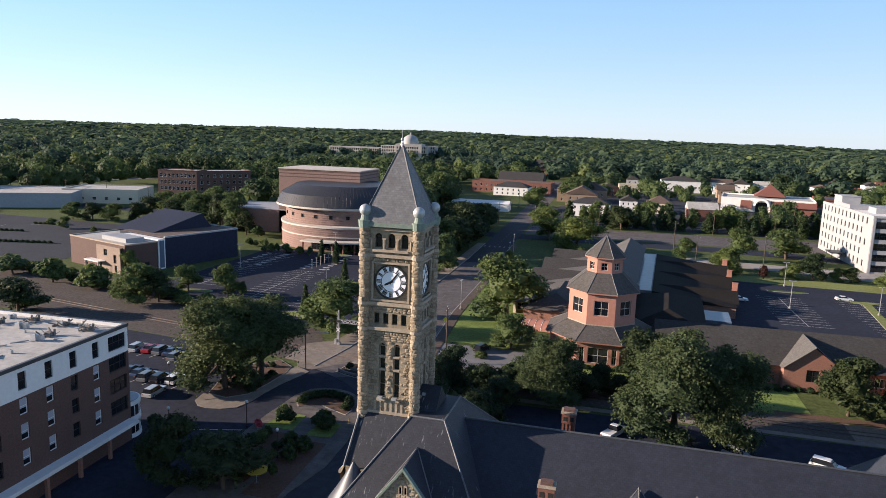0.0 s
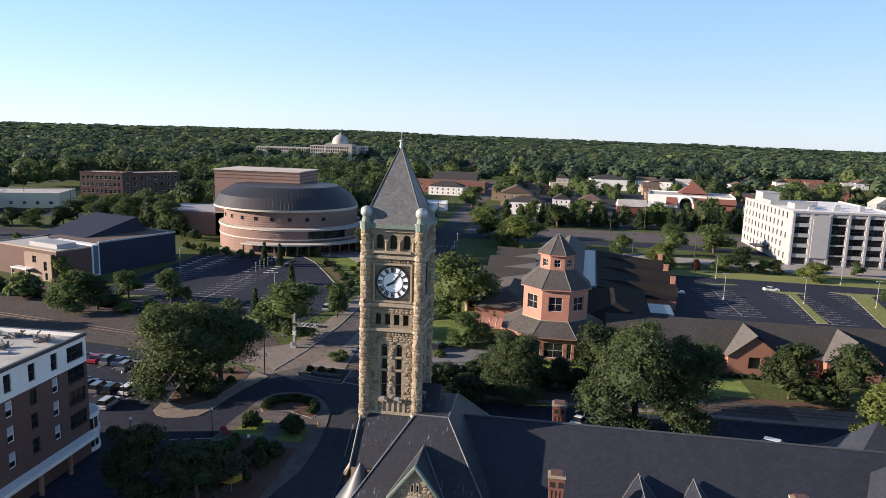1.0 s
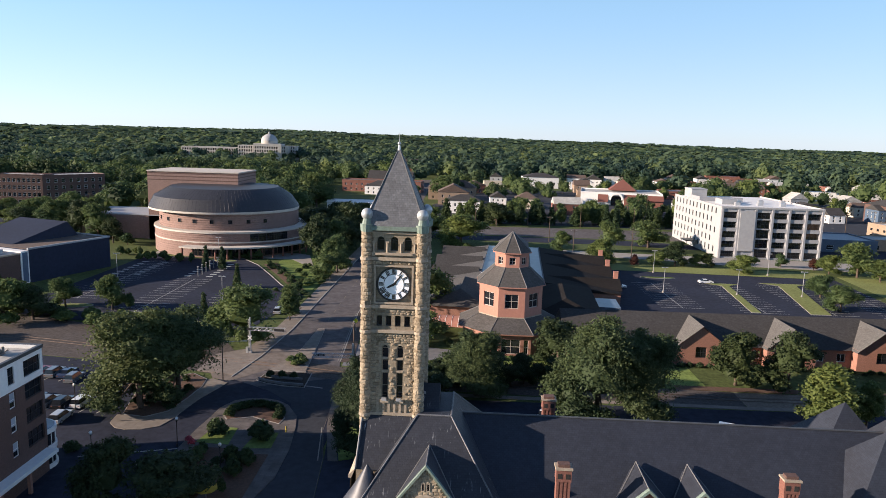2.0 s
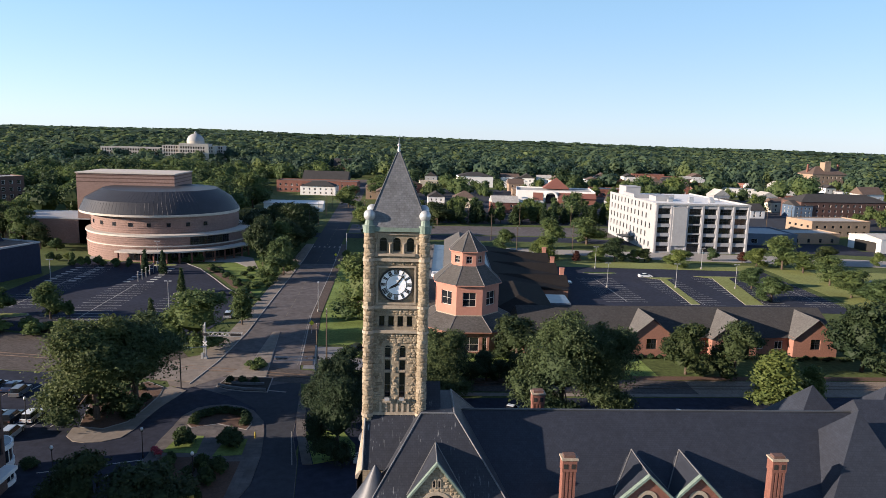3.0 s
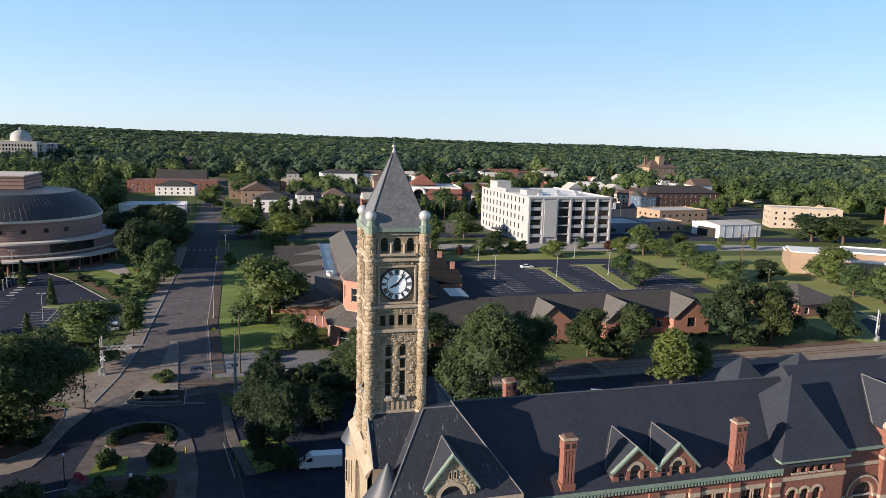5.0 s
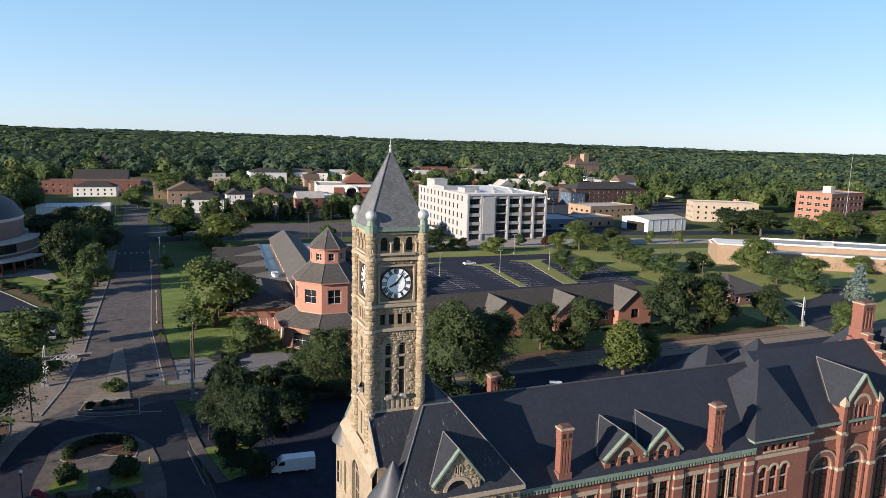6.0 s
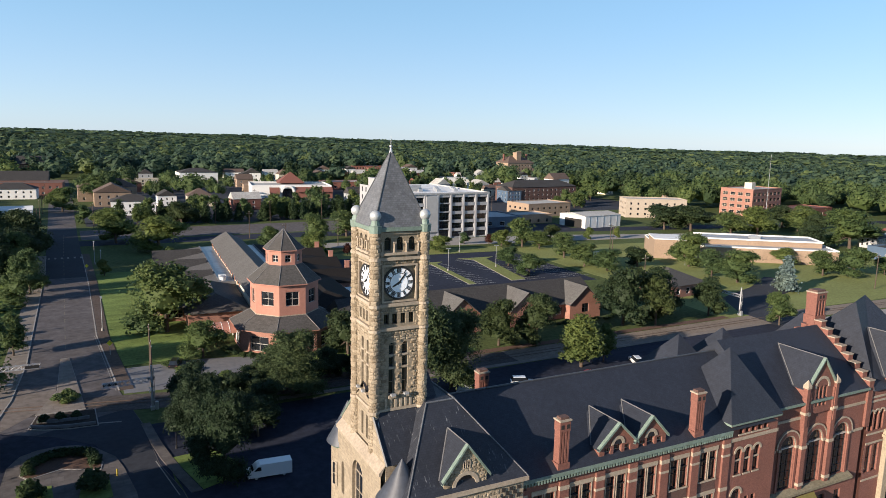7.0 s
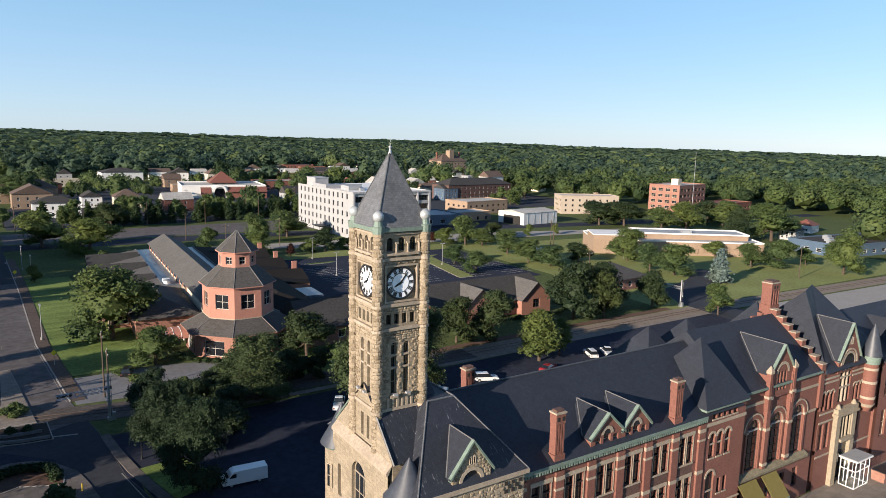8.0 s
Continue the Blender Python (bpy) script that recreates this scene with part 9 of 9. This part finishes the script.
for src, spots in FLEET.values():
    place_all(src, spots)

# ---- before the market hall: glass porch, awnings, plaza ----
porch_g = thing("glass_porch", "white-framed glass entrance porch on the plaza", "porch", HALL_AT @ pose(49.6, 43.2, 0))
PW, PD, PH = 3.6, 2.0, 3.9
for x in (0, PW / 3, 2 * PW / 3, PW):
    for y in (0, PD):
        part("post", Build().box(x - 0.04, x + 0.04, y - 0.04, y + 0.04, 0, PH), WHITE, porch_g, "white steel post")
for y in (PD / 2,):
    for x in (0, PW):
        part("post", Build().box(x - 0.04, x + 0.04, y - 0.04, y + 0.04, 0, PH), WHITE, porch_g, "white steel post")
for z in (0.08, 2.5, 3.8):
    part("rail", Build().box(-0.05, PW + 0.05, -0.06, 0.06, z - 0.045, z + 0.045).box(-0.06, 0.06, 0.06, PD, z - 0.045, z + 0.045).box(PW - 0.06, PW + 0.06, 0.06, PD, z - 0.045, z + 0.045), WHITE, porch_g, "white steel rail")
for bx in ((0.0, PW, -0.01, 0.01), (-0.01, 0.01, 0.02, PD), (PW - 0.01, PW + 0.01, 0.02, PD)):
    part("glazing", Build().box(*bx, 0.15, 3.75), CLEAR_GLASS, porch_g).visible_shadow = False
part("inner_door", Build().box(1.0, 2.6, PD + 0.02, PD + 0.06, 0, 2.3), BLACK, porch_g, "dark inner double door")
part("roof_edge", Build().box(-0.3, PW + 0.3, -0.3, PD + 0.2, PH, PH + 0.16), WHITE, porch_g, "white roof edge")
part("flat_roof", Build().box(-0.2, PW + 0.2, -0.2, PD + 0.1, PH + 0.16, PH + 0.26), GREY, porch_g, "grey flat roof")
for x, w in ((26.0, 3.5), (30.6, 3.1)):
    aw_ = thing("awning", "olive canvas awning over the plaza doors", "awning", HALL_AT @ pose(x, AF - 0.9, 0), group="plaza awnings")
    part("canvas", Build().add([(0, 0, 6.05), (w, 0, 6.05), (w, -2.0, 3.65), (0, -2.0, 3.65), (0, 0, 5.95), (w, 0, 5.95), (w, -2.0, 3.55), (0, -2.0, 3.55)], [(0, 3, 2, 1), (4, 5, 6, 7), (3, 7, 6, 2), (0, 4, 7, 3), (1, 2, 6, 5)]), OLIVE, aw_, "olive canvas")
    part("valance", Build().box(0, w, -2.04, -1.98, 3.25, 3.6), COPPER, aw_, "green valance")
    for px in (0.1, w - 0.1):
        part("post", Build().rod((px, -1.9, 0), (px, -1.9, 3.55), 0.05), BLACK, aw_)
dump = thing("orange_skip", "orange metal skip beside the hall", "skip", HALL_AT @ pose(54.8, 41.8, 0))
part("bin", Build().prism(rect(0, 2.6, 0, 1.6), 0.1, 1.5, rect(-0.1, 2.7, -0.1, 1.7)), BRICK_ORANGE, dump)
part("lid", Build().box(-0.1, 2.7, -0.1, 1.7, 1.5, 1.58), BLACK, dump)

# ---- rough stonework ----
stone_rng = random.Random(12)
BLOCKS = []
for k in range(8):
    b = Build()
    j = [stone_rng.uniform(-0.08, 0.08) for _ in range(16)]
    b.add([(-0.5, 0, -0.5), (0.5, 0, -0.5), (0.5, 0, 0.5), (-0.5, 0, 0.5), (-0.42 + j[0], -0.6 + j[1], -0.4 + j[2]), (0.42 + j[3], -0.6 + j[4], -0.4 + j[5]), (0.42 + j[6], -0.6 + j[7], 0.4 + j[8]), (-0.42 + j[9], -0.6 + j[10], 0.4 + j[11]), (j[12] * 2, -1.0, j[13] * 2)],
          [(0, 1, 5, 4), (1, 2, 6, 5), (2, 3, 7, 6), (3, 0, 4, 7), (4, 5, 8), (5, 6, 8), (6, 7, 8), (7, 4, 8)])
    BLOCKS.append(b)
block_data = [b.data("stone", STONE) for b in BLOCKS]


def stone_at(bucket, m, w, d, h, parent=None):
    """One rough block: an object of its own under parent, or joined into the bucket."""
    k = stone_rng.randrange(8)
    full = m @ Matrix.Diagonal((w, d, h, 1))
    if parent:
        part("stone", block_data[k], None, parent, at=full)
    else:
        n = len(bucket.v)
        bucket.v += [tuple(full @ Vector(v)) for v in BLOCKS[k].v]
        bucket.f += [tuple(n + i for i in f) for f in BLOCKS[k].f]


piers = [o for o in hall.children if o.name.startswith("corner_pier")]
piers.sort(key=lambda o: (round(sum(v.co.y for v in o.data.vertices) / len(o.data.vertices)), round(sum(v.co.x for v in o.data.vertices) / len(o.data.vertices))))
for i, p in enumerate(piers):
    cx = sum(v.co.x for v in p.data.vertices) / len(p.data.vertices)
    cy = sum(v.co.y for v in p.data.vertices) / len(p.data.vertices)
    joined = Build()
    z = 18.4
    row = 0
    while z < 37.3:
        h = stone_rng.uniform(0.24, 0.42)
        turn = stone_rng.uniform(0, 60)
        for s in range(6):
            m = pose(cx, cy, z + h / 2, 0, 0, turn + 60 * s) @ pose(0, -0.36, 0)
            stone_at(joined, m, 0.44, stone_rng.uniform(0.06, 0.13), h * 0.94, p if i == 0 and row < 50 else None)
        z += h
        row += 1
    if joined.v:
        tagged(part("stonework", joined, STONE, p, "rough-faced sandstone blocks"), kind="stuff")
for turn in (0, 90, 180, -90):
    joined = Build()
    for lo, hi in ((22.5, 29.25), (31.65, 35.25), (35.6, 37.4), (29.6, 31.3)):
        z = lo
        while z < hi - 0.2:
            h = min(stone_rng.uniform(0.17, 0.34), hi - z)
            u = -1.85
            while u < 1.85:
                w = min(stone_rng.uniform(0.2, 0.58), 1.85 - u)
                um, zm = u + w / 2, z + h / 2
                inside = (abs(abs(um) - 0.61) < 0.33 + w / 2 and 23.3 < zm < 28.4) or (abs(um) < 1.62 + w / 2 and 31.6 < zm < 35.0) or zm > 35.5 and 35.7 < zm < 37.35 and abs(um) < 1.5 + w / 2 or (29.6 < zm < 30.85 and abs(um) < 1.4 + w / 2) or (zm < 23.35 and abs(um) < 1.3 + w / 2)
                if not inside and w > 0.12:
                    stone_at(joined, sided(turn, TH - 0.03) @ pose(um, 0, zm), w * 0.95, stone_rng.uniform(0.05, 0.13), h * 0.93)
                u += w
            z += h
    tagged(part("wall_stonework", joined, STONE, hall, "rough-faced sandstone blocks"), kind="stuff")
joined = Build()
z = 9.0
while z < 16.8:
    h = stone_rng.uniform(0.2, 0.38)
    u = -16.9
    while u < -7.45:
        w = min(stone_rng.uniform(0.3, 0.75), -7.45 - u)
        um, zm = u + w / 2, z + h / 2
        if w > 0.15 and not any(a - w / 2 - 0.1 < um < c + w / 2 + 0.1 and lo - 0.2 < zm < hi + 0.2 for a, c, lo, hi, _ in pav_holes) and not (-9.7 < um < -7.6 and 15.3 < zm < 16.6):
            stone_at(joined, pose(um, 44.36, zm), w * 0.95, stone_rng.uniform(0.05, 0.12), h * 0.93)
        u += w
    z += h
tagged(part("pavilion_stonework", joined, STONE, hall, "rough-faced sandstone blocks"), kind="stuff")

gablet = next(o for o in hall.children if o.name == "dormer")
joined = Build()
z = 16.2
while z < 20.7:          # rough stones of the corner gable
    h = stone_rng.uniform(0.2, 0.34)
    half = 1.95 if z < 18.1 else 1.95 * (20.75 - z - h) / 2.6
    u = -half
    while u < half - 0.1:
        w = min(stone_rng.uniform(0.25, 0.6), half - u)
        um, zm = u + w / 2, z + h / 2
        near_arch = (abs(um) < 1.28 + w / 2 and zm < 17.4) or math.hypot(max(0, abs(um) - w / 2), zm - 17.4) < 1.36
        if w > 0.1 and not near_arch and not (abs(um) < 0.42 + w / 2 and 18.85 < zm < 19.8):
            stone_at(joined, pose(-13.0 + um, 44.49, zm), w * 0.95, stone_rng.uniform(0.05, 0.1), h * 0.93)
        u += w
    z += h
tagged(part("stonework", joined, STONE, gablet, "rough-faced sandstone blocks"), kind="stuff")
for u in (-0.2, 0.2):
    window(gablet, pose(-13.0 + u, 44.39, 18.95), 0.26, 0.75, True, (1, 1), TRIM_STONE, 0.08, 0.05)
for x, y, w, d, turn in ((-235, 249, 15, 2.2, 8), (-233, 228, 12, 2.0, 10), (-207, 208.5, 24, 1.8, 12)):
    spot = place_at(x, y, w, d, turn)
    kerbed("island", spot, GRASS, "narrow grass island with a low hedge in the parking lot")
    for k in range(int(w / 2.2)):
        plant("bush_dark", x + (k - w / 4.4 + 0.5) * 2.1 * math.cos(radians(turn)), y + (k - w / 4.4 + 0.5) * 2.1 * math.sin(radians(turn)), 1.2, 1.1)
lot = Build()
for k in range(18):
    line(lot, -300 + k * 3, 236, -301 + k * 3, 241.5)
    line(lot, -290 + k * 3, 214, -291 + k * 3, 219.5)
marking("stall_lines_college", lot, "white painted stall lines on grey asphalt")

for k in range(22):       # shrubs in the mulch bed by the lot
    t_ = k / 21
    plant(place_rng.choice(("bush", "bush_dark")), -57.5 - 18 * t_ + place_rng.uniform(-0.8, 1.2), 191.5 + 35 * t_ + place_rng.uniform(-1, 1.5), place_rng.uniform(0.8, 1.9), place_rng.uniform(0.8, 1.5), 0.08)
